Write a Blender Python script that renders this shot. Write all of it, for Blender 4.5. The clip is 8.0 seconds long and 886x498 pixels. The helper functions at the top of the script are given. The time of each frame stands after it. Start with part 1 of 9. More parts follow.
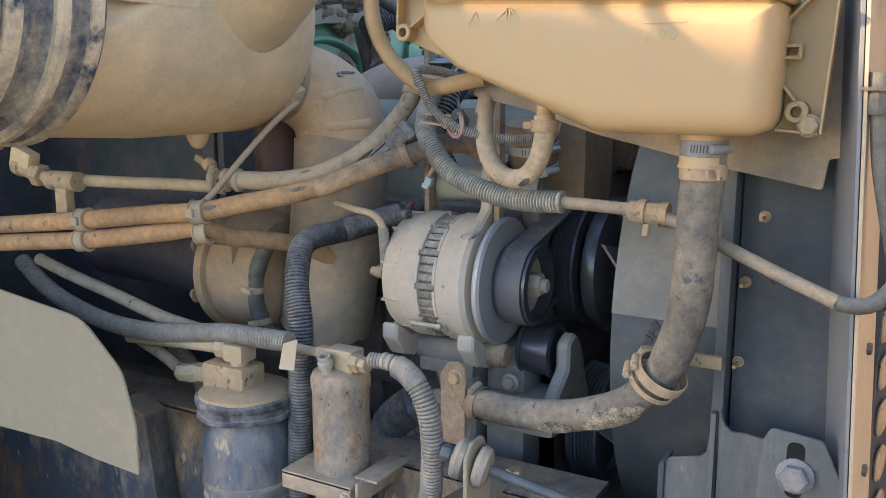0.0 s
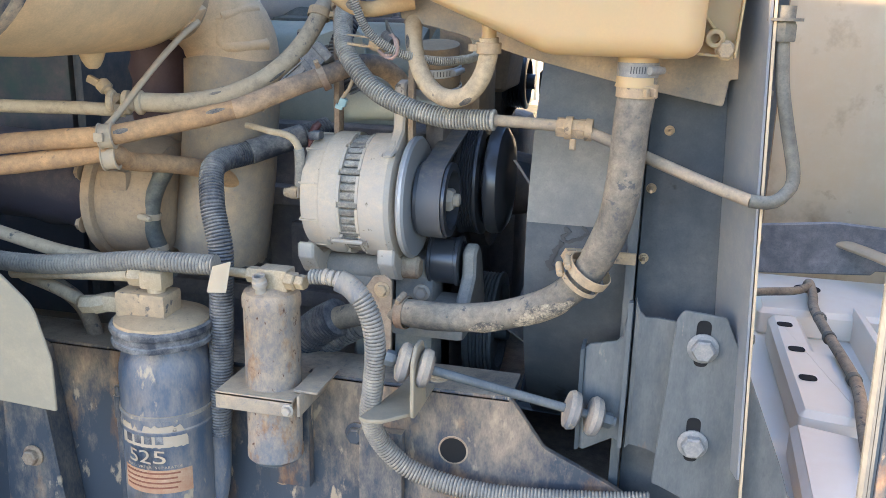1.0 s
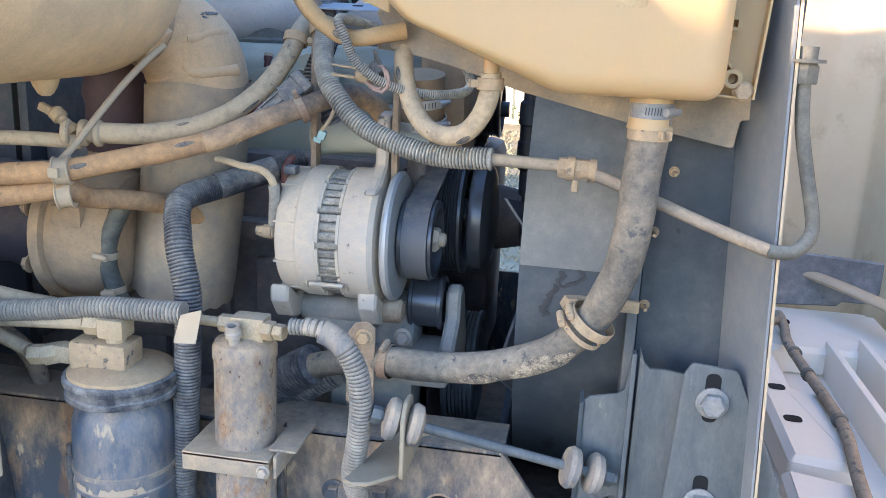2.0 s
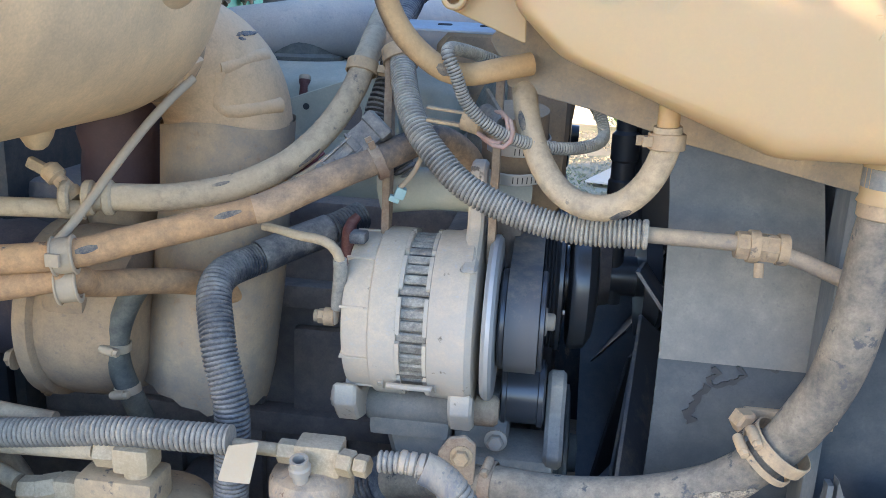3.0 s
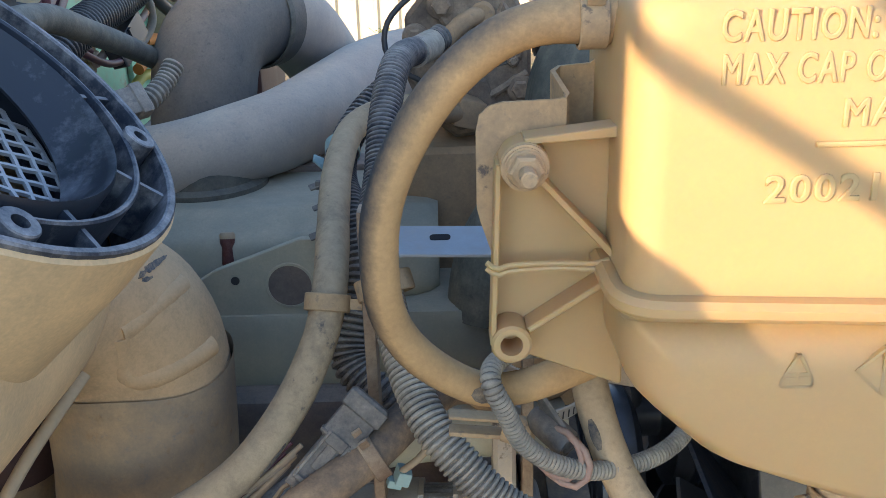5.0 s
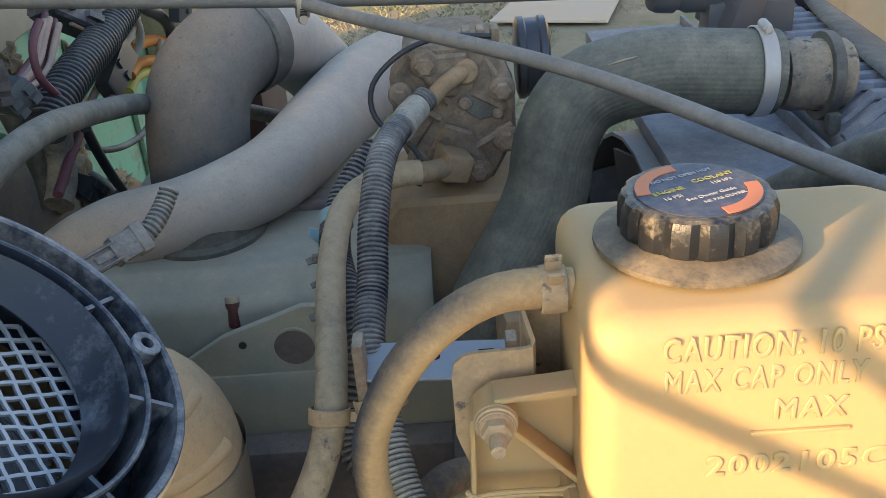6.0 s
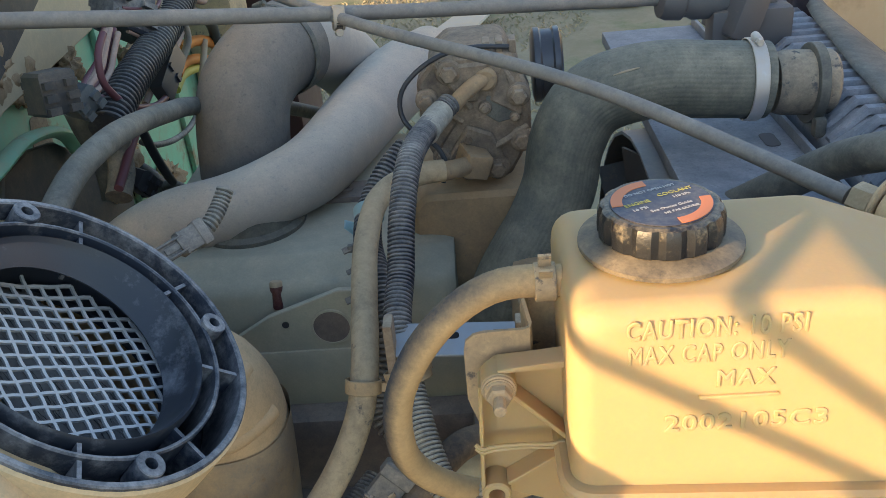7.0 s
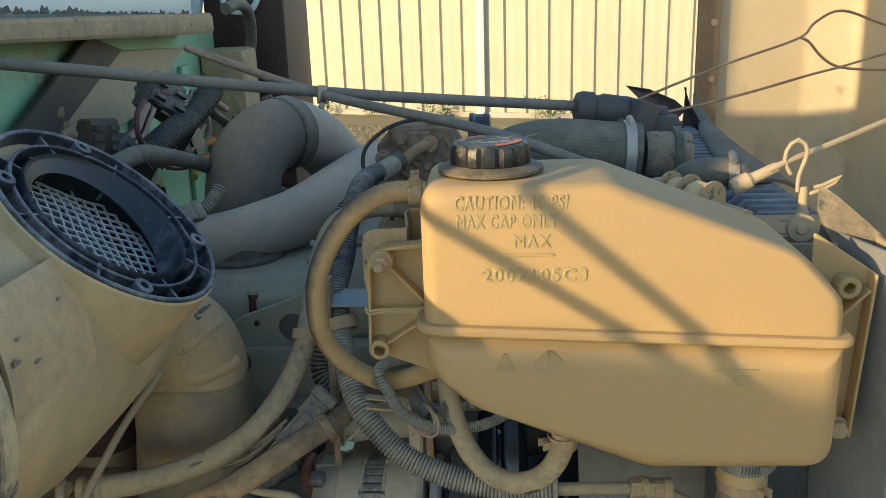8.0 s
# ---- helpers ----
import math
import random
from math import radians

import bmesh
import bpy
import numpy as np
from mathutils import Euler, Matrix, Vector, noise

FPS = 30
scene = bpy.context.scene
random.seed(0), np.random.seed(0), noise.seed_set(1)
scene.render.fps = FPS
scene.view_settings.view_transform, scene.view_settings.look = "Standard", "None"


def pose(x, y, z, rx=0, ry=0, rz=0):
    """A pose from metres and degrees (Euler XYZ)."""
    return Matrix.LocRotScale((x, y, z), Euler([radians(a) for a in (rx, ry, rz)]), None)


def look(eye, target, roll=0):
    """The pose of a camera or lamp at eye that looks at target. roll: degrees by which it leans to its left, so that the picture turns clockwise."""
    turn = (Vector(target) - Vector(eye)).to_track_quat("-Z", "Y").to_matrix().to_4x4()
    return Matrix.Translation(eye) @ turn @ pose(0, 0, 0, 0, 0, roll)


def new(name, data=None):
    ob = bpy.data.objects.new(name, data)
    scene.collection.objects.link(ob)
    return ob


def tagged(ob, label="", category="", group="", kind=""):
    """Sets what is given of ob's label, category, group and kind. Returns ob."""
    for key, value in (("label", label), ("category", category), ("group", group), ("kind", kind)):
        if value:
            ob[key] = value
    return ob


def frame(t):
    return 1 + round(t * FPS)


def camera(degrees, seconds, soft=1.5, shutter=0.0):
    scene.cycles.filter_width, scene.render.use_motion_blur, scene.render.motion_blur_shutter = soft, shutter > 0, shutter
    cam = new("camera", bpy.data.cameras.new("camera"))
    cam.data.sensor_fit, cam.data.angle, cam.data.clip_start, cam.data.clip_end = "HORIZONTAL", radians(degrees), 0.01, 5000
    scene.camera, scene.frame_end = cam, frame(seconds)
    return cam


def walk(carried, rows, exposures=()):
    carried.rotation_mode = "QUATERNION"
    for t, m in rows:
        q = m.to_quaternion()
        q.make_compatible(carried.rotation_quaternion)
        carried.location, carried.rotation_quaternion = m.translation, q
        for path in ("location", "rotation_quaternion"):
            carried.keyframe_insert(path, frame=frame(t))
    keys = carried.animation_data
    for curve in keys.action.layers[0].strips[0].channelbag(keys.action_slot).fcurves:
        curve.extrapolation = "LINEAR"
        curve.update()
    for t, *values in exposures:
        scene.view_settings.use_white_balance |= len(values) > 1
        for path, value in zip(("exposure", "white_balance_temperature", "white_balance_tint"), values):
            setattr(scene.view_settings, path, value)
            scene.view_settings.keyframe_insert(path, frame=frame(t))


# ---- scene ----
cam = camera(53.8, 8.0, soft=0.5)
PATH = [
    (0, (0.019, 0.002, 1.345), (-0.96, 1.705, 0.969), -0.0),
    (0.5, (-0.08, -0.035, 1.339), (-0.767, 1.773, 0.832), 0.4),
    (1, (-0.145, -0.131, 1.343), (-0.605, 1.741, 0.81), 1.4),
    (1.2, (-0.164, -0.146, 1.346), (-0.569, 1.74, 0.821), 1.8),
    (2.3, (-0.269, 0.007, 1.368), (-0.566, 1.922, 0.872), 2.9),
    (2.5, (-0.309, 0.065, 1.375), (-0.587, 1.984, 0.881), 3.1),
    (3, (-0.412, 0.167, 1.387), (-0.652, 2.081, 0.861), 2.5),
    (3.5, (-0.467, 0.253, 1.444), (-0.624, 2.155, 0.846), 0.4),
    (4, (-0.49, 0.34, 1.487), (-0.554, 2.243, 0.875), -0.7),
    (4.5, (-0.508, 0.408, 1.518), (-0.561, 2.311, 0.907), -1.1),
    (5, (-0.518, 0.462, 1.571), (-0.536, 2.335, 0.871), -1.8),
    (5.2, (-0.515, 0.484, 1.598), (-0.522, 2.332, 0.833), -2.3),
    (6.3, (-0.488, 0.493, 1.767), (-0.559, 2.243, 0.8), -5.6),
    (6.5, (-0.484, 0.475, 1.778), (-0.574, 2.216, 0.797), -5.8),
    (7, (-0.484, 0.414, 1.785), (-0.602, 2.163, 0.821), -5.7),
    (7.5, (-0.479, 0.279, 1.746), (-0.589, 2.114, 0.958), -3.6),
    (8, (-0.39, 0.109, 1.694), (-0.512, 2.023, 1.127), -1.9),
]
walk(cam, [(t, look(eye, target, roll)) for t, eye, target, roll in PATH],
     exposures=[(0.0, 2.03, 5800, 18), (0.5, 2.34, 5650, 17), (1.0, 2.55, 5550, 16), (2.6, 2.50, 5250, 17), (3.0, 2.45, 5250, 16), (3.5, 2.58, 5320, 17), (4.0, 2.43, 5420, 16), (5.2, 1.83, 6150, 15), (6.5, 1.82, 6750, 12), (7.2, 1.78, 6650, 10), (7.5, 1.62, 6500, 7), (8.0, 0.95, 6150, 0)])


# ---- world, sun and sky ----
SUN_ELEVATION, SUN_AZIMUTH = radians(14.0), radians(231.0)
world = bpy.data.worlds.new("evening_sky")
scene.world = world
world.use_nodes = True
wn = world.node_tree.nodes
sky = wn.new("ShaderNodeTexSky")
sky.sky_type = "NISHITA"
sky.sun_disc = False
sky.sun_elevation = SUN_ELEVATION
sky.sun_rotation = SUN_AZIMUTH
sky.altitude = 300
sky.air_density, sky.dust_density = 1.0, 0.6
wn["Background"].inputs["Strength"].default_value = 0.15
world.node_tree.links.new(sky.outputs["Color"], wn["Background"].inputs["Color"])

sun_from = Vector((math.sin(SUN_AZIMUTH) * math.cos(SUN_ELEVATION), math.cos(SUN_AZIMUTH) * math.cos(SUN_ELEVATION), math.sin(SUN_ELEVATION)))
sun_data = bpy.data.lights.new("sun", "SUN")
sun_data.energy, sun_data.angle, sun_data.color = 3.3, radians(0.55), (1.0, 0.675, 0.345)
sun = new("sun", sun_data)
sun.matrix_world = look(sun_from * 20, (0, 0, 0))


# ---- materials ----
def dusty(name, base, dust=(0.46, 0.345, 0.215), amount=0.5, up=0.35, rough=0.55, metal=0.0, patch=9.0, contrast=2.2,
          bump=0.25, grain=420.0, second=None, second_amount=0.0, second_scale=22.0, chip=0.42, streak=1.0,
          spots=None, spot_amount=0.4, spot_scale=60.0, vary=0.6, side_bias=None, height=0.0):
    """A surface with dust lying on it: base colour, patches of dust that gather on the upper sides, stains of a second colour, and crisp spots or flakes over all."""
    m = bpy.data.materials.new(name)
    m.use_nodes = True
    nt = m.node_tree
    n, l = nt.nodes, nt.links
    bsdf = n["Principled BSDF"]
    tc = n.new("ShaderNodeTexCoord")
    info = n.new("ShaderNodeObjectInfo")
    shift = n.new("ShaderNodeVectorMath")
    shift.operation = "MULTIPLY_ADD"
    l.new(info.outputs["Random"], shift.inputs[0])
    shift.inputs[1].default_value = (7.0, 3.0, 5.0)
    squash = n.new("ShaderNodeVectorMath")
    squash.operation = "MULTIPLY"
    squash.inputs[1].default_value = (1.0, 1.0, streak)
    l.new(tc.outputs["Object"], squash.inputs[0])
    l.new(squash.outputs[0], shift.inputs[2])

    def tex(scale, detail=7.0, roughness=0.68):
        t = n.new("ShaderNodeTexNoise")
        t.inputs["Scale"].default_value, t.inputs["Detail"].default_value, t.inputs["Roughness"].default_value = scale, detail, roughness
        l.new(shift.outputs[0], t.inputs["Vector"])
        return t.outputs["Fac"]

    def calc(op, a, b, clamp=False):
        c = n.new("ShaderNodeMath")
        c.operation, c.use_clamp = op, clamp
        for k, v in enumerate((a, b)):
            if isinstance(v, (int, float)):
                c.inputs[k].default_value = v
            else:
                l.new(v, c.inputs[k])
        return c.outputs[0]

    def mix(f, a, b):
        c = n.new("ShaderNodeMix")
        c.data_type = "RGBA"
        for key, v in (("Factor", f), ("A", a), ("B", b)):
            sock = [s for s in c.inputs if s.name == key and (s.type == "RGBA" or (key == "Factor" and s.type == "VALUE"))][0]
            if isinstance(v, (int, float)):
                sock.default_value = v
            elif isinstance(v, tuple):
                sock.default_value = (*v, 1.0)
            else:
                l.new(v, sock)
        return [s for s in c.outputs if s.type == "RGBA"][0]

    big, mid, fine = tex(patch), tex(patch * 7), tex(grain, 2.0)
    geo = n.new("ShaderNodeNewGeometry")
    sep = n.new("ShaderNodeSeparateXYZ")
    l.new(geo.outputs["Normal"], sep.inputs[0])
    f = calc("MULTIPLY", calc("SUBTRACT", calc("ADD", big, calc("MULTIPLY", mid, 0.6)), 0.80), contrast * 0.62)
    f = calc("ADD", calc("ADD", f, calc("MULTIPLY", sep.outputs["Z"], up)), amount)
    # faces turned to the given side get more of the dust colour
    if side_bias:
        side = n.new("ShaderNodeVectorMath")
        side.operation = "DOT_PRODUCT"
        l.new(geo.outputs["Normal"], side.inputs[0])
        side.inputs[1].default_value = side_bias
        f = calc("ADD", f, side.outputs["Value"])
    if height:
        low = n.new("ShaderNodeSeparateXYZ")
        l.new(tc.outputs["Object"], low.inputs[0])
        f = calc("ADD", f, calc("MULTIPLY", low.outputs["Z"], height))
    f = calc("ADD", f, calc("MULTIPLY", calc("SUBTRACT", fine, 0.5), 0.22), True)
    under = base
    if second:
        g = calc("MULTIPLY", calc("SUBTRACT", tex(second_scale, 6.0, 0.65), 1.0 - second_amount), 9.0, True)
        under = mix(g, base, second)
    chips = calc("MULTIPLY", calc("SUBTRACT", tex(150.0, 3.0, 0.7), 0.585), 8.0, True)
    f = calc("MULTIPLY", f, calc("SUBTRACT", 1.0, calc("MULTIPLY", chips, chip)))
    tone = calc("ADD", calc("ADD", calc("MULTIPLY", mid, 0.85 * vary), calc("ADD", calc("MULTIPLY", big, 0.70 * vary), 0.87 - 0.775 * vary)), calc("MULTIPLY", fine, 0.26))
    dusted = n.new("ShaderNodeVectorMath")
    dusted.operation = "SCALE"
    dusted.inputs[0].default_value = dust
    l.new(tone, dusted.inputs["Scale"])
    colour = mix(f, under, dusted.outputs[0])
    if spots:
        colour = mix(calc("MULTIPLY", calc("SUBTRACT", tex(spot_scale, 5.0, 0.62), 1.0 - spot_amount), 16.0, True), colour, spots)
    l.new(colour, bsdf.inputs["Base Color"])
    l.new(calc("ADD", calc("MULTIPLY", f, 0.92 - rough), rough), bsdf.inputs["Roughness"])
    if metal:
        l.new(calc("MULTIPLY", calc("SUBTRACT", 1.0, f), metal), bsdf.inputs["Metallic"])
    if bump:
        b = n.new("ShaderNodeBump")
        b.inputs["Strength"].default_value, b.inputs["Distance"].default_value = bump, 0.002
        l.new(calc("ADD", calc("MULTIPLY", fine, 0.20), mid), b.inputs["Height"])
        l.new(b.outputs[0], bsdf.inputs["Normal"])
    return m


def plain(name, color, rough=0.5, metal=0.0):
    m = bpy.data.materials.new(name)
    m.use_nodes = True
    b = m.node_tree.nodes["Principled BSDF"]
    b.inputs["Base Color"].default_value, b.inputs["Roughness"].default_value, b.inputs["Metallic"].default_value = (*color, 1), rough, metal
    return m


ORANGE = (0.50, 0.295, 0.135)
M_TANK = dusty("yellowed_plastic", (0.475, 0.345, 0.182), dust=(0.45, 0.292, 0.13), amount=0.35, up=0.2, rough=0.38, patch=5, contrast=1.6, bump=0.05, chip=0.1, vary=0.5)
# the thin plastic lets light wander inside it
tank_bsdf = M_TANK.node_tree.nodes["Principled BSDF"]
tank_bsdf.inputs["Subsurface Weight"].default_value = 0.22
tank_bsdf.inputs["Subsurface Radius"].default_value = (1.0, 0.62, 0.3)
tank_bsdf.inputs["Subsurface Scale"].default_value = 0.012
bs = M_TANK.node_tree.nodes["Principled BSDF"]
bs.inputs["Subsurface Weight"].default_value = 0.45
bs.inputs["Subsurface Radius"].default_value = (1.0, 0.55, 0.22)
bs.inputs["Subsurface Scale"].default_value = 0.016
M_CANISTER = dusty("dusty_tan_plastic_canister", (0.25, 0.235, 0.19), dust=(0.67, 0.485, 0.275), amount=0.88, up=0.1, rough=0.6, patch=4, contrast=1.5, bump=0.08, chip=0.06, vary=0.38)
M_LID = dusty("worn_black_plastic_lid", (0.07, 0.085, 0.115), dust=(0.6, 0.46, 0.29), amount=0.8, up=0.1, rough=0.5, patch=7, contrast=4.2, bump=0.15, spots=(0.045, 0.055, 0.08), spot_amount=0.465, spot_scale=13)
M_LIDDARK = dusty("blue_black_lid_plastic", (0.04, 0.055, 0.088), dust=(0.46, 0.38, 0.28), amount=0.3, up=0.1, rough=0.4, patch=9, contrast=5.0, bump=0.12)
M_RING = dusty("black_plastic_ring", (0.024, 0.03, 0.042), dust=(0.3, 0.31, 0.34), amount=-0.12, up=0.12, rough=0.42, patch=11, contrast=3.2, bump=0.06, chip=0.1)
M_RIM = dusty("dust_filmed_black_rim", (0.032, 0.04, 0.058), dust=(0.46, 0.45, 0.45), amount=0.12, up=0.25, rough=0.45, patch=13, contrast=3.4, bump=0.15)
M_MESH = dusty("expanded_steel_mesh", (0.44, 0.45, 0.47), dust=(0.5, 0.49, 0.47), amount=0.25, rough=0.4, metal=0.4, bump=0.1)
M_MESHDARK = dusty("dark_steel_mesh", (0.07, 0.072, 0.076), dust=(0.13, 0.125, 0.12), amount=0.3, rough=0.5, metal=0.3, bump=0.1)
M_ELBOW = dusty("dusty_rubber_elbow", (0.24, 0.2, 0.15), dust=(0.62, 0.425, 0.245), amount=1.0, up=0.1, rough=0.7, patch=7, contrast=1.5, chip=0.1, vary=0.45)
M_SLEEVE = dusty("dusty_steel_sleeve", (0.22, 0.22, 0.22), dust=(0.4, 0.295, 0.185), amount=0.72, up=0.1, rough=0.6, metal=0.3, patch=6, contrast=2.6, second=(0.20, 0.10, 0.06), second_amount=0.42, second_scale=90)
M_TANHOSE = dusty("tan_dusted_rubber", (0.09, 0.085, 0.085), dust=(0.465, 0.36, 0.23), amount=1.0, up=0.1, rough=0.75, patch=16, contrast=2.2, bump=0.35, spots=(0.11, 0.10, 0.092), spot_amount=0.355, spot_scale=44, chip=0.12)
M_ORANGEHOSE = dusty("orange_dusted_rubber", (0.13, 0.095, 0.075), dust=ORANGE, amount=0.72, up=0.12, rough=0.75, patch=14, contrast=2.6, bump=0.2, spots=(0.09, 0.08, 0.075), spot_amount=0.365, spot_scale=40, chip=0.12)
M_LOOM = dusty("tan_corrugated_conduit", (0.085, 0.09, 0.10), dust=(0.42, 0.38, 0.305), amount=0.66, up=0.3, rough=0.6, patch=14, contrast=2.6)
M_LOOMDARK = dusty("black_corrugated_conduit", (0.026, 0.031, 0.045), dust=(0.36, 0.335, 0.3), amount=0.24, up=0.35, rough=0.5, patch=12, contrast=3.0)
M_RUBBER = dusty("grey_dusted_black_rubber", (0.05, 0.055, 0.053), dust=(0.27, 0.25, 0.2), amount=0.30, up=0.25, rough=0.65, patch=10, contrast=2.0, bump=0.35)
M_ROD = dusty("dust_filmed_grey_rod", (0.12, 0.12, 0.125), dust=(0.28, 0.255, 0.22), amount=0.45, up=0.3, rough=0.55, patch=14, contrast=1.4)
M_CAP = dusty("black_cap_plastic", (0.016, 0.0175, 0.021), dust=(0.4, 0.33, 0.22), amount=-0.08, up=0.3, rough=0.35, patch=30, contrast=3.0, bump=0.2)
M_FLANGE = dusty("dust_filmed_cap_flange", (0.028, 0.029, 0.033), dust=(0.42, 0.325, 0.195), amount=0.28, up=0.15, rough=0.55, patch=7, contrast=2.6, bump=0.3, vary=0.5)
M_RUBBERTAN = dusty("mud_caked_black_rubber", (0.06, 0.06, 0.06), dust=(0.36, 0.295, 0.21), amount=0.44, up=0.4, rough=0.75, patch=14, contrast=2.2, bump=0.5, spots=(0.09, 0.09, 0.088), spot_amount=0.4, spot_scale=62, chip=0.12)
M_ALU = dusty("dusty_cast_aluminium", (0.45, 0.45, 0.445), dust=(0.51, 0.42, 0.305), amount=0.74, up=0.25, rough=0.5, metal=0.35, patch=10, contrast=1.9, bump=0.25, spots=(0.17, 0.14, 0.11), spot_amount=0.345, spot_scale=55)
M_STRAP = dusty("pale_zinc_strap", (0.3, 0.33, 0.36), dust=(0.3, 0.285, 0.26), amount=0.15, up=0.1, rough=0.45, metal=0.3, patch=20, contrast=2.4)
M_CASTGREY = dusty("dusty_blue_grey_casting", (0.15, 0.165, 0.18), dust=(0.36, 0.32, 0.26), amount=0.45, up=0.35, rough=0.6, patch=9, contrast=2.0, bump=0.3)
M_LAMINATE = dusty("dirty_steel_laminations", (0.12, 0.11, 0.10), dust=(0.40, 0.36, 0.29), amount=0.45, rough=0.5, metal=0.4, patch=30, contrast=3.0, bump=0.4)
M_FRESHALU = dusty("machined_steel_disc", (0.42, 0.43, 0.45), dust=(0.42, 0.39, 0.34), amount=0.35, up=0.0, rough=0.4, metal=0.7, patch=9, contrast=1.0, bump=0.05)
M_PULLEY = dusty("black_painted_pulley", (0.06, 0.063, 0.072), dust=(0.24, 0.22, 0.20), amount=-0.1, up=0.12, rough=0.28, metal=0.3, patch=10, contrast=1.0, bump=0.03)
M_PULLEYFACE = dusty("dusty_pulley_face", (0.05, 0.05, 0.05), dust=(0.40, 0.34, 0.26), amount=0.95, rough=0.5, patch=18, contrast=1.6)
M_BELT = dusty("black_rubber_belt", (0.085, 0.086, 0.092), amount=-0.22, rough=0.6, bump=0.1)
M_STEEL = dusty("dusty_grey_painted_steel", (0.06, 0.074, 0.086), dust=(0.19, 0.19, 0.178), amount=0.34, up=0.3, rough=0.55, metal=0.1, patch=7, contrast=2.4, bump=0.25, second=(0.16, 0.085, 0.045), second_amount=0.33, second_scale=30, spots=(0.26, 0.225, 0.175), spot_amount=0.335, spot_scale=48, streak=0.35)
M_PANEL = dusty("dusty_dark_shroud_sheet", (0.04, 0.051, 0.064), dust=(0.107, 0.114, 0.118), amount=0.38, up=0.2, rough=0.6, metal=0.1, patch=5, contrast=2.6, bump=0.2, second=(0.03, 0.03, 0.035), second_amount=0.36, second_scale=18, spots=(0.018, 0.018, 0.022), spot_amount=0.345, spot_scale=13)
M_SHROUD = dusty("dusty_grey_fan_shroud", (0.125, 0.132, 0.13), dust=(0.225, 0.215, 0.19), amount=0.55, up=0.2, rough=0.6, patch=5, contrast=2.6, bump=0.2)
M_TANSTEEL = dusty("tan_dusted_steel", (0.15, 0.14, 0.13), dust=(0.46, 0.33, 0.19), amount=0.85, up=0.3, rough=0.65, metal=0.1, patch=9, contrast=1.8, bump=0.3, second=(0.20, 0.09, 0.04), second_amount=0.34, second_scale=40, spots=(0.13, 0.11, 0.095), spot_amount=0.385, spot_scale=70)
M_RUSTSTEEL = dusty("rusty_dusted_steel", (0.17, 0.10, 0.065), dust=(0.42, 0.33, 0.225), amount=0.5, up=0.35, rough=0.75, patch=16, contrast=2.4, bump=0.5)
M_BLUECAN = dusty("mud_streaked_blue_grey_steel", (0.075, 0.105, 0.155), dust=(0.4, 0.32, 0.225), amount=0.58, up=0.5, rough=0.38, metal=0.1, patch=9, contrast=2.8, streak=0.4, bump=0.3, second=(0.03, 0.042, 0.065), second_amount=0.44, second_scale=11, spots=(0.40, 0.32, 0.22), spot_amount=0.385, spot_scale=42, height=-1.65)
M_DRIER = dusty("rust_pitted_dusty_canister", (0.11, 0.135, 0.165), dust=(0.45, 0.33, 0.21), amount=0.3, up=0.4, rough=0.6, metal=0.1, patch=16, contrast=3.0, streak=0.6, bump=0.5, second=(0.16, 0.065, 0.03), second_amount=0.46, second_scale=45, spots=(0.10, 0.048, 0.028), spot_amount=0.375, spot_scale=120, height=1.6)
M_FRAME = dusty("muddy_blue_black_chassis_paint", (0.043, 0.054, 0.072), dust=(0.38, 0.295, 0.205), amount=0.05, up=0.9, rough=0.6, patch=8, contrast=3.2, streak=0.45, bump=0.5, second=(0.16, 0.08, 0.04), second_amount=0.42, second_scale=16, spots=(0.40, 0.31, 0.21), spot_amount=0.38, spot_scale=38)
M_RAIL = dusty("mud_splashed_chassis_rail", (0.043, 0.054, 0.072), dust=(0.40, 0.30, 0.20), amount=-0.52, up=0.2, rough=0.65, patch=8, contrast=3.6, streak=0.45, bump=0.5, second=(0.15, 0.08, 0.042), second_amount=0.45, second_scale=14, spots=(0.36, 0.28, 0.19), spot_amount=0.385, spot_scale=36, height=3.6)
M_ENGINE = dusty("grimy_engine_casting", (0.1, 0.09, 0.092), dust=(0.3, 0.235, 0.19), amount=0.35, up=0.4, rough=0.75, patch=8, contrast=2.0, bump=0.5)
M_COVER = dusty("dusty_grey_green_valve_cover", (0.31, 0.34, 0.285), dust=(0.45, 0.4, 0.3), amount=0.5, up=0.35, rough=0.6, patch=6, contrast=1.3, bump=0.2)
M_TURBO = dusty("tan_dusted_turbo_casting", (0.20, 0.165, 0.14), dust=(0.39, 0.265, 0.15), amount=0.8, up=0.35, rough=0.7, metal=0.2, patch=9, contrast=1.7, bump=0.5)
M_BOOT = dusty("dark_purple_black_rubber_boot", (0.035, 0.03, 0.042), dust=(0.25, 0.18, 0.14), amount=0.1, up=0.3, rough=0.6, patch=10, contrast=1.8)
M_PIPE = dusty("dusty_grey_intake_pipe", (0.25, 0.25, 0.265), dust=(0.55, 0.465, 0.365), amount=0.45, up=0.42, rough=0.6, metal=0.0, patch=5, contrast=0.9, bump=0.08, vary=0.4)
M_BRASS = dusty("dusty_brass_fitting", (0.42, 0.32, 0.18), dust=(0.46, 0.36, 0.235), amount=0.75, up=0.2, rough=0.45, metal=0.6, patch=30, contrast=2.0)
M_ZINC = dusty("zinc_plated_steel", (0.55, 0.55, 0.55), amount=0.3, up=0.2, rough=0.3, metal=0.85, patch=20, contrast=2.0, bump=0.08, dust=(0.46, 0.39, 0.3))
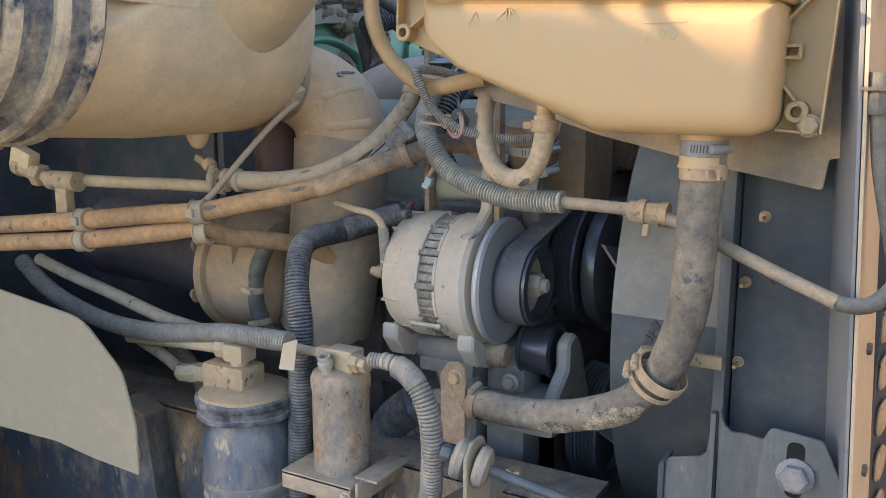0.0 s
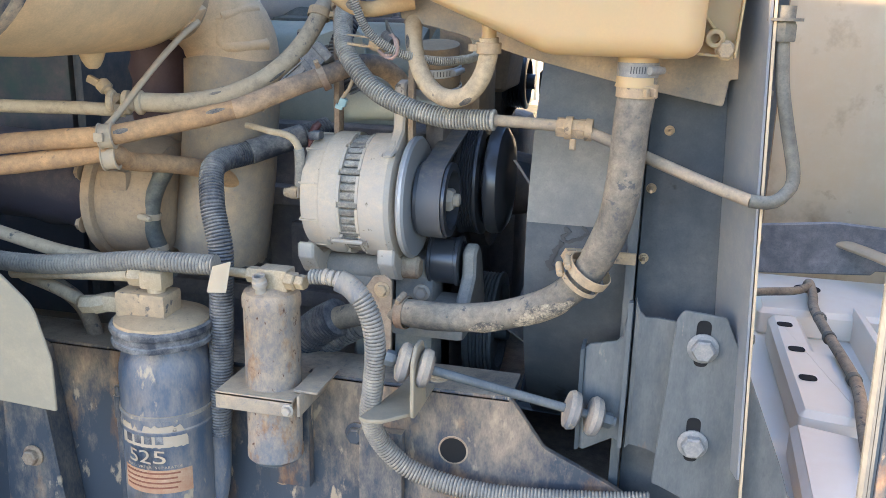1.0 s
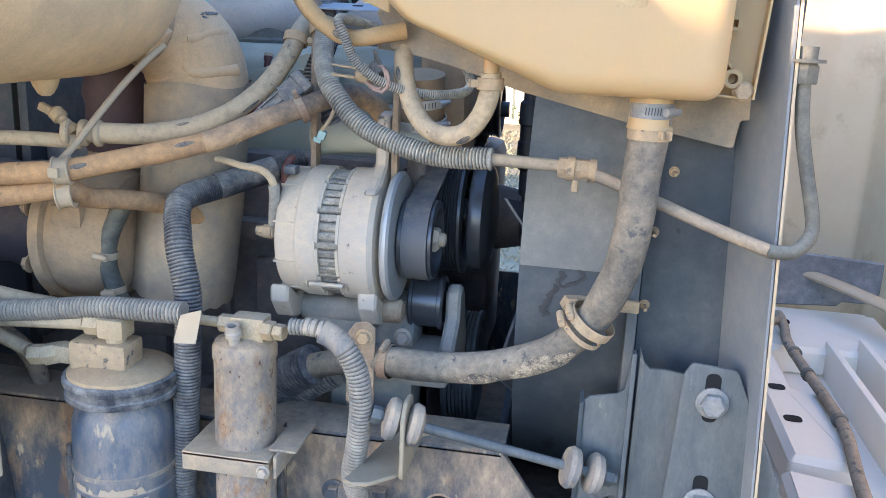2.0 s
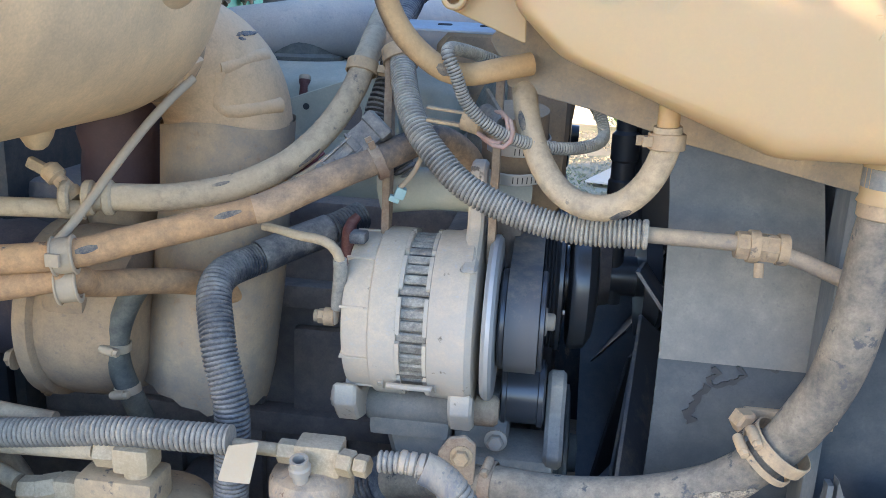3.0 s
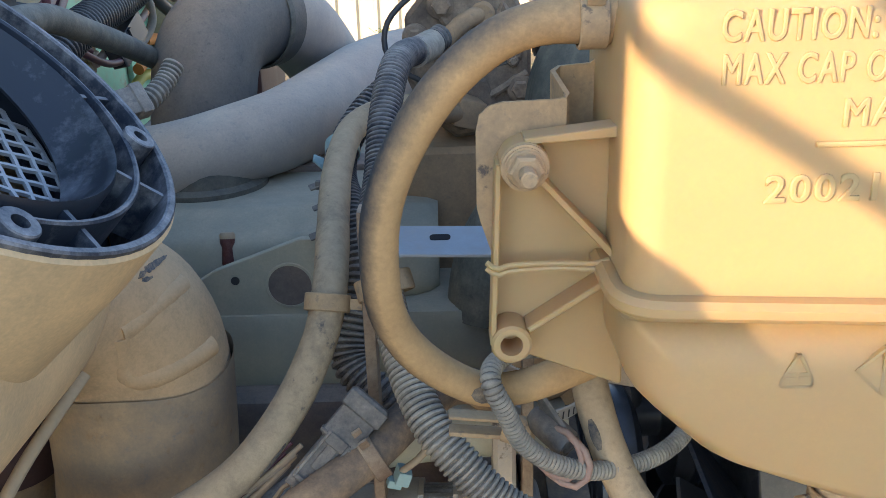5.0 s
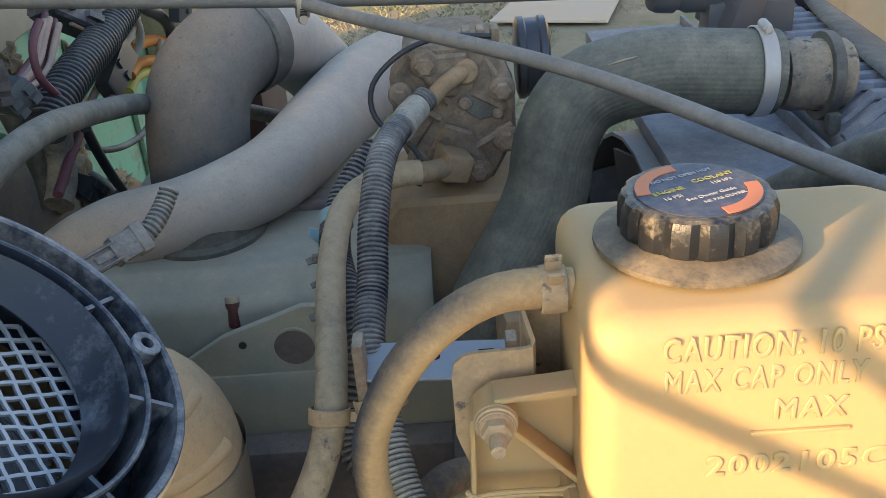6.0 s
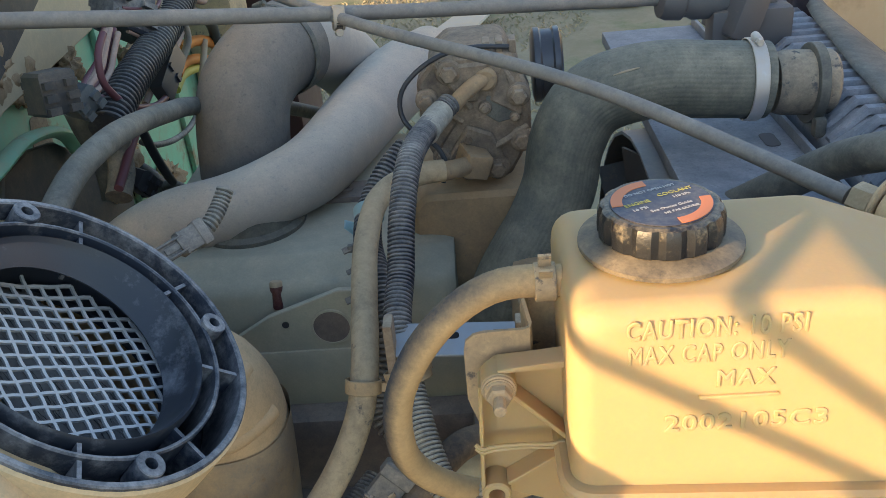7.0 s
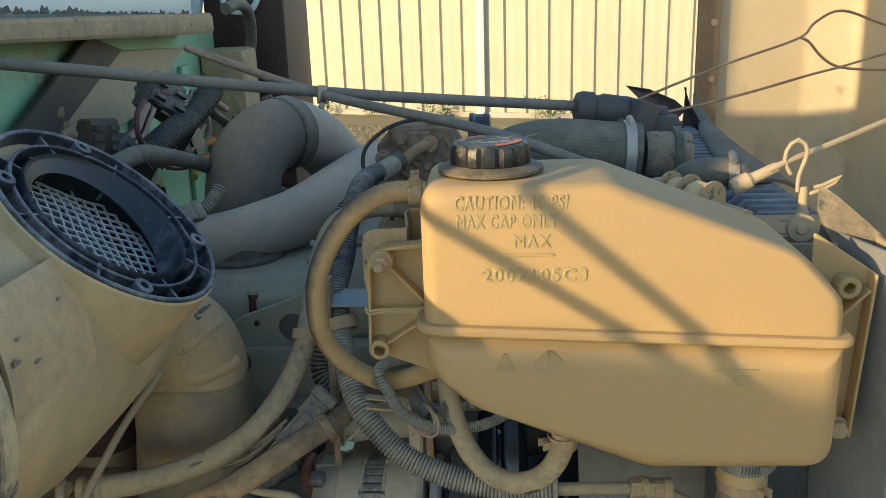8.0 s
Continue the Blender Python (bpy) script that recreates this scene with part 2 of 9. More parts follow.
M_ZINCDUST = dusty("dusty_zinc_bolt", (0.4, 0.39, 0.37), amount=0.45, up=0.2, rough=0.45, metal=0.5, patch=40, contrast=2.0, bump=0.2)
M_BOLT = dusty("grey_dusted_bolt", (0.17, 0.18, 0.19), dust=(0.33, 0.305, 0.27), amount=0.42, up=0.3, rough=0.5, metal=0.3, patch=30, contrast=2.4, bump=0.3)
M_CREAM = dusty("dusty_cream_plastic_clip", (0.4, 0.33, 0.24), dust=(0.42, 0.325, 0.215), amount=0.6, rough=0.55, patch=20, contrast=2.2, bump=0.15)
M_FLAP = dusty("dusty_off_white_flap", (0.27, 0.235, 0.17), dust=(0.35, 0.285, 0.19), amount=0.5, up=0.1, rough=0.6, patch=7, contrast=2.6, bump=0.1)
M_GREEN = dusty("green_cab_paint", (0.22, 0.52, 0.34), dust=(0.42, 0.34, 0.23), amount=0.2, up=0.3, rough=0.4, patch=6, contrast=2.6, bump=0.15, second=(0.26, 0.16, 0.09), second_amount=0.45, second_scale=12)
M_PUMP = dusty("oil_caked_brown_casting", (0.1, 0.075, 0.06), dust=(0.42, 0.32, 0.22), amount=0.4, up=0.3, rough=0.75, patch=14, contrast=2.2, bump=0.6)
M_RAD = dusty("dusty_black_radiator", (0.058, 0.076, 0.105), dust=(0.29, 0.3, 0.32), amount=0.42, up=0.4, rough=0.5, patch=6, contrast=2.6, bump=0.25)
M_HOOD = dusty("dusty_bare_composite_hood_lining", (0.6, 0.51, 0.365), dust=(0.5, 0.39, 0.25), amount=0.30, up=0.2, rough=0.55, patch=3.5, contrast=3.0, bump=0.3, second=(0.30, 0.23, 0.15), second_amount=0.43, second_scale=3.4, spots=(0.42, 0.33, 0.22), spot_amount=0.36, spot_scale=9, vary=0.7)
M_HOODEDGE = dusty("dusty_brown_hood_edge", (0.16, 0.11, 0.07), dust=(0.30, 0.21, 0.125), amount=0.5, rough=0.7, patch=6, contrast=1.6)
# near white, lightened to make up for sun that misses the panel
M_FIBRE = dusty("near_white_fibreglass", (0.93, 0.89, 0.8), dust=(0.8, 0.7, 0.54), amount=0.12, up=0.1, rough=0.55, patch=4, contrast=1.6, bump=0.15, vary=0.4)
M_MUD = dusty("dry_caked_mud", (0.26, 0.18, 0.11), dust=(0.40, 0.29, 0.18), amount=0.4, up=0.3, rough=0.95, patch=16, contrast=2.5, bump=1.0)
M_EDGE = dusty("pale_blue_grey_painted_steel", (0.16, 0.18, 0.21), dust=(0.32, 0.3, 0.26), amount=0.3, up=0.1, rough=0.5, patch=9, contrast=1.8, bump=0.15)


def glowing_through(m, share):
    """Thin fibreglass lets some of the sun through."""
    n, l = m.node_tree.nodes, m.node_tree.links
    tr, mx = n.new("ShaderNodeBsdfTranslucent"), n.new("ShaderNodeMixShader")
    tr.inputs["Color"].default_value = (0.75, 0.62, 0.40, 1)
    mx.inputs["Fac"].default_value = share
    out = n["Material Output"]
    l.new(n["Principled BSDF"].outputs[0], mx.inputs[1])
    l.new(tr.outputs[0], mx.inputs[2])
    l.new(mx.outputs[0], out.inputs["Surface"])


glowing_through(M_HOOD, 0.1)
glowing_through(M_FIBRE, 0.12)
# orange thins to black towards the left side and upwards
M_VENT = dusty("orange_to_black_rubber", (0.045, 0.05, 0.06), dust=(0.53, 0.345, 0.165), amount=1.42, up=0.0, rough=0.7, patch=9, contrast=1.8, bump=0.12, chip=0.05, side_bias=(1.15, 0.1, 0.1), height=-2.8)
M_BRACKET = dusty("tan_and_blue_grey_sheet_steel", (0.15, 0.16, 0.175), dust=(0.43, 0.325, 0.205), amount=0.68, up=0.25, rough=0.6, patch=7, contrast=2.2, bump=0.25, second=(0.18, 0.09, 0.05), second_amount=0.34, second_scale=40)
M_TANEDGE = dusty("tan_dusted_sheet_edge", (0.42, 0.35, 0.25), dust=(0.50, 0.39, 0.25), amount=0.55, rough=0.65, patch=9, contrast=2.0, bump=0.2)
M_LOOMTAN = dusty("brown_dusted_conduit", (0.07, 0.075, 0.085), dust=(0.37, 0.32, 0.25), amount=0.6, up=0.3, rough=0.6, patch=18, contrast=2.0)
M_STEELLINE = dusty("dusty_dull_steel_tube", (0.17, 0.155, 0.145), dust=(0.4, 0.31, 0.205), amount=0.62, up=0.4, rough=0.55, metal=0.2, patch=16, contrast=2.2, bump=0.2)
M_FWLOOM = dusty("black_loom_plastic", (0.022, 0.024, 0.03), dust=(0.22, 0.20, 0.17), amount=0.12, up=0.3, rough=0.45, patch=16, contrast=2.0)
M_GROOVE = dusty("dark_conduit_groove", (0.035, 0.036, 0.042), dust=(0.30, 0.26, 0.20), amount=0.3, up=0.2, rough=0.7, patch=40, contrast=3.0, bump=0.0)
M_RED = dusty("dark_red_plastic", (0.085, 0.018, 0.02), dust=(0.20, 0.12, 0.10), amount=0.25, up=0.2, rough=0.5, patch=30)
M_BLACK = plain("black_plastic", (0.04, 0.041, 0.046), 0.5)
M_VOID = plain("dark_opening", (0.006, 0.006, 0.007), 0.9)
M_PINK = dusty("faded_pink_wire", (0.36, 0.21, 0.18), dust=(0.38, 0.29, 0.22), amount=0.4, rough=0.6, patch=40, bump=0.0)
M_ORANGEWIRE = plain("orange_wire_sleeve", (0.55, 0.19, 0.03), 0.55)
M_YELLOWWIRE = plain("yellow_green_wire_sleeve", (0.42, 0.38, 0.08), 0.55)
M_WIREGREY = dusty("dusty_grey_wire", (0.20, 0.19, 0.18), amount=0.5, rough=0.6)
M_PURPLE = plain("purple_red_wire", (0.13, 0.045, 0.055), 0.55)
M_BLUECLIP = plain("pale_blue_plastic_clip", (0.30, 0.43, 0.43), 0.5)
M_CAPLABEL = dusty("dusty_dark_blue_cap_label", (0.035, 0.042, 0.075), dust=(0.36, 0.32, 0.26), amount=0.0, up=0.12, rough=0.5, patch=40, contrast=1.6, bump=0.0)
M_CAPORANGE = plain("orange_label_ink", (0.62, 0.20, 0.08), 0.6)
M_CAPWHITE = plain("white_label_ink", (0.42, 0.42, 0.42), 0.6)
M_CAPYELLOW = plain("yellow_label_ink", (0.52, 0.45, 0.10), 0.6)
M_LABEL = dusty("faded_cream_label", (0.52, 0.45, 0.34), amount=0.35, rough=0.6, patch=16, contrast=2.0)
M_STICKER = dusty("dirty_cream_sticker", (0.44, 0.36, 0.26), dust=(0.36, 0.27, 0.18), amount=0.4, rough=0.6, patch=16, contrast=2.4, spots=(0.16, 0.13, 0.10), spot_amount=0.37, spot_scale=50)
M_INKRED = plain("faded_red_ink", (0.22, 0.08, 0.045), 0.7)
M_LABELORANGE = dusty("faded_orange_label", (0.36, 0.17, 0.09), amount=0.3, rough=0.6, patch=16, contrast=2.0)
M_FENCE = dusty("cream_painted_sheet_metal", (0.5, 0.475, 0.375), dust=(0.4, 0.35, 0.24), amount=0.2, up=0.0, rough=0.5, patch=0.8, contrast=1.5, bump=0.05, second=(0.38, 0.30, 0.19), second_amount=0.33, second_scale=2.5)
M_WHITE = plain("white_painted_post", (0.70, 0.72, 0.74), 0.5)
M_GROUND = dusty("dry_weedy_soil", (0.2, 0.17, 0.1), dust=(0.32, 0.265, 0.18), amount=0.35, up=0.0, rough=0.9, patch=0.8, contrast=2.4, bump=0.8, grain=40, second=(0.1, 0.135, 0.045), second_amount=0.5, second_scale=1.3)
M_GRASS = dusty("dry_grass", (0.25, 0.215, 0.13), dust=(0.35, 0.3, 0.2), amount=0.4, up=0.0, rough=0.8, patch=0.7, contrast=2.0, bump=0.0, second=(0.07, 0.115, 0.03), second_amount=0.5, second_scale=0.9)
M_WEED = plain("green_weed_leaves", (0.07, 0.14, 0.03), 0.6)
M_BOARD = dusty("weathered_pale_board", (0.48, 0.46, 0.42), amount=0.3, rough=0.7, patch=2, contrast=1.6)
M_SHED = dusty("grey_plastered_wall", (0.28, 0.26, 0.23), amount=0.3, rough=0.8, patch=1.0, contrast=1.2)
M_GLASS = plain("windscreen_glass", (0.9, 0.93, 0.92), 0.03)
M_GLASS.node_tree.nodes["Principled BSDF"].inputs["Transmission Weight"].default_value = 1.0


# ---- shapes ----
def bm_new():
    return bmesh.new()


def finish(name, bm, material, smooth=35.0):
    bmesh.ops.recalc_face_normals(bm, faces=bm.faces)
    lo = [min(v.co[k] for v in bm.verts) for k in range(3)]
    hi = [max(v.co[k] for v in bm.verts) for k in range(3)]
    mid = Vector([(a + b) / 2 for a, b in zip(lo, hi)])
    base = Vector((mid.x, mid.y, lo[2]))
    bmesh.ops.translate(bm, verts=bm.verts, vec=-base)
    for e in bm.edges:
        e.smooth = len(e.link_faces) == 2 and e.calc_face_angle(3.0) < radians(smooth)
    for f in bm.faces:
        f.smooth = True
    me = bpy.data.meshes.new(name)
    bm.to_mesh(me)
    bm.free()
    me.materials.append(material)
    ob = new(name, me)
    ob.location = base
    return ob


def root(name, at, label, category, group="", kind=""):
    ob = new(name)
    ob.location = at
    ob.empty_display_size = 0.02
    return tagged(ob, label, category, group, kind)


def spot(ob):
    p = Vector((0, 0, 0))
    while ob:
        p += ob.location
        ob = ob.parent
    return p


def part(name, bm, material, parent, label="", smooth=35.0):
    ob = finish(name, bm, material, smooth)
    ob.location -= spot(parent)
    ob.parent = parent
    if label:
        ob["label"] = label
    return ob


def thing(name, bm, material, label, category, group="", kind="", smooth=35.0):
    return tagged(finish(name, bm, material, smooth), label, category, group, kind)


def basis(axis):
    a = Vector(axis).normalized()
    h = Vector((0, 0, 1)) if abs(a.z) < 0.9 else Vector((1, 0, 0))
    u = a.cross(h).normalized()
    return a, u, a.cross(u).normalized()


def loft(bm, rings, caps=True, closed=True):
    """Skin a list of rings, each a list of points of one length."""
    rows = [[bm.verts.new(p) for p in r] for r in rings]
    n = len(rows[0])
    for a, b in zip(rows, rows[1:]):
        for k in range(n if closed else n - 1):
            bm.faces.new((a[k], a[(k + 1) % n], b[(k + 1) % n], b[k]))
    if caps and closed:
        bm.faces.new(rows[0][::-1])
        bm.faces.new(rows[-1])


def lathe(bm, profile, origin, axis, n=32, caps=True):
    """Turn (radius, height) pairs round an axis from origin."""
    a, u, v = basis(axis)
    o = Vector(origin)
    loft(bm, [[o + a * h + (u * math.cos(2 * math.pi * k / n) + v * math.sin(2 * math.pi * k / n)) * max(r, 1e-5) for k in range(n)] for r, h in profile], caps)


def ring_band(bm, origin, axis, r_in, r_out, h, n=32, edge=0.0006):
    """A closed band round an axis."""
    a, u, v = basis(axis)
    o = Vector(origin) - a * h / 2
    prof = [(r_in, 0), (r_out - edge, 0), (r_out, edge), (r_out, h - edge), (r_out - edge, h), (r_in, h)]
    rings = []
    for k in range(n):
        d = u * math.cos(2 * math.pi * k / n) + v * math.sin(2 * math.pi * k / n)
        rings.append([o + a * hh + d * r for r, hh in prof])
    rows = [[bm.verts.new(p) for p in r] for r in rings]
    m = len(prof)
    for i in range(n):
        for j in range(m):
            bm.faces.new((rows[i][j], rows[i][(j + 1) % m], rows[(i + 1) % n][(j + 1) % m], rows[(i + 1) % n][j]))


def box(bm, lo, hi, bevel=0.0, turn=None, about=None):
    r = bmesh.ops.create_cube(bm, size=1.0)
    vs = r["verts"]
    lo, hi = Vector(lo), Vector(hi)
    for v in vs:
        v.co = Vector([(lo[k] + hi[k]) / 2 + v.co[k] * (hi[k] - lo[k]) for k in range(3)])
    if bevel:
        es = list({e for v in vs for e in v.link_edges})
        got = bmesh.ops.bevel(bm, geom=es, offset=bevel, segments=2, affect="EDGES", profile=0.6)
        vs = list({v for f in got["faces"] for v in f.verts} | {v for v in vs if v.is_valid})
    if turn is not None:
        c = Vector(about) if about is not None else (lo + hi) / 2
        bmesh.ops.rotate(bm, verts=vs, cent=c, matrix=Euler([radians(x) for x in turn]).to_matrix())


def fillet(poly, radius, steps=5):
    """Round the corners of a closed outline in 2D; radius may be a list."""
    out = []
    n = len(poly)
    for i in range(n):
        p0, p, p1 = Vector(poly[i - 1]), Vector(poly[i]), Vector(poly[(i + 1) % n])
        r = radius[i] if isinstance(radius, (list, tuple)) else radius
        d0, d1 = (p0 - p), (p1 - p)
        l0, l1 = d0.length, d1.length
        d0.normalize(), d1.normalize()
        ang = d0.angle(d1)
        cut = min(r / max(math.tan(ang / 2), 1e-3), 0.48 * l0, 0.48 * l1)
        if r <= 0 or cut < 1e-5 or ang > 3.1:
            out.append(p)
            continue
        a, b = p + d0 * cut, p + d1 * cut
        for k in range(steps + 1):
            t = k / steps
            out.append(a * (1 - t) ** 2 + p * 2 * t * (1 - t) + b * t * t)
    return out


def plate(bm, outline, to3, thick, bevel=0.0008):
    """An outline in 2D, given depth: to3(u, v, w) gives the place, w runs from 0 to thick."""
    n = len(outline)
    area = sum(outline[i][0] * outline[(i + 1) % n][1] - outline[(i + 1) % n][0] * outline[i][1] for i in range(n))
    sgn = 1 if area > 0 else -1

    def inset(d):
        res = []
        for i in range(n):
            p0, p, p1 = Vector(outline[i - 1]), Vector(outline[i]), Vector(outline[(i + 1) % n])
            t = (p1 - p).normalized() + (p - p0).normalized()
            if t.length < 1e-6:
                t = p1 - p
            t.normalize()
            res.append(p + Vector((-t.y, t.x)) * d * sgn)
        return res
    rings = [(inset(bevel), 0), (outline, bevel), (outline, thick - bevel), (inset(bevel), thick)]
    loft(bm, [[to3(p[0], p[1], w) for p in ring] for ring, w in rings])


def smooth_path(pts, step):
    """Points at even steps along a smooth line through the given ones."""
    P = [Vector(p) for p in pts]
    P = [P[0] * 2 - P[1]] + P + [P[-1] * 2 - P[-2]]
    fine = []
    for i in range(1, len(P) - 2):
        a, b, c, d = P[i - 1:i + 3]
        for k in range(24):
            t = k / 24
            fine.append(0.5 * ((2 * b) + (c - a) * t + (2 * a - 5 * b + 4 * c - d) * t * t + (3 * b - a - 3 * c + d) * t ** 3))
    fine.append(P[-2])
    for _ in range(30):
        fine = [fine[0]] + [(fine[i - 1] + fine[i] * 2 + fine[i + 1]) / 4 for i in range(1, len(fine) - 1)] + [fine[-1]]
    acc = [0.0]
    for a, b in zip(fine, fine[1:]):
        acc.append(acc[-1] + (b - a).length)
    total, out, j = acc[-1], [], 0
    count = max(2, int(total / step))
    for k in range(count + 1):
        s = total * k / count
        while j < len(acc) - 2 and acc[j + 1] < s:
            j += 1
        f = (s - acc[j]) / max(acc[j + 1] - acc[j], 1e-9)
        out.append(fine[j].lerp(fine[j + 1], min(max(f, 0), 1)))
    return out


def sweep(bm, pts, radius, n=14, step=None, pitch=0.0, depth=0.0016, hollow=False, flat=1.0, sway=0.0, cords=0.0):
    """A tube along a smooth line. pitch: corrugated, with that spacing. radius: a number or a function of 0..1."""
    step = step or (pitch / 5 if pitch else 0.008)
    P = smooth_path(pts, step)
    rings = []
    t0 = (P[1] - P[0]).normalized()
    u = basis(t0)[1]
    wob = random.random() * 10
    for i, p in enumerate(P):
        t = (P[min(i + 1, len(P) - 1)] - P[max(i - 1, 0)]).normalized()
        u = (u - t * u.dot(t)).normalized()
        v = t.cross(u)
        r = radius(i / (len(P) - 1)) if callable(radius) else radius
        if sway:
            r *= 1 + sway * noise.noise(Vector((i * step * 30, wob, 0)))
        if pitch:
            r += (0, 0.9, 1.0, 0.9, 0)[i % 5] * depth - depth / 2
        rings.append([p + (u * math.cos(2 * math.pi * k / n) + v * math.sin(2 * math.pi * k / n) * flat) * (r + cords * (k % 3 == 0)) for k in range(n)])
    if hollow:
        for back in (0.82,):
            rings.append([P[-1] + (q - P[-1]) * back for q in rings[-1]])
            t = (P[-1] - P[-2]).normalized()
            rings.append([q - t * 0.02 for q in rings[-1]])
    loft(bm, rings)


def tube_thing(name, pts, radius, material, label, category="hose", **kw):
    bm = bm_new()
    sweep(bm, pts, radius, **kw)
    ob = thing(name, bm, material, label, category, smooth=50)
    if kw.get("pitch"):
        # dust lies on the crests; groove colour is bare plastic plus the shade inside
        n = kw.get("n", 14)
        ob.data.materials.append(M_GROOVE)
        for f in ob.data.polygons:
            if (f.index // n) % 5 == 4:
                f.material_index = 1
    return ob


def mark(ob, pts, r, near, length, face, half, material, name="worn_patch", label="black worn patch"):
    """A thin curved patch on a hose, at the place nearest to a point, turned towards face."""
    P = smooth_path(pts, 0.004)
    i0 = min(range(len(P)), key=lambda i: (P[i] - Vector(near)).length)
    m = max(2, int(length / 0.004 / 2))
    lo, hi = max(1, i0 - m), min(len(P) - 2, i0 + m)
    bm = bm_new()
    rings = []
    for i in range(lo, hi + 1):
        t = (P[i + 1] - P[i - 1]).normalized()
        d = Vector(face)
        d = (d - t * d.dot(t)).normalized()
        s = t.cross(d)
        k = half * (0.12 + 0.88 * math.sin(math.pi * (i - lo + 0.5) / (hi - lo + 1)) + 0.22 * noise.noise(Vector((i * 0.9, length * 50, 0))))
        arc = [P[i] + (d * math.cos(k * a) + s * math.sin(k * a)) * r for a in (-1, -0.5, 0, 0.5, 1)]
        rings.append([P[i] + (p - P[i]) * 1.0 for p in arc] + [P[i] + (p - P[i]) * 1.035 for p in reversed(arc)])
    loft(bm, rings)
    return part(name, bm, material, ob, label, smooth=60)


def hexagon(bm, at, axis, r, h, dome=0.2):
    lathe(bm, [(r * 0.93, 0), (r, h * 0.08), (r, h * (1 - dome)), (r * 0.82, h)], at, axis, 6)


def bolt(name, at, axis, r, label, washer=1.35, stud=0.0, material=None, parent=None):
    """A hexagonal bolt with its flange; a part of parent, or a thing."""
    a = Vector(axis).normalized()
    bm = bm_new()
    lathe(bm, [(r * washer, 0), (r * washer, r * 0.18), (r * 1.05, r * 0.3)], at, a, 20)
    hexagon(bm, Vector(at) + a * r * 0.25, a, r, r * 0.85)
    if stud:
        lathe(bm, [(r * 0.5, 0), (r * 0.5, stud - r * 0.1), (r * 0.4, stud)], Vector(at) + a * r, a, 12)
    if parent:
        return part(name, bm, material or M_ZINCDUST, parent, label, 30)
    return thing(name, bm, material or M_ZINCDUST, label, "bolt", smooth=30)


def worm_clamp(at, axis, r, screw, label, material=None, width=0.011):
    """A hose clamp: slotted band and its worm screw, which lies to the side of screw."""
    a = Vector(axis).normalized()
    s = Vector(screw)
    s = (s - a * s.dot(a)).normalized()
    c = a.cross(s)
    top = root("hose_clamp", Vector(at), label, "hose clamp")
    bm = bm_new()
    ring_band(bm, at, a, r - 0.0005, r + 0.0010, width, 36)
    band = part("band", bm, material or M_ZINC, top)
    bm = bm_new()
    o = Vector(at) + s * (r + 0.003)
    lathe(bm, [(0.0042, -0.008), (0.0046, -0.006), (0.0046, 0.006), (0.0042, 0.008)], o, c, 14)
    hexagon(bm, o + c * 0.008, c, 0.0042, 0.005)
    part("screw", bm, material or M_ZINC, top)
    for k in range(7):
        ang = 0.35 + 0.13 * k
        d = s * math.cos(ang) - c * math.sin(ang)
        bm = bm_new()
        side = a.cross(d)
        q = [Vector(at) + d * (r + 0.0013) + a * x + side * y for x, y in ((-0.0035, -0.0006), (0.0035, -0.0002), (0.0035, 0.0008), (-0.0035, 0.0004))]
        loft(bm, [q, [p + d * 0.0003 for p in q]])
        part("slot", bm, M_BLACK, band)
    return top


def spring_clamp(at, axis, r, ear, label, material=None, width=0.012):
    """A flat spring clamp with two finger ears."""
    a = Vector(axis).normalized()
    s = Vector(ear)
    s = (s - a * s.dot(a)).normalized()
    c = a.cross(s)
    top = root("spring_clamp", Vector(at), label, "hose clamp")
    bm = bm_new()
    ring_band(bm, at, a, r - 0.0004, r + 0.0012, width, 32)
    part("band", bm, material or M_TANSTEEL, top)
    for k in (-1, 1):
        bm = bm_new()
        o = Vector(at) + s * (r + 0.001) + c * 0.004 * k
        q = [o + c * x + a * y for x, y in ((-0.0008, -width * 0.3), (0.0008, -width * 0.3), (0.0008, width * 0.3), (-0.0008, width * 0.3))]
        loft(bm, [q, [p + s * 0.008 + c * 0.001 * k for p in q]])
        part("ear", bm, material or M_TANSTEEL, top)
    return top


def lettering(text, size, at, right, up, material, parent, name="lettering", depth=0.0006, align="LEFT", bevel=0.0, label="", width=0.0, spacing=1.0):
    """Words as a mesh standing on a surface; right and up are the line's own directions."""
    cu = bpy.data.curves.new(name, "FONT")
    cu.body, cu.size, cu.extrude, cu.align_x = text, size, depth, align
    cu.bevel_depth, cu.bevel_resolution, cu.resolution_u = bevel, 1, 3
    cu.space_character = spacing
    tmp = new("tmp_text", cu)
    me = bpy.data.meshes.new_from_object(tmp.evaluated_get(bpy.context.evaluated_depsgraph_get()))
    bpy.data.objects.remove(tmp)
    if width:
        xs = [v.co.x for v in me.vertices]
        me.transform(Matrix.Diagonal((width / (max(xs) - min(xs)), 1, 1, 1)))
    r, u = Vector(right).normalized(), Vector(up).normalized()
    w = r.cross(u)
    m = Matrix((r, u, w)).transposed().to_4x4()
    me.transform(m)
    me.materials.clear()
    me.materials.append(material)
    ob = new(name, me)
    ob.location = Vector(at) - spot(parent)
    ob.parent = parent
    if label:
        ob["label"] = label
    return ob


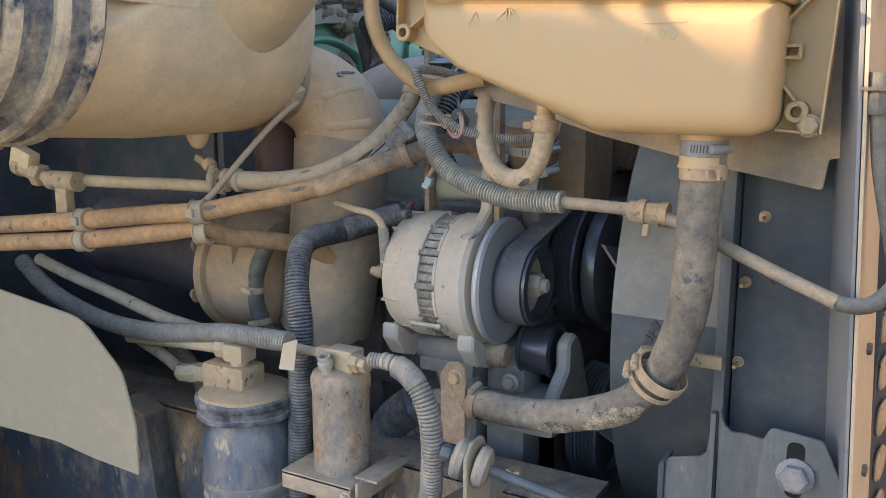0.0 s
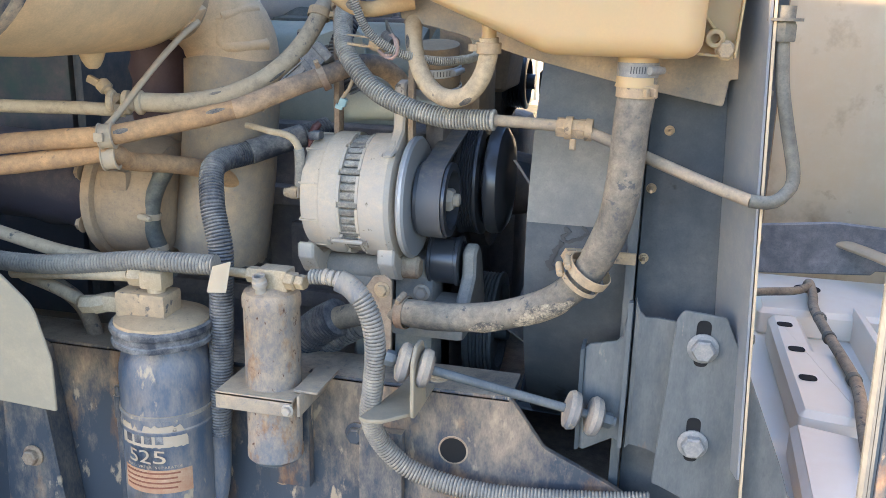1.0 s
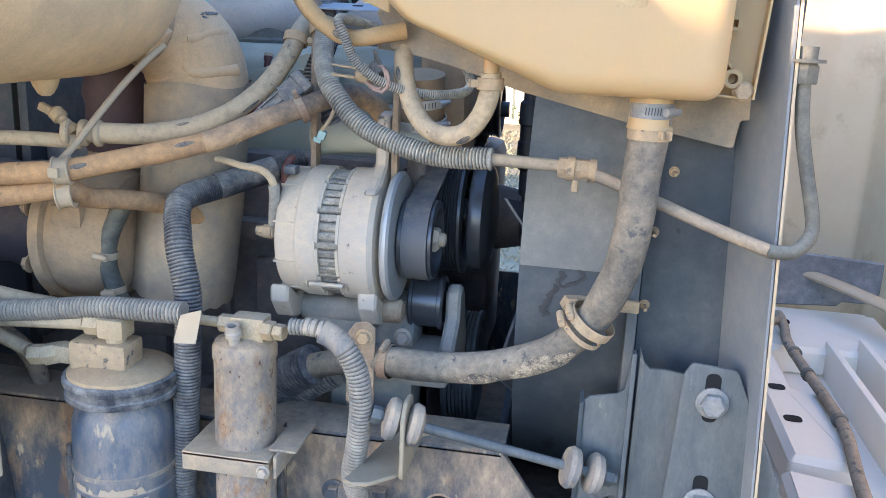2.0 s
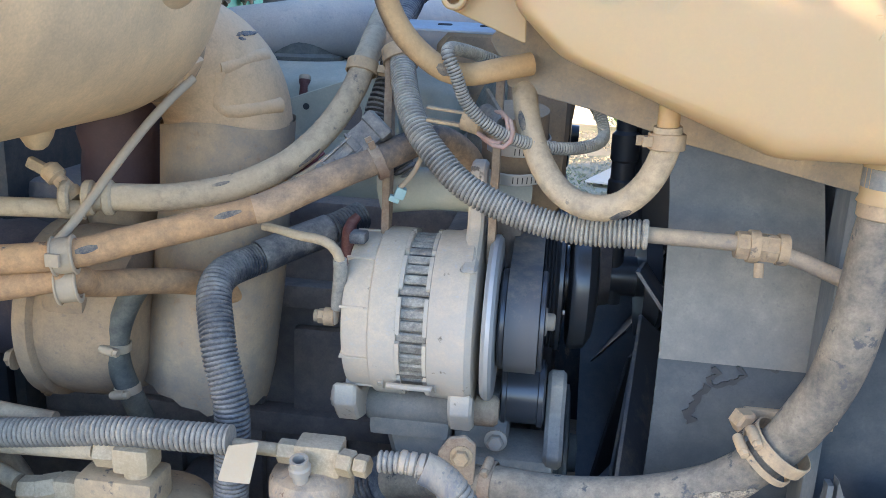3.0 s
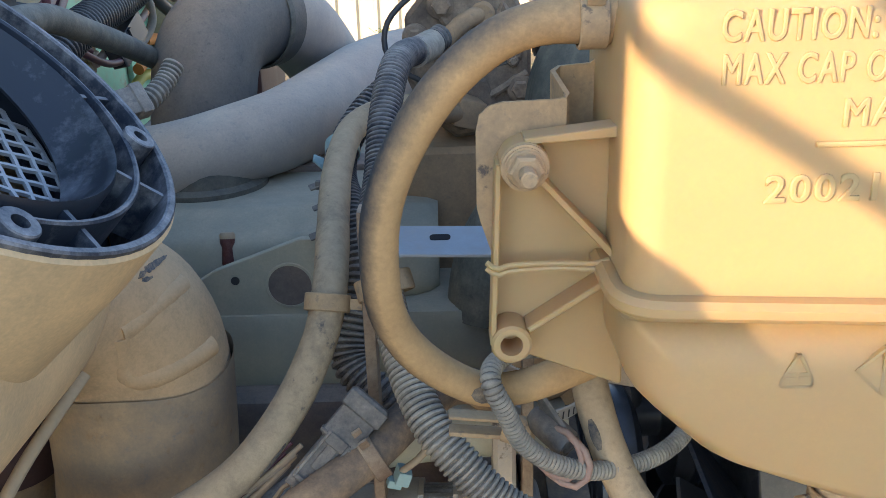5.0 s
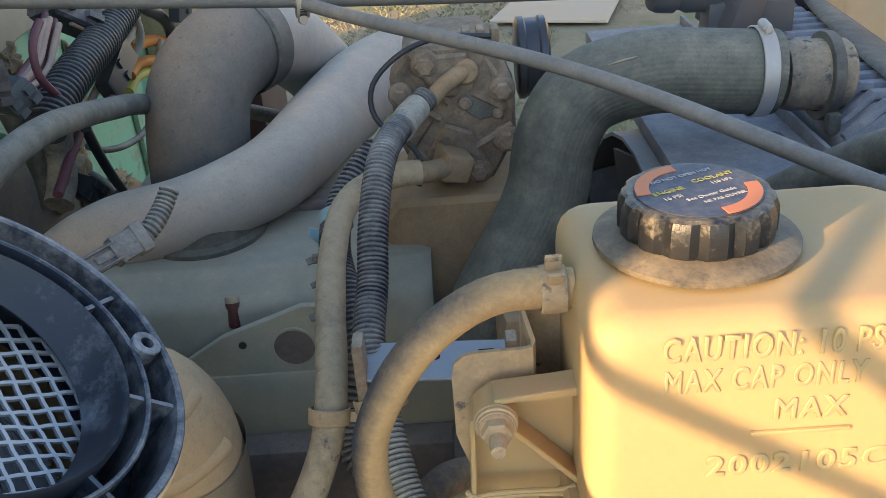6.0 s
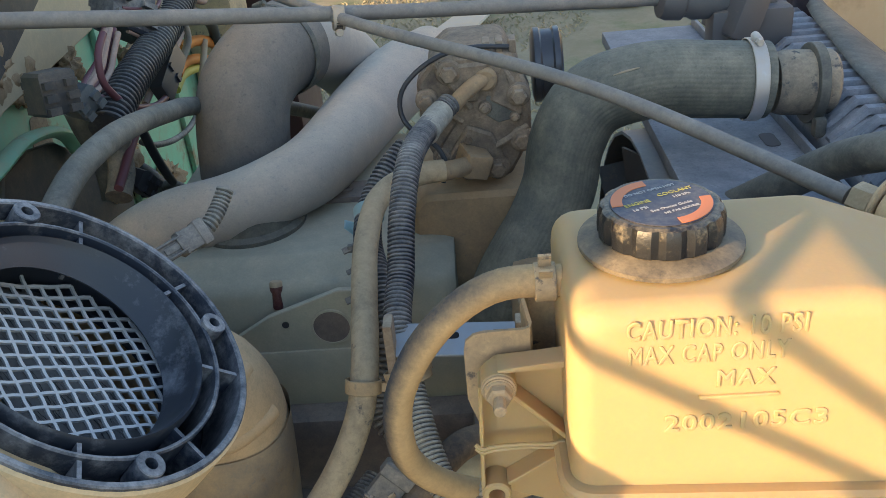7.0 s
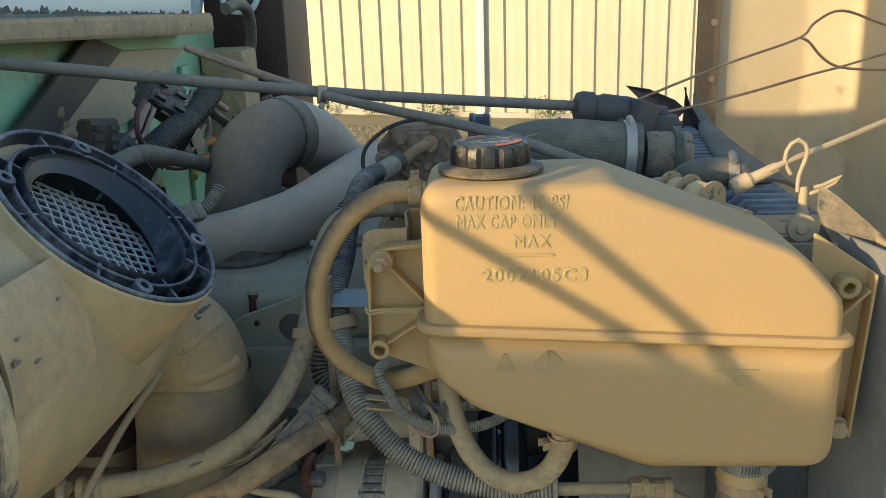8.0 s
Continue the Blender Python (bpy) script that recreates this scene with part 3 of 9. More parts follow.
# ---- ground, fence, wall and distance ----
def build_ground():
    bm = bm_new()
    xs = [-60, -20, -8, -4] + [-3 + 0.5 * k for k in range(15)] + [6, 12, 30, 60]
    ys = [-60, -20, -6, 0, 2] + [2.6 + 0.5 * k for k in range(20)] + [14, 20, 40, 80]
    grid = [[bm.verts.new((x, y, 0.05 * noise.noise(Vector((x * 0.6, y * 0.6, 3))) if 2 < y < 11.5 and -4 < x < 5 else 0.0)) for x in xs] for y in ys]
    for j in range(len(ys) - 1):
        for i in range(len(xs) - 1):
            bm.faces.new((grid[j][i], grid[j][i + 1], grid[j + 1][i + 1], grid[j + 1][i]))
    thing("ground", bm, M_GROUND, "dry weedy soil yard beyond the truck", "ground", kind="structure")
    # dry tufts
    rng = random.Random(5)
    verts, faces = [], []
    for k in range(30000):
        y = 2.6 + 9.0 * rng.random() ** 0.8
        x = rng.uniform(-3.6, 3.2)
        if noise.noise(Vector((x * 0.9, y * 0.9, 8))) < -0.12:
            continue
        h = rng.uniform(0.008, 0.035)
        a = rng.uniform(0, 6.28)
        w = rng.uniform(0.002, 0.005)
        lx, ly = rng.uniform(-0.06, 0.06), rng.uniform(-0.06, 0.06)
        n = len(verts)
        verts += [(x - w * math.cos(a), y - w * math.sin(a), -0.03), (x + w * math.cos(a), y + w * math.sin(a), -0.03), (x + lx * 0.5 + w * 0.5, y + ly * 0.5, h * 0.6), (x + lx, y + ly, h)]
        faces += [(n, n + 1, n + 2), (n, n + 2, n + 3)]
    me = bpy.data.meshes.new("dry_grass")
    me.from_pydata(verts, [], faces)
    me.materials.append(M_GRASS)
    tagged(new("dry_grass", me), "sparse dry yellow grass on the yard soil", "grass", kind="stuff")


def weed(at, height, seed):
    rng = random.Random(seed)
    bm = bm_new()
    foot = bm.verts.new(Vector(at) - Vector((0, 0, 0.03)))
    for k in range(60):
        a, r = rng.uniform(0, 6.28), rng.uniform(0.1, 0.9) * height * 0.8
        z = rng.uniform(0.1, 1.0) * height
        c = Vector(at) + Vector((math.cos(a) * r, math.sin(a) * r, z))
        d = Vector((math.cos(a), math.sin(a), rng.uniform(-0.2, 0.9))).normalized()
        s = d.cross(Vector((0, 0, 1))).normalized() * rng.uniform(0.012, 0.02)
        L = rng.uniform(0.05, 0.1)
        vs = [bm.verts.new(p) for p in (c, c + d * L * 0.5 + s, c + d * L, c + d * L * 0.5 - s)]
        bm.faces.new(vs)
        bm.faces.new((foot, vs[0], bm.verts.new(c + s * 0.2)))
    thing("weed", bm, M_WEED, "green leafy weed at the foot of the fence", "weed", group="weeds along the fence")


FENCE_A, FENCE_B = Vector((-6.0, 14.05, 0)), Vector((5.1, 10.4, 0))


def build_fence():
    d = (FENCE_B - FENCE_A)
    length = d.length
    d.normalize()
    out = Vector((-d.y, d.x, 0)) * -1
    fence = root("fence", FENCE_A, "cream ribbed sheet metal fence with a white post", "fence", kind="structure")
    width, s = 0.915, 0.0
    while s < length:
        prof = []
        for r in range(3):
            o = s + r * 0.305
            for u, w in ((0, 0), (0.085, 0.002), (0.10, 0.004), (0.115, 0.002), (0.198, 0), (0.222, 0.038), (0.268, 0.038), (0.290, 0)):
                prof.append((o + u, w))
        prof.append((s + width, 0.0))
        bm = bm_new()
        rows = [[FENCE_A + d * u + out * (w + 0.001 * (int(s) % 2)) + Vector((0, 0, z)) for u, w in prof] for z in (0.06, 2.7)]
        back = [[p - out * 0.004 for p in r] for r in rows]
        loft(bm, [rows[0], rows[1], back[1], back[0], rows[0]], caps=False, closed=False)
        part("panel", bm, M_FENCE, fence)
        s += width
    bm = bm_new()
    c = FENCE_A + d * ((Vector((-0.55, 0, 0)) - FENCE_A).x / d.x) + out * 0.06
    box(bm, (c.x - 0.055, c.y - 0.04, 0), (c.x + 0.055, c.y + 0.04, 2.75), 0.004)
    part("post", bm, M_WHITE, fence, "white painted fence post")
    bm = bm_new()
    q = [FENCE_A + out * 0.05, FENCE_B + out * 0.05, FENCE_B - out * 0.02, FENCE_A - out * 0.02]
    loft(bm, [[p + Vector((0, 0, z)) for p in q] for z in (-0.02, 0.07)])
    part("footing", bm, M_BOARD, fence, "pale footing board under the panels")
    for k, (u, h) in enumerate(((5.0, 0.28), (5.25, 0.2), (6.55, 0.3), (6.75, 0.22), (4.1, 0.2), (8.05, 0.16), (3.4, 0.24), (7.3, 0.14))):
        p = FENCE_A + d * u + out * 0.18
        weed((p.x, p.y, 0), h, k)


build_ground()
build_fence()

for poly, z, label in ((((-0.85, 6.75), (-0.60, 6.52), (-0.36, 7.32), (-0.58, 7.45)), 0.08, "pale weathered plywood board lying in the dry grass"),
                       (((-0.15, 7.6), (0.75, 7.3), (1.25, 8.9), (0.4, 9.2)), 0.03, "wide pale weathered panel lying in the dry grass")):
    bm = bm_new()
    plate(bm, [Vector(p) for p in poly], lambda u, v, w, z=z: Vector((u, v, z + w)), 0.018, 0.002)
    thing("board", bm, M_BOARD, label, "board", group="boards in the yard")

# added wall out of view; its ridge sets the shade line on the tank
bm = bm_new()
reach = sun_from * (2.77 / -sun_from.y)
ridge = [Vector((x, 0.77, z)) + reach for x, z in ((-6.0, 1.435), (-0.33, 1.425), (-0.233, 1.406), (-0.188, 1.385), (-0.141, 1.376), (-0.115, 1.372), (-0.108, 1.33), (-0.105, 1.0), (-0.10, 0.2))]
plate(bm, [Vector((p.x, p.z)) for p in ridge] + [Vector((ridge[-1].x, 0.0)), Vector((ridge[0].x, 0.0))], lambda u, v, w: Vector((u, -2.0 - w, v)), 0.12, 0.01)
thing("wall_1", bm, M_SHED, "unseen grey wall with a sloping end, added to shade the tank", "wall", kind="structure")


# ---- cab and firewall ----
M_GRIME = dusty("grimy_dark_paint", (0.034, 0.038, 0.05), dust=(0.13, 0.095, 0.085), amount=0.2, up=0.3, rough=0.7, patch=4, contrast=4.5, second=(0.035, 0.06, 0.05), second_amount=0.48, second_scale=5)

M_DOOREDGE = dusty("dark_maroon_paint", (0.045, 0.018, 0.018), dust=(0.12, 0.09, 0.07), amount=0.1, rough=0.5, patch=4, contrast=2.0)
# grimy black, also for the dark sheets that stand in for shade
M_GRIMESHADE = dusty("black_grime_and_shade", (0.04, 0.042, 0.045), dust=(0.22, 0.17, 0.125), amount=0.12, up=0.3, rough=0.6, patch=8, contrast=2.0)


def build_cab():
    cab = root("truck_cab", (-1.2, 1.3, 0.9), "green truck cab front with dusty firewall and cowl", "truck cab")
    bm = bm_new()
    box(bm, (-1.14, 1.15, 0.9), (-1.10, 2.36, 1.66), 0.006)
    for y in (1.80, 2.1):
        box(bm, (-1.10, y - 0.03, 0.95), (-1.088, y + 0.03, 1.55), 0.005)
    part("firewall", bm, M_GREEN, cab, "scuffed green painted firewall")
    bm = bm_new()
    box(bm, (-1.60, 0.55, 0.7), (-1.56, 2.36, 1.60), 0.006)
    part("inner_firewall", bm, M_GRIME, cab, "grimy dark green inner firewall")
    bm = bm_new()
    box(bm, (-1.6, 1.14, 0.8), (-1.1, 1.17, 1.60), 0.004)
    part("tunnel_side", bm, M_GRIME, cab)

    def slab(name, edge, z0, z1, mat, label, y1=2.10):
        bm = bm_new()
        plan = fillet([(-1.6, 0.5), (edge - 0.05, 0.5), (edge, 0.9), (edge, y1 - 0.04), (edge - 0.05, y1), (-1.6, y1)], 0.04)
        plate(bm, plan, lambda u, v, w: Vector((u, v, z0 - 0.032 * (v - 1.19) + w * (1 + 0.9 * max(0.0, v - 1.19)))), z1 - z0, 0.004)
        return part(name, bm, mat, cab, label)
    slab("cowl", -1.0, 1.648, 1.672, M_TANSTEEL, "dust-covered cowl lip")
    slab("seal", -1.03, 1.6735, 1.683, M_RUBBER, "black rubber cowl seal")
    base = slab("windscreen_base", -1.045, 1.685, 1.72, M_WHITE, "peeling white windscreen base")
    rng = random.Random(4)
    for k in range(26):
        y = 1.0 + 0.04 * k + rng.uniform(-0.01, 0.01)
        w, h = rng.uniform(0.012, 0.03), rng.uniform(0.004, 0.014)
        z = 1.687 - 0.032 * (y - 1.19)
        bm = bm_new()
        out = fillet([(y - w, z), (y + w, z), (y + w * 0.7, z + h * 0.8), (y + w * 0.1, z + h * 0.5), (y - w * 0.4, z + h), (y - w * 0.9, z + h * 0.4)], 0.001, 2)
        plate(bm, out, lambda u, v, w2: Vector((-1.0455 + w2, u, v)), 0.0015, 0.0003)
        part("peeled_patch", bm, M_RUBBER, base, "grey bare patch where paint has peeled")
    bm = bm_new()
    box(bm, (-1.175, 0.62, 1.742), (-1.16, 2.1, 2.50), 0.003, turn=(0, -14, 0), about=(-1.16, 1.4, 1.742))
    part("windscreen", bm, M_GLASS, cab, "raked windscreen glass").visible_shadow = False
    # cab blocks out of view, added with a gap that lets sun reach the hood
    bm = bm_new()
    box(bm, (-2.55, 0.62, 0.95), (-1.62, 2.40, 1.70), 0.05)
    part("lower_cab", bm, M_GREEN, cab, "unseen green lower cab block, added to steer the sun")
    bm = bm_new()
    box(bm, (-2.6, 0.60, 2.50), (-1.34, 2.40, 2.62), 0.04)
    part("roof", bm, M_GREEN, cab, "unseen green roof block, added to steer the sun")
    # added long block out of view; it keeps the yard soil in shade
    bm = bm_new()
    box(bm, (-8.0, 0.02, 0.95), (-2.55, 2.40, 2.95), 0.05)
    part("cab_body", bm, M_GREEN, cab, "unseen long green block behind the cab, added to shade the yard")
    bm = bm_new()
    box(bm, (-1.1, 2.22, 1.15), (-0.99, 2.36, 1.575), 0.02)
    part("corner_box", bm, M_TANSTEEL, cab, "dusty beige box at the cab corner")
    bm = bm_new()
    box(bm, (-1.15, 2.45, 0.9), (-0.935, 2.75, 2.3), 0.01)
    box(bm, (-1.2, 2.3, 0.95), (-1.1, 2.72, 1.3), 0.01)
    part("door_edge", bm, M_DOOREDGE, cab, "dark maroon door edge")
    bm = bm_new()
    sweep(bm, [(-1.09, 2.42, 1.70), (-1.075, 2.42, 1.665), (-1.045, 2.42, 1.658), (-1.01, 2.42, 1.665), (-0.99, 2.42, 1.70)], 0.008, n=12)
    part("door_cable", bm, M_WHITE, cab, "white looped cable at the door edge")
    bm = bm_new()
    box(bm, (-1.19, 2.40, 1.655), (-1.135, 2.43, 1.76), 0.006, turn=(0, 12, 0))
    part("door_trim", bm, M_WHITE, cab, "pale trim at the door corner")
    bm = bm_new()
    box(bm, (-1.215, 2.395, 1.66), (-1.197, 2.42, 1.76), 0.004, turn=(0, 12, 0))
    part("trim_stripe", bm, M_CAPORANGE, cab, "orange-red stripe at the door corner")
    bm = bm_new()
    sweep(bm, [(-1.0, 2.15, 1.67), (-0.99, 2.22, 1.68), (-0.99, 2.30, 1.66), (-1.0, 2.35, 1.60), (-1.02, 2.37, 1.53)], 0.014)
    part("door_seal", bm, M_RUBBERTAN, cab, "dusty rubber door seal curving over the corner")
    bm = bm_new()
    plate(bm, [Vector(p) for p in ((1.06, 1.405), (1.17, 1.388), (1.723, 1.609), (1.593, 1.640))], lambda u, v, w: Vector((-1.085 + w, u, v)), 0.012, 0.002)
    part("brace", bm, M_GRIMESHADE, cab, "black diagonal firewall brace")
    bm = bm_new()
    plate(bm, [Vector(p) for p in ((1.24, 1.42), (1.436, 1.458), (1.741, 1.478), (1.839, 1.502), (2.067, 1.591), (1.727, 1.607))], lambda u, v, w: Vector((-1.086 + w, u, v)), 0.008, 0.002)
    part("gusset", bm, M_TANEDGE, cab, "tan dusted firewall gusset panel")
    bm = bm_new()
    sweep(bm, [(-1.055, 1.301, 1.417), (-1.055, 1.344, 1.420), (-1.055, 1.409, 1.426), (-1.055, 1.482, 1.411), (-1.055, 1.522, 1.388), (-1.055, 1.541, 1.359)], 0.013, flat=0.6)
    part("arch_lip", bm, M_GREEN, cab, "green painted arched lip")
    # dark sheet with the shade under the arch put into its colour
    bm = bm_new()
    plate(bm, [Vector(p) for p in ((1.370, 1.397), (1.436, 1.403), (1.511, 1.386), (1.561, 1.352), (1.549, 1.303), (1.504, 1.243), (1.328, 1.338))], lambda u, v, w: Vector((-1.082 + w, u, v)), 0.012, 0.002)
    part("arch_shadow_panel", bm, M_GRIMESHADE, cab, "dark panel that paints the shade under the arch")
    # added dark sheet, hides the green and keeps the space behind the turbo black
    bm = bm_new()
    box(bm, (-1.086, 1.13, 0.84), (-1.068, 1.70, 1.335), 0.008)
    part("insulation_mat", bm, M_GRIMESHADE, cab, "black sheet added to darken the space low on the firewall")


build_cab()


def firewall_clutter():
    loom = tube_thing("wiring_loom", [(-0.930, 1.772, 1.524), (-0.930, 1.699, 1.504), (-0.930, 1.596, 1.487), (-0.930, 1.502, 1.475), (-0.930, 1.428, 1.462), (-0.930, 1.378, 1.445)], 0.021, M_FWLOOM, "thick black corrugated wiring loom on the firewall", "wiring loom", n=22, pitch=0.0085, depth=0.004)
    bm = bm_new()
    sweep(bm, [(-0.960, 1.460, 1.424), (-0.960, 1.458, 1.391), (-0.960, 1.446, 1.361), (-0.960, 1.418, 1.339)], 0.017, sway=0.2)
    part("frayed_tape", bm, M_RUBBERTAN, loom, "frayed dusty tape below the loom")
    # black plug beside the loom
    def slab(name, a, b, w, t, mat, label, teeth=0):
        a, b = Vector(a), Vector(b)
        d = (b - a).normalized()
        side = d.cross(Vector((1, -0.6, 0))).normalized()
        front = side.cross(d)
        ob = root(name, (a + b) / 2, label, "connector")
        bm = bm_new()
        q = [(-w, -t), (w, -t), (w, t), (-w, t)]
        loft(bm, [[p + side * x * k + front * y * k for x, y in q] for p, k in ((a, 0.85), (a + d * 0.004, 1), (b - d * 0.004, 1), (b, 0.85))])
        part("shell", bm, mat, ob)
        for i in range(teeth):
            bm = bm_new()
            o = a.lerp(b, (i + 0.7) / (teeth + 0.4)) 
            for s in (-0.5, 0.5):
                q2 = [o + side * (s * w * 1.2 + x) + front * y for x, y in ((-w * 0.32, -t * 1.35), (w * 0.32, -t * 1.35), (w * 0.32, t * 1.35), (-w * 0.32, t * 1.35))]
                loft(bm, [q2, [p + d * 0.008 for p in q2]])
            part("ridge", bm, mat, ob)
        return ob
    slab("black_plug", (-0.925, 1.650, 1.460), (-0.925, 1.554, 1.426), 0.016, 0.010, M_BLACK, "black oblong wiring plug beside the loom", 1)
    slab("connector_block", (-0.955, 1.327, 1.535), (-0.955, 1.320, 1.488), 0.022, 0.016, M_GRIMESHADE, "black square wiring connector with dusty wires", 3)
    slab("grey_plug", (-0.945, 1.350, 1.502), (-0.940, 1.364, 1.476), 0.017, 0.015, M_STEEL, "grey dusty round plug on the connector", 2)
    slab("relay_block", (-0.960, 1.606, 1.559), (-0.960, 1.568, 1.510), 0.035, 0.022, M_LOOMDARK, "dusty black relay block on the firewall", 2)
    rng = random.Random(3)
    for k in range(5):
        o = Vector((rng.uniform(-0.012, 0.012), 0.006 * (k - 2), rng.uniform(-0.008, 0.008)))
        tube_thing("wire", [Vector(p) + o * (0.4 if i == 0 else 1.0) for i, p in enumerate([(-0.950, 1.389, 1.488), (-0.950, 1.424, 1.488), (-0.950, 1.466, 1.496), (-0.950, 1.489, 1.511), (-0.950, 1.520, 1.530)])], 0.0042, M_PINK if k < 3 else M_PURPLE, "faded pink wire on the firewall" if k < 3 else "purple wire on the firewall", "wire", n=8)
    tube_thing("wire", [(-0.920, 1.414, 1.549), (-0.920, 1.387, 1.535), (-0.920, 1.377, 1.512), (-0.920, 1.386, 1.491), (-0.920, 1.432, 1.454), (-0.920, 1.509, 1.426), (-0.920, 1.567, 1.421)], 0.0045, M_PURPLE, "purple wire looped on the firewall", "wire", n=8)
    tube_thing("wire", [(-0.940, 1.365, 1.490), (-0.940, 1.415, 1.472), (-0.940, 1.472, 1.459), (-0.940, 1.517, 1.440)], 0.0045, M_PURPLE, "purple wire looped on the firewall", "wire", n=8)
    tube_thing("wire", [(-0.940, 1.766, 1.474), (-0.940, 1.719, 1.458), (-0.940, 1.652, 1.444), (-0.940, 1.580, 1.436), (-0.940, 1.529, 1.423)], 0.005, M_PINK, "faded pink wire beside the loom", "wire", n=8)
    tube_thing("cable", [(-0.980, 1.830, 1.414), (-0.980, 1.875, 1.412), (-0.980, 1.944, 1.398), (-0.980, 2.010, 1.373), (-0.980, 2.055, 1.342), (-0.980, 2.075, 1.307)], 0.0095, M_ORANGEWIRE, "orange sleeved cable curving from the firewall", "cable", n=12)
    tube_thing("cable", [(-1.000, 1.844, 1.369), (-1.000, 1.887, 1.375), (-1.000, 1.965, 1.360), (-1.000, 2.050, 1.328), (-1.000, 2.096, 1.295)], 0.009, M_ORANGEWIRE, "orange sleeved cable curving from the firewall", "cable", n=12)
    tube_thing("cable", [(-1.010, 1.847, 1.342), (-1.010, 1.893, 1.352), (-1.010, 1.965, 1.342), (-1.010, 2.057, 1.318), (-1.010, 2.124, 1.281)], 0.0085, M_YELLOWWIRE, "yellow-green sleeved cable on the firewall", "cable", n=12)
    tube_thing("cable", [(-0.970, 1.933, 1.400), (-0.970, 1.911, 1.379), (-0.970, 1.882, 1.355), (-0.970, 1.854, 1.331)], 0.006, M_CREAM, "pale grey cable hanging on the firewall", "cable", n=10)
    tube_thing("cable", [(-0.970, 1.566, 1.379), (-0.970, 1.583, 1.340), (-0.970, 1.604, 1.301), (-0.970, 1.630, 1.264)], 0.007, M_BLACK, "thin black cable on the firewall", "cable", n=10)
    tube_thing("cable", [(-0.945, 1.487, 1.399), (-0.945, 1.453, 1.387), (-0.945, 1.418, 1.372), (-0.945, 1.393, 1.362)], 0.006, M_PURPLE, "brown-red cable hanging on the firewall", "cable", n=10)
    tube_thing("cable", [(-0.990, 1.868, 1.288), (-0.990, 1.804, 1.284), (-0.990, 1.724, 1.296), (-0.990, 1.646, 1.320), (-0.990, 1.604, 1.342)], 0.005, M_LOOMDARK, "thin dark cable curving on the firewall", "cable", n=10)
    tube_thing("drop_conduit", [(-0.990, 1.441, 1.454), (-0.990, 1.450, 1.426), (-0.990, 1.466, 1.390), (-0.990, 1.476, 1.350), (-0.990, 1.472, 1.315)], 0.018, M_RUBBER, "dark blue-grey hose dropping by the firewall", "hose", n=16)
    slab("small_plug", (-0.955, 1.468, 1.345), (-0.950, 1.500, 1.312), 0.014, 0.012, M_BLACK, "small black plug low on the firewall", 2)
    slab("cable_joint", (-0.930, 1.905, 1.445), (-0.925, 1.960, 1.432), 0.012, 0.010, M_BLACK, "black cable joint between the sleeved cables", 1)
    tube_thing("cable", [(-0.945, 1.700, 1.510), (-0.935, 1.735, 1.485), (-0.935, 1.745, 1.450), (-0.945, 1.720, 1.425), (-0.950, 1.690, 1.418)], 0.006, M_WIREGREY, "dusty grey cable looped beside the loom", "cable", n=10)
    tube_thing("cable", [(-0.960, 1.800, 1.500), (-0.955, 1.850, 1.470), (-0.955, 1.905, 1.448), (-0.960, 1.960, 1.420), (-0.970, 2.000, 1.380)], 0.010, M_BLACK, "thick black cable behind the orange sleeves", "cable", n=12)
    tube_thing("cable", [(-0.965, 1.780, 1.520), (-0.950, 1.830, 1.500), (-0.945, 1.880, 1.480), (-0.955, 1.930, 1.470)], 0.007, M_PINK, "faded pink cable above the orange sleeves", "cable", n=10)
    for k in range(4):
        z = 1.545 - 0.010 * k
        tube_thing("wire", [(-0.950, 1.560, z), (-0.935, 1.600, z - 0.012 - 0.004 * k), (-0.935, 1.650, z - 0.02), (-0.945, 1.700, z - 0.012)], 0.003, (M_PURPLE, M_WIREGREY, M_BLACK, M_PINK)[k], ("purple", "grey", "black", "pink")[k] + " wire from the relay block", "wire", n=8)

    def mud(at, size, seed):
        """A rough cake of dry mud on the firewall."""
        bm = bm_new()
        bmesh.ops.create_icosphere(bm, subdivisions=4, radius=1.0)
        for v in bm.verts:
            p = v.co.copy()
            k = 0.62 + 0.55 * noise.fractal(p * 1.7 + Vector((seed, 0, 0)), 0.9, 2.1, 5)
            v.co = Vector((at[0] + p.x * size[0] * k, at[1] + p.y * size[1] * k, at[2] + p.z * size[2] * k))
        thing("mud_clump", bm, M_MUD, "dry brown mud caked on the firewall", "mud", smooth=80)
    for k, (at, size) in enumerate((((-1.088, 1.455, 1.500), (0.03, 0.055, 0.045)), ((-1.088, 1.520, 1.470), (0.025, 0.05, 0.04)), ((-1.088, 1.650, 1.455), (0.025, 0.04, 0.035)), ((-1.085, 1.900, 1.160), (0.03, 0.07, 0.035)), ((-1.088, 1.862, 1.392), (0.03, 0.035, 0.04)), ((-1.060, 1.655, 1.275), (0.04, 0.05, 0.05)), ((-1.070, 1.720, 1.300), (0.03, 0.05, 0.03)), ((-1.086, 2.020, 1.430), (0.03, 0.06, 0.05)))):
        mud(at, size, 3.0 * k)
    cab = bpy.data.objects["truck_cab"]
    for pts in (((1.60, 1.42), (1.66, 1.43), (1.67, 1.49), (1.625, 1.50), (1.60, 1.46)), ((1.74, 1.36), (1.80, 1.35), (1.82, 1.41), (1.77, 1.43)), ((1.50, 1.36), (1.56, 1.35), (1.565, 1.41), (1.52, 1.42))):
        bm = bm_new()
        plate(bm, fillet(pts, 0.012), lambda u, v, w: Vector((-1.0995 + w, u, v)), 0.0012, 0.0003)
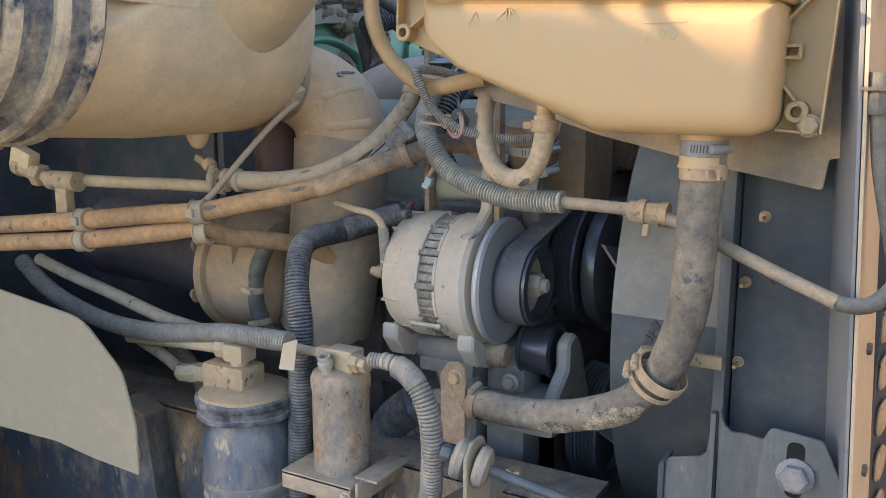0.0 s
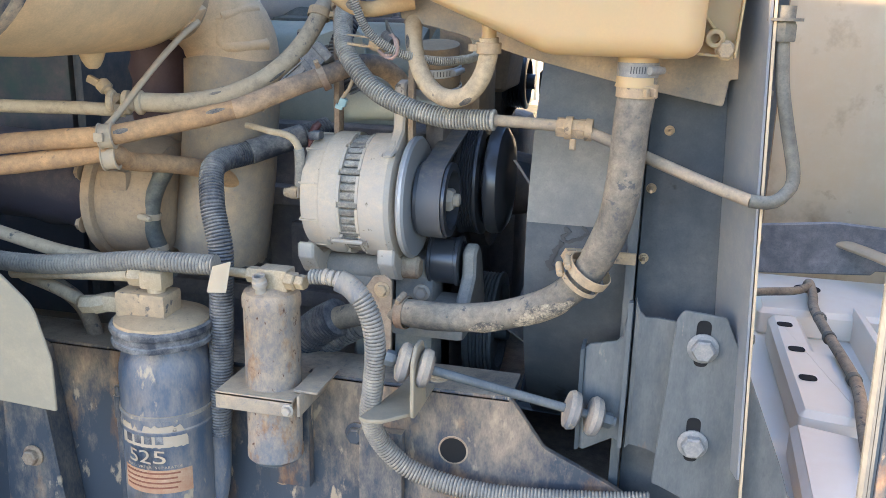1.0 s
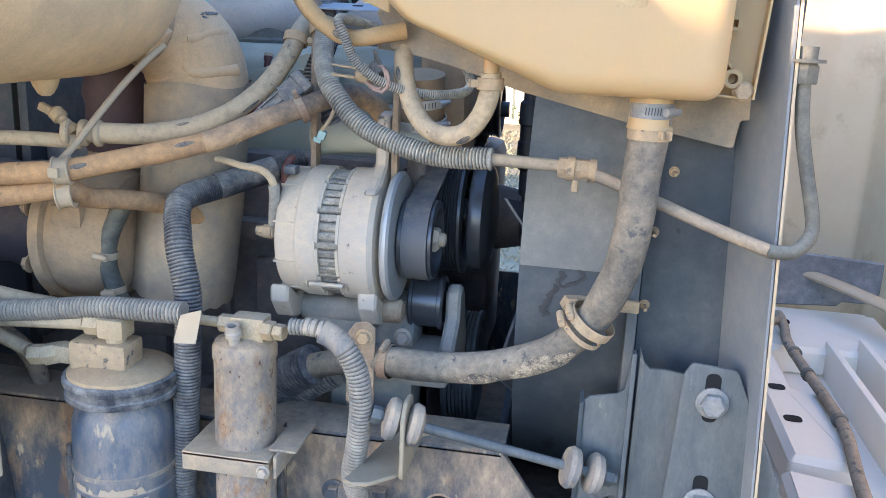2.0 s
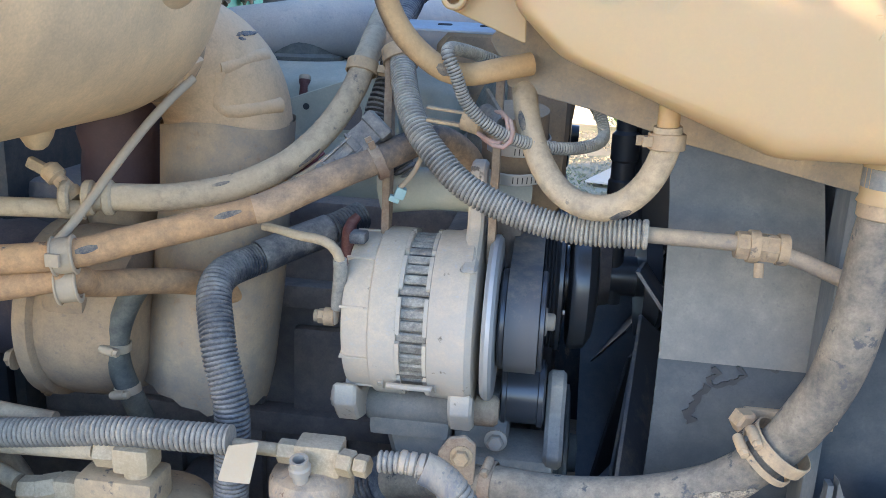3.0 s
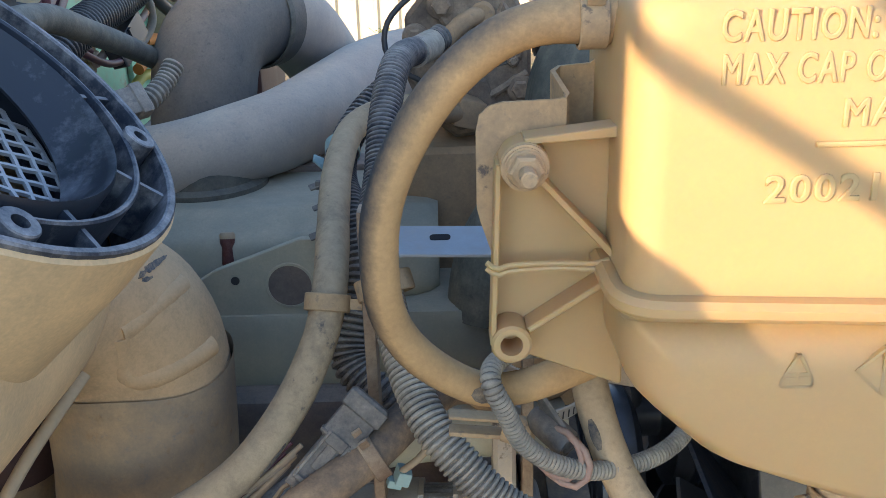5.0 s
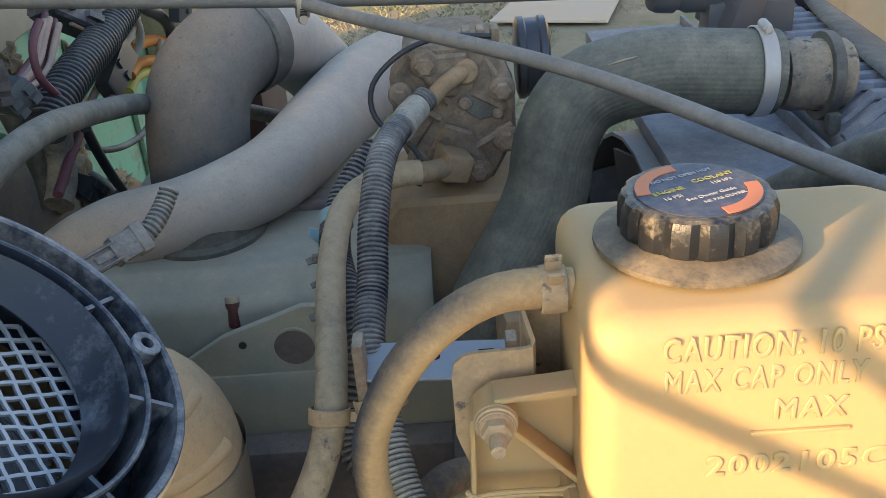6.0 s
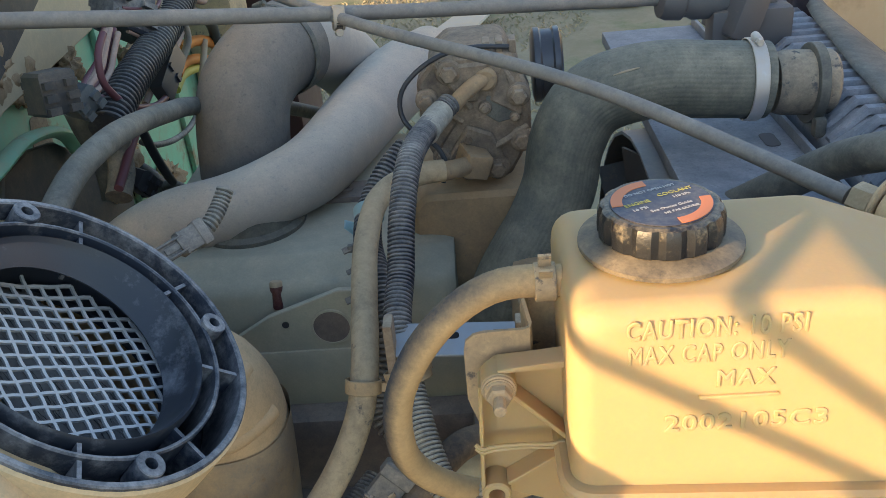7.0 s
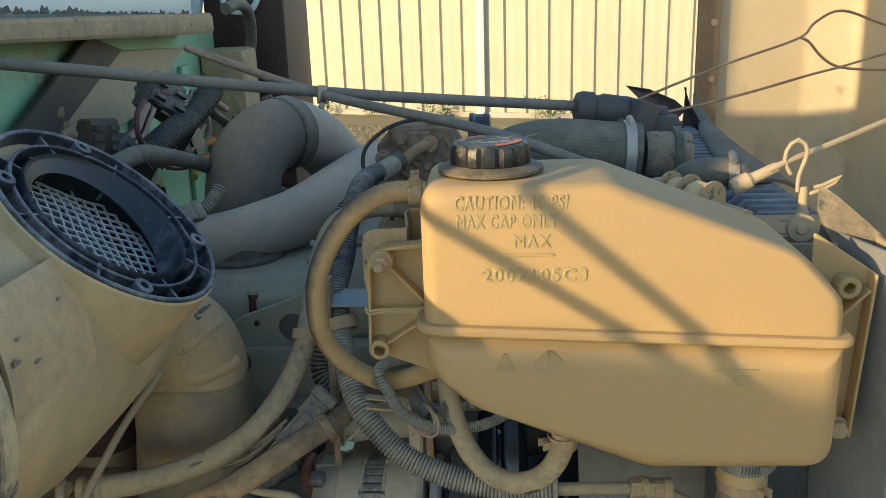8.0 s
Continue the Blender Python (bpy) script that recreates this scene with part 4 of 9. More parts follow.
        part("rust_patch", bm, M_RUSTSTEEL, cab, "rust-brown patch on the green firewall")


firewall_clutter()


for pts, r in (([(-1.170, 1.80, 1.44), (-1.157, 1.78, 1.349), (-1.149, 1.78, 1.30), (-1.136, 1.78, 1.217), (-1.12, 1.79, 1.16)], 0.017), ([(-1.30, 1.84, 1.33), (-1.238, 1.78, 1.318), (-1.189, 1.78, 1.293), (-1.187, 1.78, 1.211), (-1.198, 1.80, 1.10)], 0.015),
               ([(-1.16, 1.84, 1.28), (-1.13, 1.78, 1.262), (-1.083, 1.78, 1.233), (-1.053, 1.78, 1.199), (-1.043, 1.80, 1.13)], 0.011), ([(-1.16, 1.83, 1.22), (-1.13, 1.78, 1.206), (-1.088, 1.78, 1.181), (-1.034, 1.78, 1.197), (-1.00, 1.80, 1.16)], 0.008)):
    tube_thing("firewall_hose", pts, r, M_FWLOOM, "black dusty hose low on the firewall", n=14, sway=0.05)
for pts, r in (([(-1.40, 1.47, 1.24), (-1.294, 1.45, 1.219), (-1.232, 1.45, 1.199), (-1.17, 1.45, 1.184), (-1.05, 1.47, 1.19)], 0.020), ([(-1.40, 1.47, 1.16), (-1.30, 1.45, 1.14), (-1.226, 1.45, 1.121), (-1.152, 1.45, 1.117), (-1.05, 1.47, 1.11)], 0.013),
               ([(-1.27, 1.50, 1.30), (-1.275, 1.45, 1.191), (-1.268, 1.44, 1.133), (-1.294, 1.45, 1.05)], 0.010)):
    tube_thing("engine_hose", pts, r, M_FRAME, "dark blue-black grimy hose behind the turbo", n=14, sway=0.06)


# ---- hood, tilted forward ----
def build_hood():
    hood = root("hood", (0.4, 1.4, 0.5), "beige truck hood tilted forward, seen from inside", "hood")
    plan = fillet([(0.115, 2.235), (0.34, 2.245), (0.435, 2.20), (0.49, 1.9), (0.56, 1.3), (0.56, 0.9), (0.54, 0.76), (0.50, 0.70)], [0, 0.05, 0.03, 0.1, 0.1, 0.1, 0.06, 0])
    bm = bm_new()

    def skin(off):
        rows = []
        for z in [0.62 + 0.1 * k for k in range(13)]:
            bulge = 0.06 * math.sin((z - 0.6) * 1.7)
            row = []
            for i, p in enumerate(plan):
                c = Vector((0.1, 1.4))
                d = (Vector(p) - c).normalized()
                q = Vector(p) + d * (off + bulge * max(0.0, d.x))
                row.append(Vector((q.x, q.y, z)))
            rows.append(row)
        return rows
    loft(bm, skin(0.0), caps=False, closed=False)
    loft(bm, skin(0.012), caps=False, closed=False)
    part("shell", bm, M_HOOD, hood, smooth=60)
    bm = bm_new()
    plate(bm, [Vector(p) for p in ((0.082, 0.60), (0.134, 0.60), (0.134, 2.35), (0.082, 2.35))], lambda u, v, w: Vector((u, 2.218 + w, v)), 0.01, 0.002)
    flange = part("edge_flange", bm, M_HOODEDGE, hood, "brown dusty hood edge flange with bolt holes")
    for z in (1.604, 1.476, 1.73, 1.30, 1.05):
        bm = bm_new()
        lathe(bm, [(0.0075, 0), (0.0075, 0.002)], (0.119, 2.217, z), (0, -1, 0), 16)
        part("hole_rim", bm, M_CREAM, flange)
    bm = bm_new()
    sweep(bm, [(0.2, 2.0, 0.86), (0.35, 1.8, 0.85), (0.5, 1.4, 0.84), (0.5, 1.0, 0.83)], 0.02, flat=0.5)
    part("rib", bm, M_HOOD, hood, "moulded rib across the hood lining")
    bm = bm_new()
    plate(bm, fillet([(0.074, 0.45), (0.15, 0.45), (0.13, 1.62), (0.044, 1.62)], 0.01), lambda u, v, w: Vector((u, 0.618 + w, v)), 0.006, 0.001)
    part("side_liner", bm, M_FRAME, hood, "grey-blue dusty inner side sheet")
    bm = bm_new()
    plate(bm, fillet([(0.062, 0.45), (0.074, 0.45), (0.044, 1.62), (0.032, 1.62)], 0.002), lambda u, v, w: Vector((u, 0.614 + w, v)), 0.012, 0.003)
    part("side_edge", bm, M_STEEL, hood, "pale rolled edge of the side sheet")
    bm = bm_new()
    box(bm, (0.06, 0.62, 0.60), (0.55, 0.70, 0.625), 0.004)
    part("lower_rail", bm, M_FRAME, hood, "lower hood rail with the hinge")
    bm = bm_new()
    box(bm, (0.50, 0.66, 0.60), (0.57, 0.97, 0.66), 0.004)
    part("hinge", bm, M_FRAME, hood, "hood hinge bracket on the rail horn")


def build_bucket():
    bucket = root("lamp_bucket_panel", (0.2, 1.3, 0.6), "near-white stepped fibreglass panel with slots at the hood front", "panel")
    bm = bm_new()
    outline = fillet([(0.0, 0.82), (0.17, 0.70), (0.46, 0.72), (0.46, 2.1), (0.08, 2.1), (0.05, 1.5), (0.02, 1.2)], 0.02)
    plate(bm, outline, lambda u, v, w: Vector((u, v, 0.70 + w)), 0.02, 0.004)
    part("base", bm, M_FIBRE, bucket)
    for poly, z, slots in (([(0.062, 0.80), (0.160, 0.80), (0.175, 1.10), (0.075, 1.13)], 0.772, ()),
                           ([(0.090, 1.15), (0.190, 1.13), (0.192, 1.40), (0.152, 1.41), (0.150, 1.60), (0.090, 1.60)], 0.780, ((0.120, 1.280), (0.119, 1.409), (0.114, 1.537))),
                           ([(0.075, 1.64), (0.42, 1.64), (0.42, 1.90), (0.085, 1.90)], 0.776, ())):
        bm = bm_new()
        plate(bm, fillet(poly, 0.012), lambda u, v, w: Vector((u, v, 0.715 + w)), z - 0.715, 0.010)
        step = part("step", bm, M_FIBRE, bucket)
        for cx, cy in slots:
            bm = bm_new()
            plate(bm, fillet([(cx - 0.014, cy - 0.012), (cx + 0.014, cy - 0.012), (cx + 0.014, cy + 0.012), (cx - 0.014, cy + 0.012)], 0.010), lambda u, v, w, z=z: Vector((u, v, z + 0.0005 + w)), 0.0012, 0.0003)
            part("slot", bm, M_VOID, step, "open oval slot")
    for x, h in ((0.255, 0.790), (0.315, 0.80), (0.375, 0.81)):
        bm = bm_new()
        box(bm, (x, 0.8, 0.715), (x + 0.014, 1.66, h), 0.004)
        part("rib", bm, M_FIBRE, bucket)
    bm = bm_new()
    lathe(bm, [(0.027, 0), (0.027, 0.002)], (0.190, 1.80, 0.7765), (0, 0, 1), 24)
    part("cable_hole", bm, M_VOID, bucket, "round black cable hole")
    cable = tube_thing("lamp_cable", [(0.190, 1.83, 0.76), (0.190, 1.79, 0.795), (0.186, 1.70, 0.792), (0.176, 1.62, 0.792), (0.178, 1.46, 0.793), (0.187, 1.256, 0.790), (0.168, 1.10, 0.786), (0.158, 1.0, 0.784), (0.15, 0.86, 0.78)], 0.0095, M_RUBBERTAN, "taped dusty black lamp cable over the panel", "cable")
    tube_thing("lamp_cable", [(0.05, 1.66, 0.80), (0.10, 1.68, 0.80), (0.15, 1.70, 0.80), (0.182, 1.74, 0.80)], 0.0085, M_RUBBERTAN, "short dusty lamp cable branch on the panel", "cable")
    for p, a in (((0.1775, 1.45, 0.793), (0.05, -1, 0)), ((0.186, 1.27, 0.790), (0.05, -1, 0)), ((0.178, 1.56, 0.7925), (0.05, -1, 0))):
        bm = bm_new()
        ring_band(bm, p, a, 0.009, 0.0118, 0.012, 18)
        part("tape_wrap", bm, M_RUBBER, cable)
    bm = bm_new()
    plate(bm, fillet([(0.06, 0.772), (0.335, 0.790), (0.345, 0.80), (0.42, 0.80), (0.42, 0.895), (0.25, 0.905), (0.06, 0.885)], 0.006), lambda u, v, w: Vector((u, 1.905 + w, v)), 0.012, 0.003)
    thing("bumper_skirt", bm, M_RAD, "dark grey dusty rubber skirt behind the slotted panel", "skirt")


build_hood()
build_bucket()


# ---- radiator, shroud and fan ----
def build_radiator():
    rad = root("radiator", (-0.09, 1.3, 0.62), "dusty black truck radiator with ribbed top tank", "radiator")
    bm = bm_new()
    box(bm, (-0.135, 0.945, 0.62), (-0.035, 1.70, 1.38), 0.003)
    part("core", bm, M_RAD, rad)
    bm = bm_new()
    prof = fillet([(-0.150, 1.375), (-0.150, 1.425), (-0.115, 1.452), (-0.055, 1.452), (-0.022, 1.425), (-0.022, 1.375)], 0.015)
    loft(bm, [[Vector((u, y, v)) for u, v in prof] for y in (0.96, 1.70)])
    tank = part("top_tank", bm, M_RAD, rad, "dusty black ribbed radiator top tank")
    for k in range(26):
        y = 0.99 + 0.027 * k
        bm = bm_new()
        rib = [(-0.147, 1.424), (-0.114, 1.4545), (-0.056, 1.4545), (-0.025, 1.424)]
        loft(bm, [[Vector((u, y + dy, v)) for u, v in rib] + [Vector((u, y + dy, v + h)) for u, v in reversed(rib)] for dy, h in ((-0.008, 0.0012), (-0.005, 0.006), (0.005, 0.006), (0.008, 0.0012))])
        part("rib", bm, M_RAD, tank)
    bm = bm_new()
    lathe(bm, [(0.030, 0), (0.033, 0.004), (0.033, 0.05), (0.030, 0.06)], (-0.13, 1.285, 1.470), (-1, 0, 0.05), 28)
    part("neck", bm, M_RUBBERTAN, rad, "brown dusted radiator hose neck")
    bm = bm_new()
    ring_band(bm, (-0.150, 1.285, 1.470), (-1, 0, 0.05), 0.033, 0.041, 0.010, 32)
    box(bm, (-0.156, 1.245, 1.425), (-0.144, 1.258, 1.445), 0.003)
    part("neck_collar", bm, M_RUBBER, rad)
    # near side: sheet, upright edge and tube strip
    bm = bm_new()
    plate(bm, [Vector(p) for p in ((-0.158, 0.62), (-0.02, 0.62), (-0.02, 1.40), (-0.158, 1.40))], lambda u, v, w: Vector((u, 0.930 + w, v)), 0.006, 0.001)
    part("side_sheet", bm, M_PANEL, rad, "dark dusty flat side sheet")
    def upright(name, x0, y0, x1, y1, mat, label, zt=1.47, zb=0.70):
        bm = bm_new()
        d = Vector((x1 - x0, y1 - y0)).normalized() * 0.003
        q = [(x0, y0), (x0 + d.y, y0 - d.x), (x1 + d.y, y1 - d.x), (x1, y1)]
        loft(bm, [[Vector((u + (1.41 - z) * 0.046, v, z)) for u, v in q] for z in (zt, zb)])
        return part(name, bm, mat, rad, label)
    upright("edge_post", -0.078, 0.928, -0.050, 0.820, M_EDGE, "pale blue-grey dusty upright edge plate", zb=0.83)
    upright("edge_flange", -0.049, 0.820, -0.042, 0.93, M_TANEDGE, "tan edge flange")
    for z in (1.33, 1.26, 1.10, 0.98, 0.91):
        bolt("edge_bolt", (-0.0445 + (1.41 - z) * 0.046, 0.88, z), (1, -0.06, 0), 0.006, "", parent=rad, material=M_RUBBER)
    bm = bm_new()
    loft(bm, [[Vector((-0.0445 + s, 0.935, z)), Vector((-0.0405 + s, 0.935, z)), Vector((-0.0285 + s, 1.05, z)), Vector((-0.0325 + s, 1.05, z))] for z, s in ((1.45, 0.0), (0.66, 0.034))])
    strip = part("tube_strip", bm, M_BLACK, rad, "black end strip of the core")
    for k in range(15):
        bm = bm_new()
        z = 0.70 + 0.05 * k
        s = (1.45 - z) * 0.043
        a, d = Vector((-0.0405 + s, 0.935, z)), Vector((0.012, 0.115, 0)).normalized()
        nrm = Vector((0.9946, -0.104, 0))
        outline = fillet([(0.022, -0.017), (0.068, -0.017), (0.068, 0.017), (0.022, 0.017)], 0.016)
        plate(bm, outline, lambda u, v, w: a + d * u + Vector((0, 0, v)) + nrm * w, 0.005, 0.002)
        part("tube_end", bm, M_TANSTEEL, strip)
    for x, z in ((-0.135, 1.21), (-0.055, 1.21), (-0.152, 1.053), (-0.055, 1.021), (-0.15, 1.14), (-0.06, 1.12)):
        bolt("stud", (x, 0.929, z), (0, -1, 0), 0.0045, "", stud=0.018, parent=rad, material=M_TANSTEEL)
    return rad


def build_shroud():
    shroud = root("fan_shroud", (-0.23, 1.3, 0.66), "dusty grey sheet metal fan shroud ring", "fan shroud")
    c = Vector((0, 1.31, 1.04))
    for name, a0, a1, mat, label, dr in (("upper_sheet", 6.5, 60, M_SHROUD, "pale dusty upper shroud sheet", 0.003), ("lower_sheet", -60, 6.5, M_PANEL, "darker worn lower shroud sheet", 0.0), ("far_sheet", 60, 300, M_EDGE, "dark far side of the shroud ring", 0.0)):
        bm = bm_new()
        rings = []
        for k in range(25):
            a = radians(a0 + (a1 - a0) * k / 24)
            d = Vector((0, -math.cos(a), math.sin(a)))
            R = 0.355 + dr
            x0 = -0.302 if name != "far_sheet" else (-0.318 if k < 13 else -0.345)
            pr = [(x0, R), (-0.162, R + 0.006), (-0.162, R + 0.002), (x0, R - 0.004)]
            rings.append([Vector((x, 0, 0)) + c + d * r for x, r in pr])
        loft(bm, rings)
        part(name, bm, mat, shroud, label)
    bm = bm_new()
    box(bm, (-0.300, 1.05, 1.395), (-0.152, 1.74, 1.412), 0.003)
    top = part("top_sheet", bm, M_RAD, shroud, "blue-black dusty shroud top")
    bm = bm_new()
    box(bm, (-0.166, 1.05, 1.409), (-0.161, 1.74, 1.424), 0.0015)
    part("lip", bm, M_RAD, top)
    bm = bm_new()
    plate(bm, fillet([(-0.196, 1.262), (-0.180, 1.262), (-0.180, 1.298), (-0.196, 1.298)], 0.0075), lambda u, v, w: Vector((u, v, 1.4122 + w)), 0.0008, 0.0002)
    part("slot", bm, M_BLACK, top, "open oval slot")
    bm = bm_new()
    box(bm, (-0.172, 0.905, 0.70), (-0.160, 0.945, 1.38), 0.002)
    part("edge_flange", bm, M_STEEL, shroud)
    # old paint flaked off the lower sheet
    rng = random.Random(8)
    for line, w0 in (([(-0.2524, 1.0801), (-0.2473, 1.0720), (-0.2536, 1.0646), (-0.2498, 1.0586), (-0.2383, 1.0610), (-0.2311, 1.0651), (-0.2228, 1.0722), (-0.2287, 1.0784), (-0.2354, 1.0829)], 0.0030), ([(-0.2531, 1.0600), (-0.2575, 1.0538), (-0.2639, 1.0462), (-0.2659, 1.0367), (-0.2714, 1.0291), (-0.2654, 1.0227), (-0.2612, 1.0137)], 0.0046), ([(-0.2138, 1.0811), (-0.2037, 1.0809), (-0.1963, 1.0789), (-0.1860, 1.0771)], 0.0020)):
        fine = []
        for (ax, az), (bx, bz) in zip(line, line[1:]):
            for k in range(3):
                fine.append(Vector((ax + (bx - ax) * k / 3 + rng.uniform(-0.001, 0.001), az + (bz - az) * k / 3 + rng.uniform(-0.001, 0.001))))
        near, far = [], []
        for i in range(1, len(fine) - 1):
            t = (fine[i + 1] - fine[i - 1]).normalized()
            side = Vector((-t.y, t.x))
            near.append(fine[i] + side * w0 * rng.uniform(0.3, 1.2))
            far.append(fine[i] - side * w0 * rng.uniform(0.3, 1.2))
        bm = bm_new()
        def sheet_at(p, lift):
            return Vector((p.x, 0.9524 - lift, p.y))
        loft(bm, [[sheet_at(a, 0.0), sheet_at(a, 0.0012), sheet_at(b, 0.0012), sheet_at(b, 0.0)] for a, b in zip(near, far)])
        part("flaked_patch", bm, M_BLACK, shroud, "black patch where paint has flaked off")
    return shroud


def build_fan():
    fan = root("cooling_fan", (-0.27, 1.31, 0.75), "black engine cooling fan inside the shroud", "fan")
    bm = bm_new()
    lathe(bm, [(0.02, 0), (0.027, 0.004), (0.027, 0.125), (0.08, 0.13), (0.08, 0.15), (0.03, 0.154)], (-0.42, 1.31, 1.055), (1, 0, 0), 32)
    part("hub", bm, M_PULLEY, fan)
    bm = bm_new()
    lathe(bm, [(0.03, 0), (0.070, 0.001), (0.079, 0.004), (0.081, 0.009), (0.079, 0.022), (0.066, 0.030), (0.04, 0.034)], (-0.388, 1.145, 1.095), (1, 0, 0), 48)
    part("clutch_disc", bm, M_PULLEY, fan, "black fan clutch disc beside the drive pulley")
    for k in range(9):
        a = 2 * math.pi * k / 9 + 0.3
        d = Vector((0, math.cos(a), math.sin(a)))
        t = Vector((0, -math.sin(a), math.cos(a)))
        bm = bm_new()
        rings = []
        for s in (0.08, 0.16, 0.24, 0.33):
            o = c = Vector((-0.255, 1.31, 1.04)) + d * s
            w = 0.05 + s * 0.22
            tw = Vector((0.6, 0, 0)) + t * 0.8
            rings.append([o + tw * w + Vector((0.004, 0, 0)), o - tw * w + Vector((0.004, 0, 0)), o - tw * w, o + tw * w])
        loft(bm, rings)
        part("blade", bm, M_BELT, fan)


build_radiator()
build_shroud()
build_fan()


# ---- engine ----
def build_engine():
    eng = root("engine", (-0.75, 1.4, 0.5), "grimy dark diesel engine block with grey-green valve cover", "engine")
    bm = bm_new()
    box(bm, (-1.45, 1.17, 0.50), (-0.47, 1.70, 1.16), 0.015)
    part("block", bm, M_ENGINE, eng)
    for k in range(5):
        bm = bm_new()
        box(bm, (-1.05 + 0.11 * k, 1.155, 0.62), (-0.98 + 0.11 * k, 1.175, 1.0), 0.008)
        part("rib", bm, M_ENGINE, eng)
    for z in (1.03, 0.86):
        bm = bm_new()
        box(bm, (-1.05, 1.14, z), (-0.50, 1.175, z + 0.03), 0.006)
        part("rail", bm, M_ENGINE, eng)
    bm = bm_new()
    box(bm, (-0.86, 0.888, 0.74), (-0.78, 1.175, 0.80), 0.01)
    part("mount", bm, M_ENGINE, eng, "dark engine mount arm")
    bm = bm_new()
    box(bm, (-0.92, 1.20, 1.155), (-0.48, 1.68, 1.235), 0.012)
    part("head", bm, M_COVER, eng, "dusty grey-green cylinder head")
    bm = bm_new()
    prof = fillet([(1.225, 1.23), (1.68, 1.23), (1.66, 1.305), (1.60, 1.315), (1.28, 1.315), (1.235, 1.295)], 0.02)
    cu, cv = 1.45, 1.255
    loft(bm, [[Vector((x, cu + (u - cu) * k, cv + (v - cv) * k)) for u, v in prof] for x, k in ((-0.90, 1.0), (-0.575, 1.0), (-0.555, 0.985), (-0.540, 0.95), (-0.530, 0.89))])
    part("valve_cover", bm, M_COVER, eng, "dusty grey-green rocker cover")
    bm = bm_new()
    out = fillet([(-0.805, 1.235), (-0.735, 1.278), (-0.655, 1.307), (-0.615, 1.305), (-0.60, 1.24), (-0.64, 1.19), (-0.71, 1.13), (-0.80, 1.13)], 0.012)
    plate(bm, out, lambda u, v, w: Vector((u, 1.205 + w, v)), 0.008, 0.001)
    lift = part("lifting_bracket", bm, M_COVER, eng, "flat grey lifting bracket plate with a hole")
    bm = bm_new()
    ring_band(bm, (-0.667, 1.2045, 1.262), (0, 1, 0), 0.020, 0.0225, 0.003, 28)
    part("hole_rim", bm, M_COVER, lift)
    bm = bm_new()
    lathe(bm, [(0.02, 0), (0.02, 0.0006)], (-0.667, 1.2045, 1.262), (0, -1, 0), 28)
    part("hole", bm, M_ENGINE, lift, "round hole showing the dark engine")
    bm = bm_new()
    lathe(bm, [(0.004, 0), (0.004, 0.001)], (-0.717, 1.2045, 1.268), (0, -1, 0), 14)
    part("bolt_hole", bm, M_BLACK, lift)
    bm = bm_new()
    box(bm, (-0.47, 1.06, 0.70), (-0.44, 1.45, 1.20), 0.012)
    box(bm, (-0.52, 1.02, 1.0), (-0.47, 1.2, 1.17), 0.01)
    part("front_cover", bm, M_ENGINE, eng)
    bm = bm_new()
    box(bm, (-0.462, 1.44, 0.75), (-0.39, 1.64, 1.15), 0.025)
    box(bm, (-0.47, 1.47, 1.13), (-0.432, 1.60, 1.28), 0.015)
    part("far_accessory", bm, M_ENGINE, eng, "dark accessory drive on the far side")
    bm = bm_new()
    lathe(bm, [(0.06, 0), (0.11, 0.004), (0.11, 0.03), (0.06, 0.034), (0.045, 0.11)], (-0.44, 1.31, 1.06), (1, 0, 0), 36)
    part("water_pump", bm, M_ENGINE, eng, "dark water pump drive behind the fan")
    bm = bm_new()
    lathe(bm, [(0.012, 1.02), (0.012, 1.14), (0.018, 1.145), (0.018, 1.185), (0.0155, 1.188), (0.0155, 1.21), (0.018, 1.213), (0.018, 1.245), (0.013, 1.25), (0.013, 1.34)], (-0.325, 1.30, 0), (0, 0, 1), 20)
    part("stepped_post", bm, M_BLACK, eng, "black stepped post behind the hoses")
    bm = bm_new()
    lathe(bm, [(0.005, 0), (0.006, 0.002), (0.0055, 0.018), (0.0072, 0.022), (0.0072, 0.026)], (-0.729, 1.232, 1.272), (0, 0.3, 1), 16)
    plug = part("plug", bm, M_RED, eng, "dark red plug with a dusty top")
    bm = bm_new()
    lathe(bm, [(0.0073, 0.026), (0.0073, 0.030), (0.006, 0.032)], (-0.729, 1.232, 1.272), (0, 0.3, 1), 16)
    part("plug_top", bm, M_CREAM, plug, "dust-covered top")
    bm = bm_new()
    lathe(bm, [(0.064, 0), (0.066, 0.004), (0.066, 0.014), (0.058, 0.018), (0.055, 0.040), (0.05, 0.045)], (-0.778, 1.365, 1.306), (0, 0, 1), 36)
    part("intake_flange", bm, M_RUBBER, eng, "dark pipe flange on the cover")
    bm = bm_new()
    box(bm, (-0.735, 1.405, 1.312), (-0.56, 1.455, 1.3225), 0.003)
    rail = part("cover_rail", bm, M_ENGINE, eng, "dark raised gasket rail on the rocker cover")
    for x, y in ((-0.708, 1.424), (-0.668, 1.428), (-0.628, 1.432), (-0.590, 1.436)):
        bm = bm_new()
        lathe(bm, [(0.009, 0), (0.009, 0.002), (0.006, 0.003)], (x, y, 1.3225), (0, 0, 1), 16)
        hexagon(bm, (x, y, 1.325), (0, 0, 1), 0.0055, 0.007)
        part("rail_bolt", bm, M_ENGINE, rail)
    return eng


build_engine()


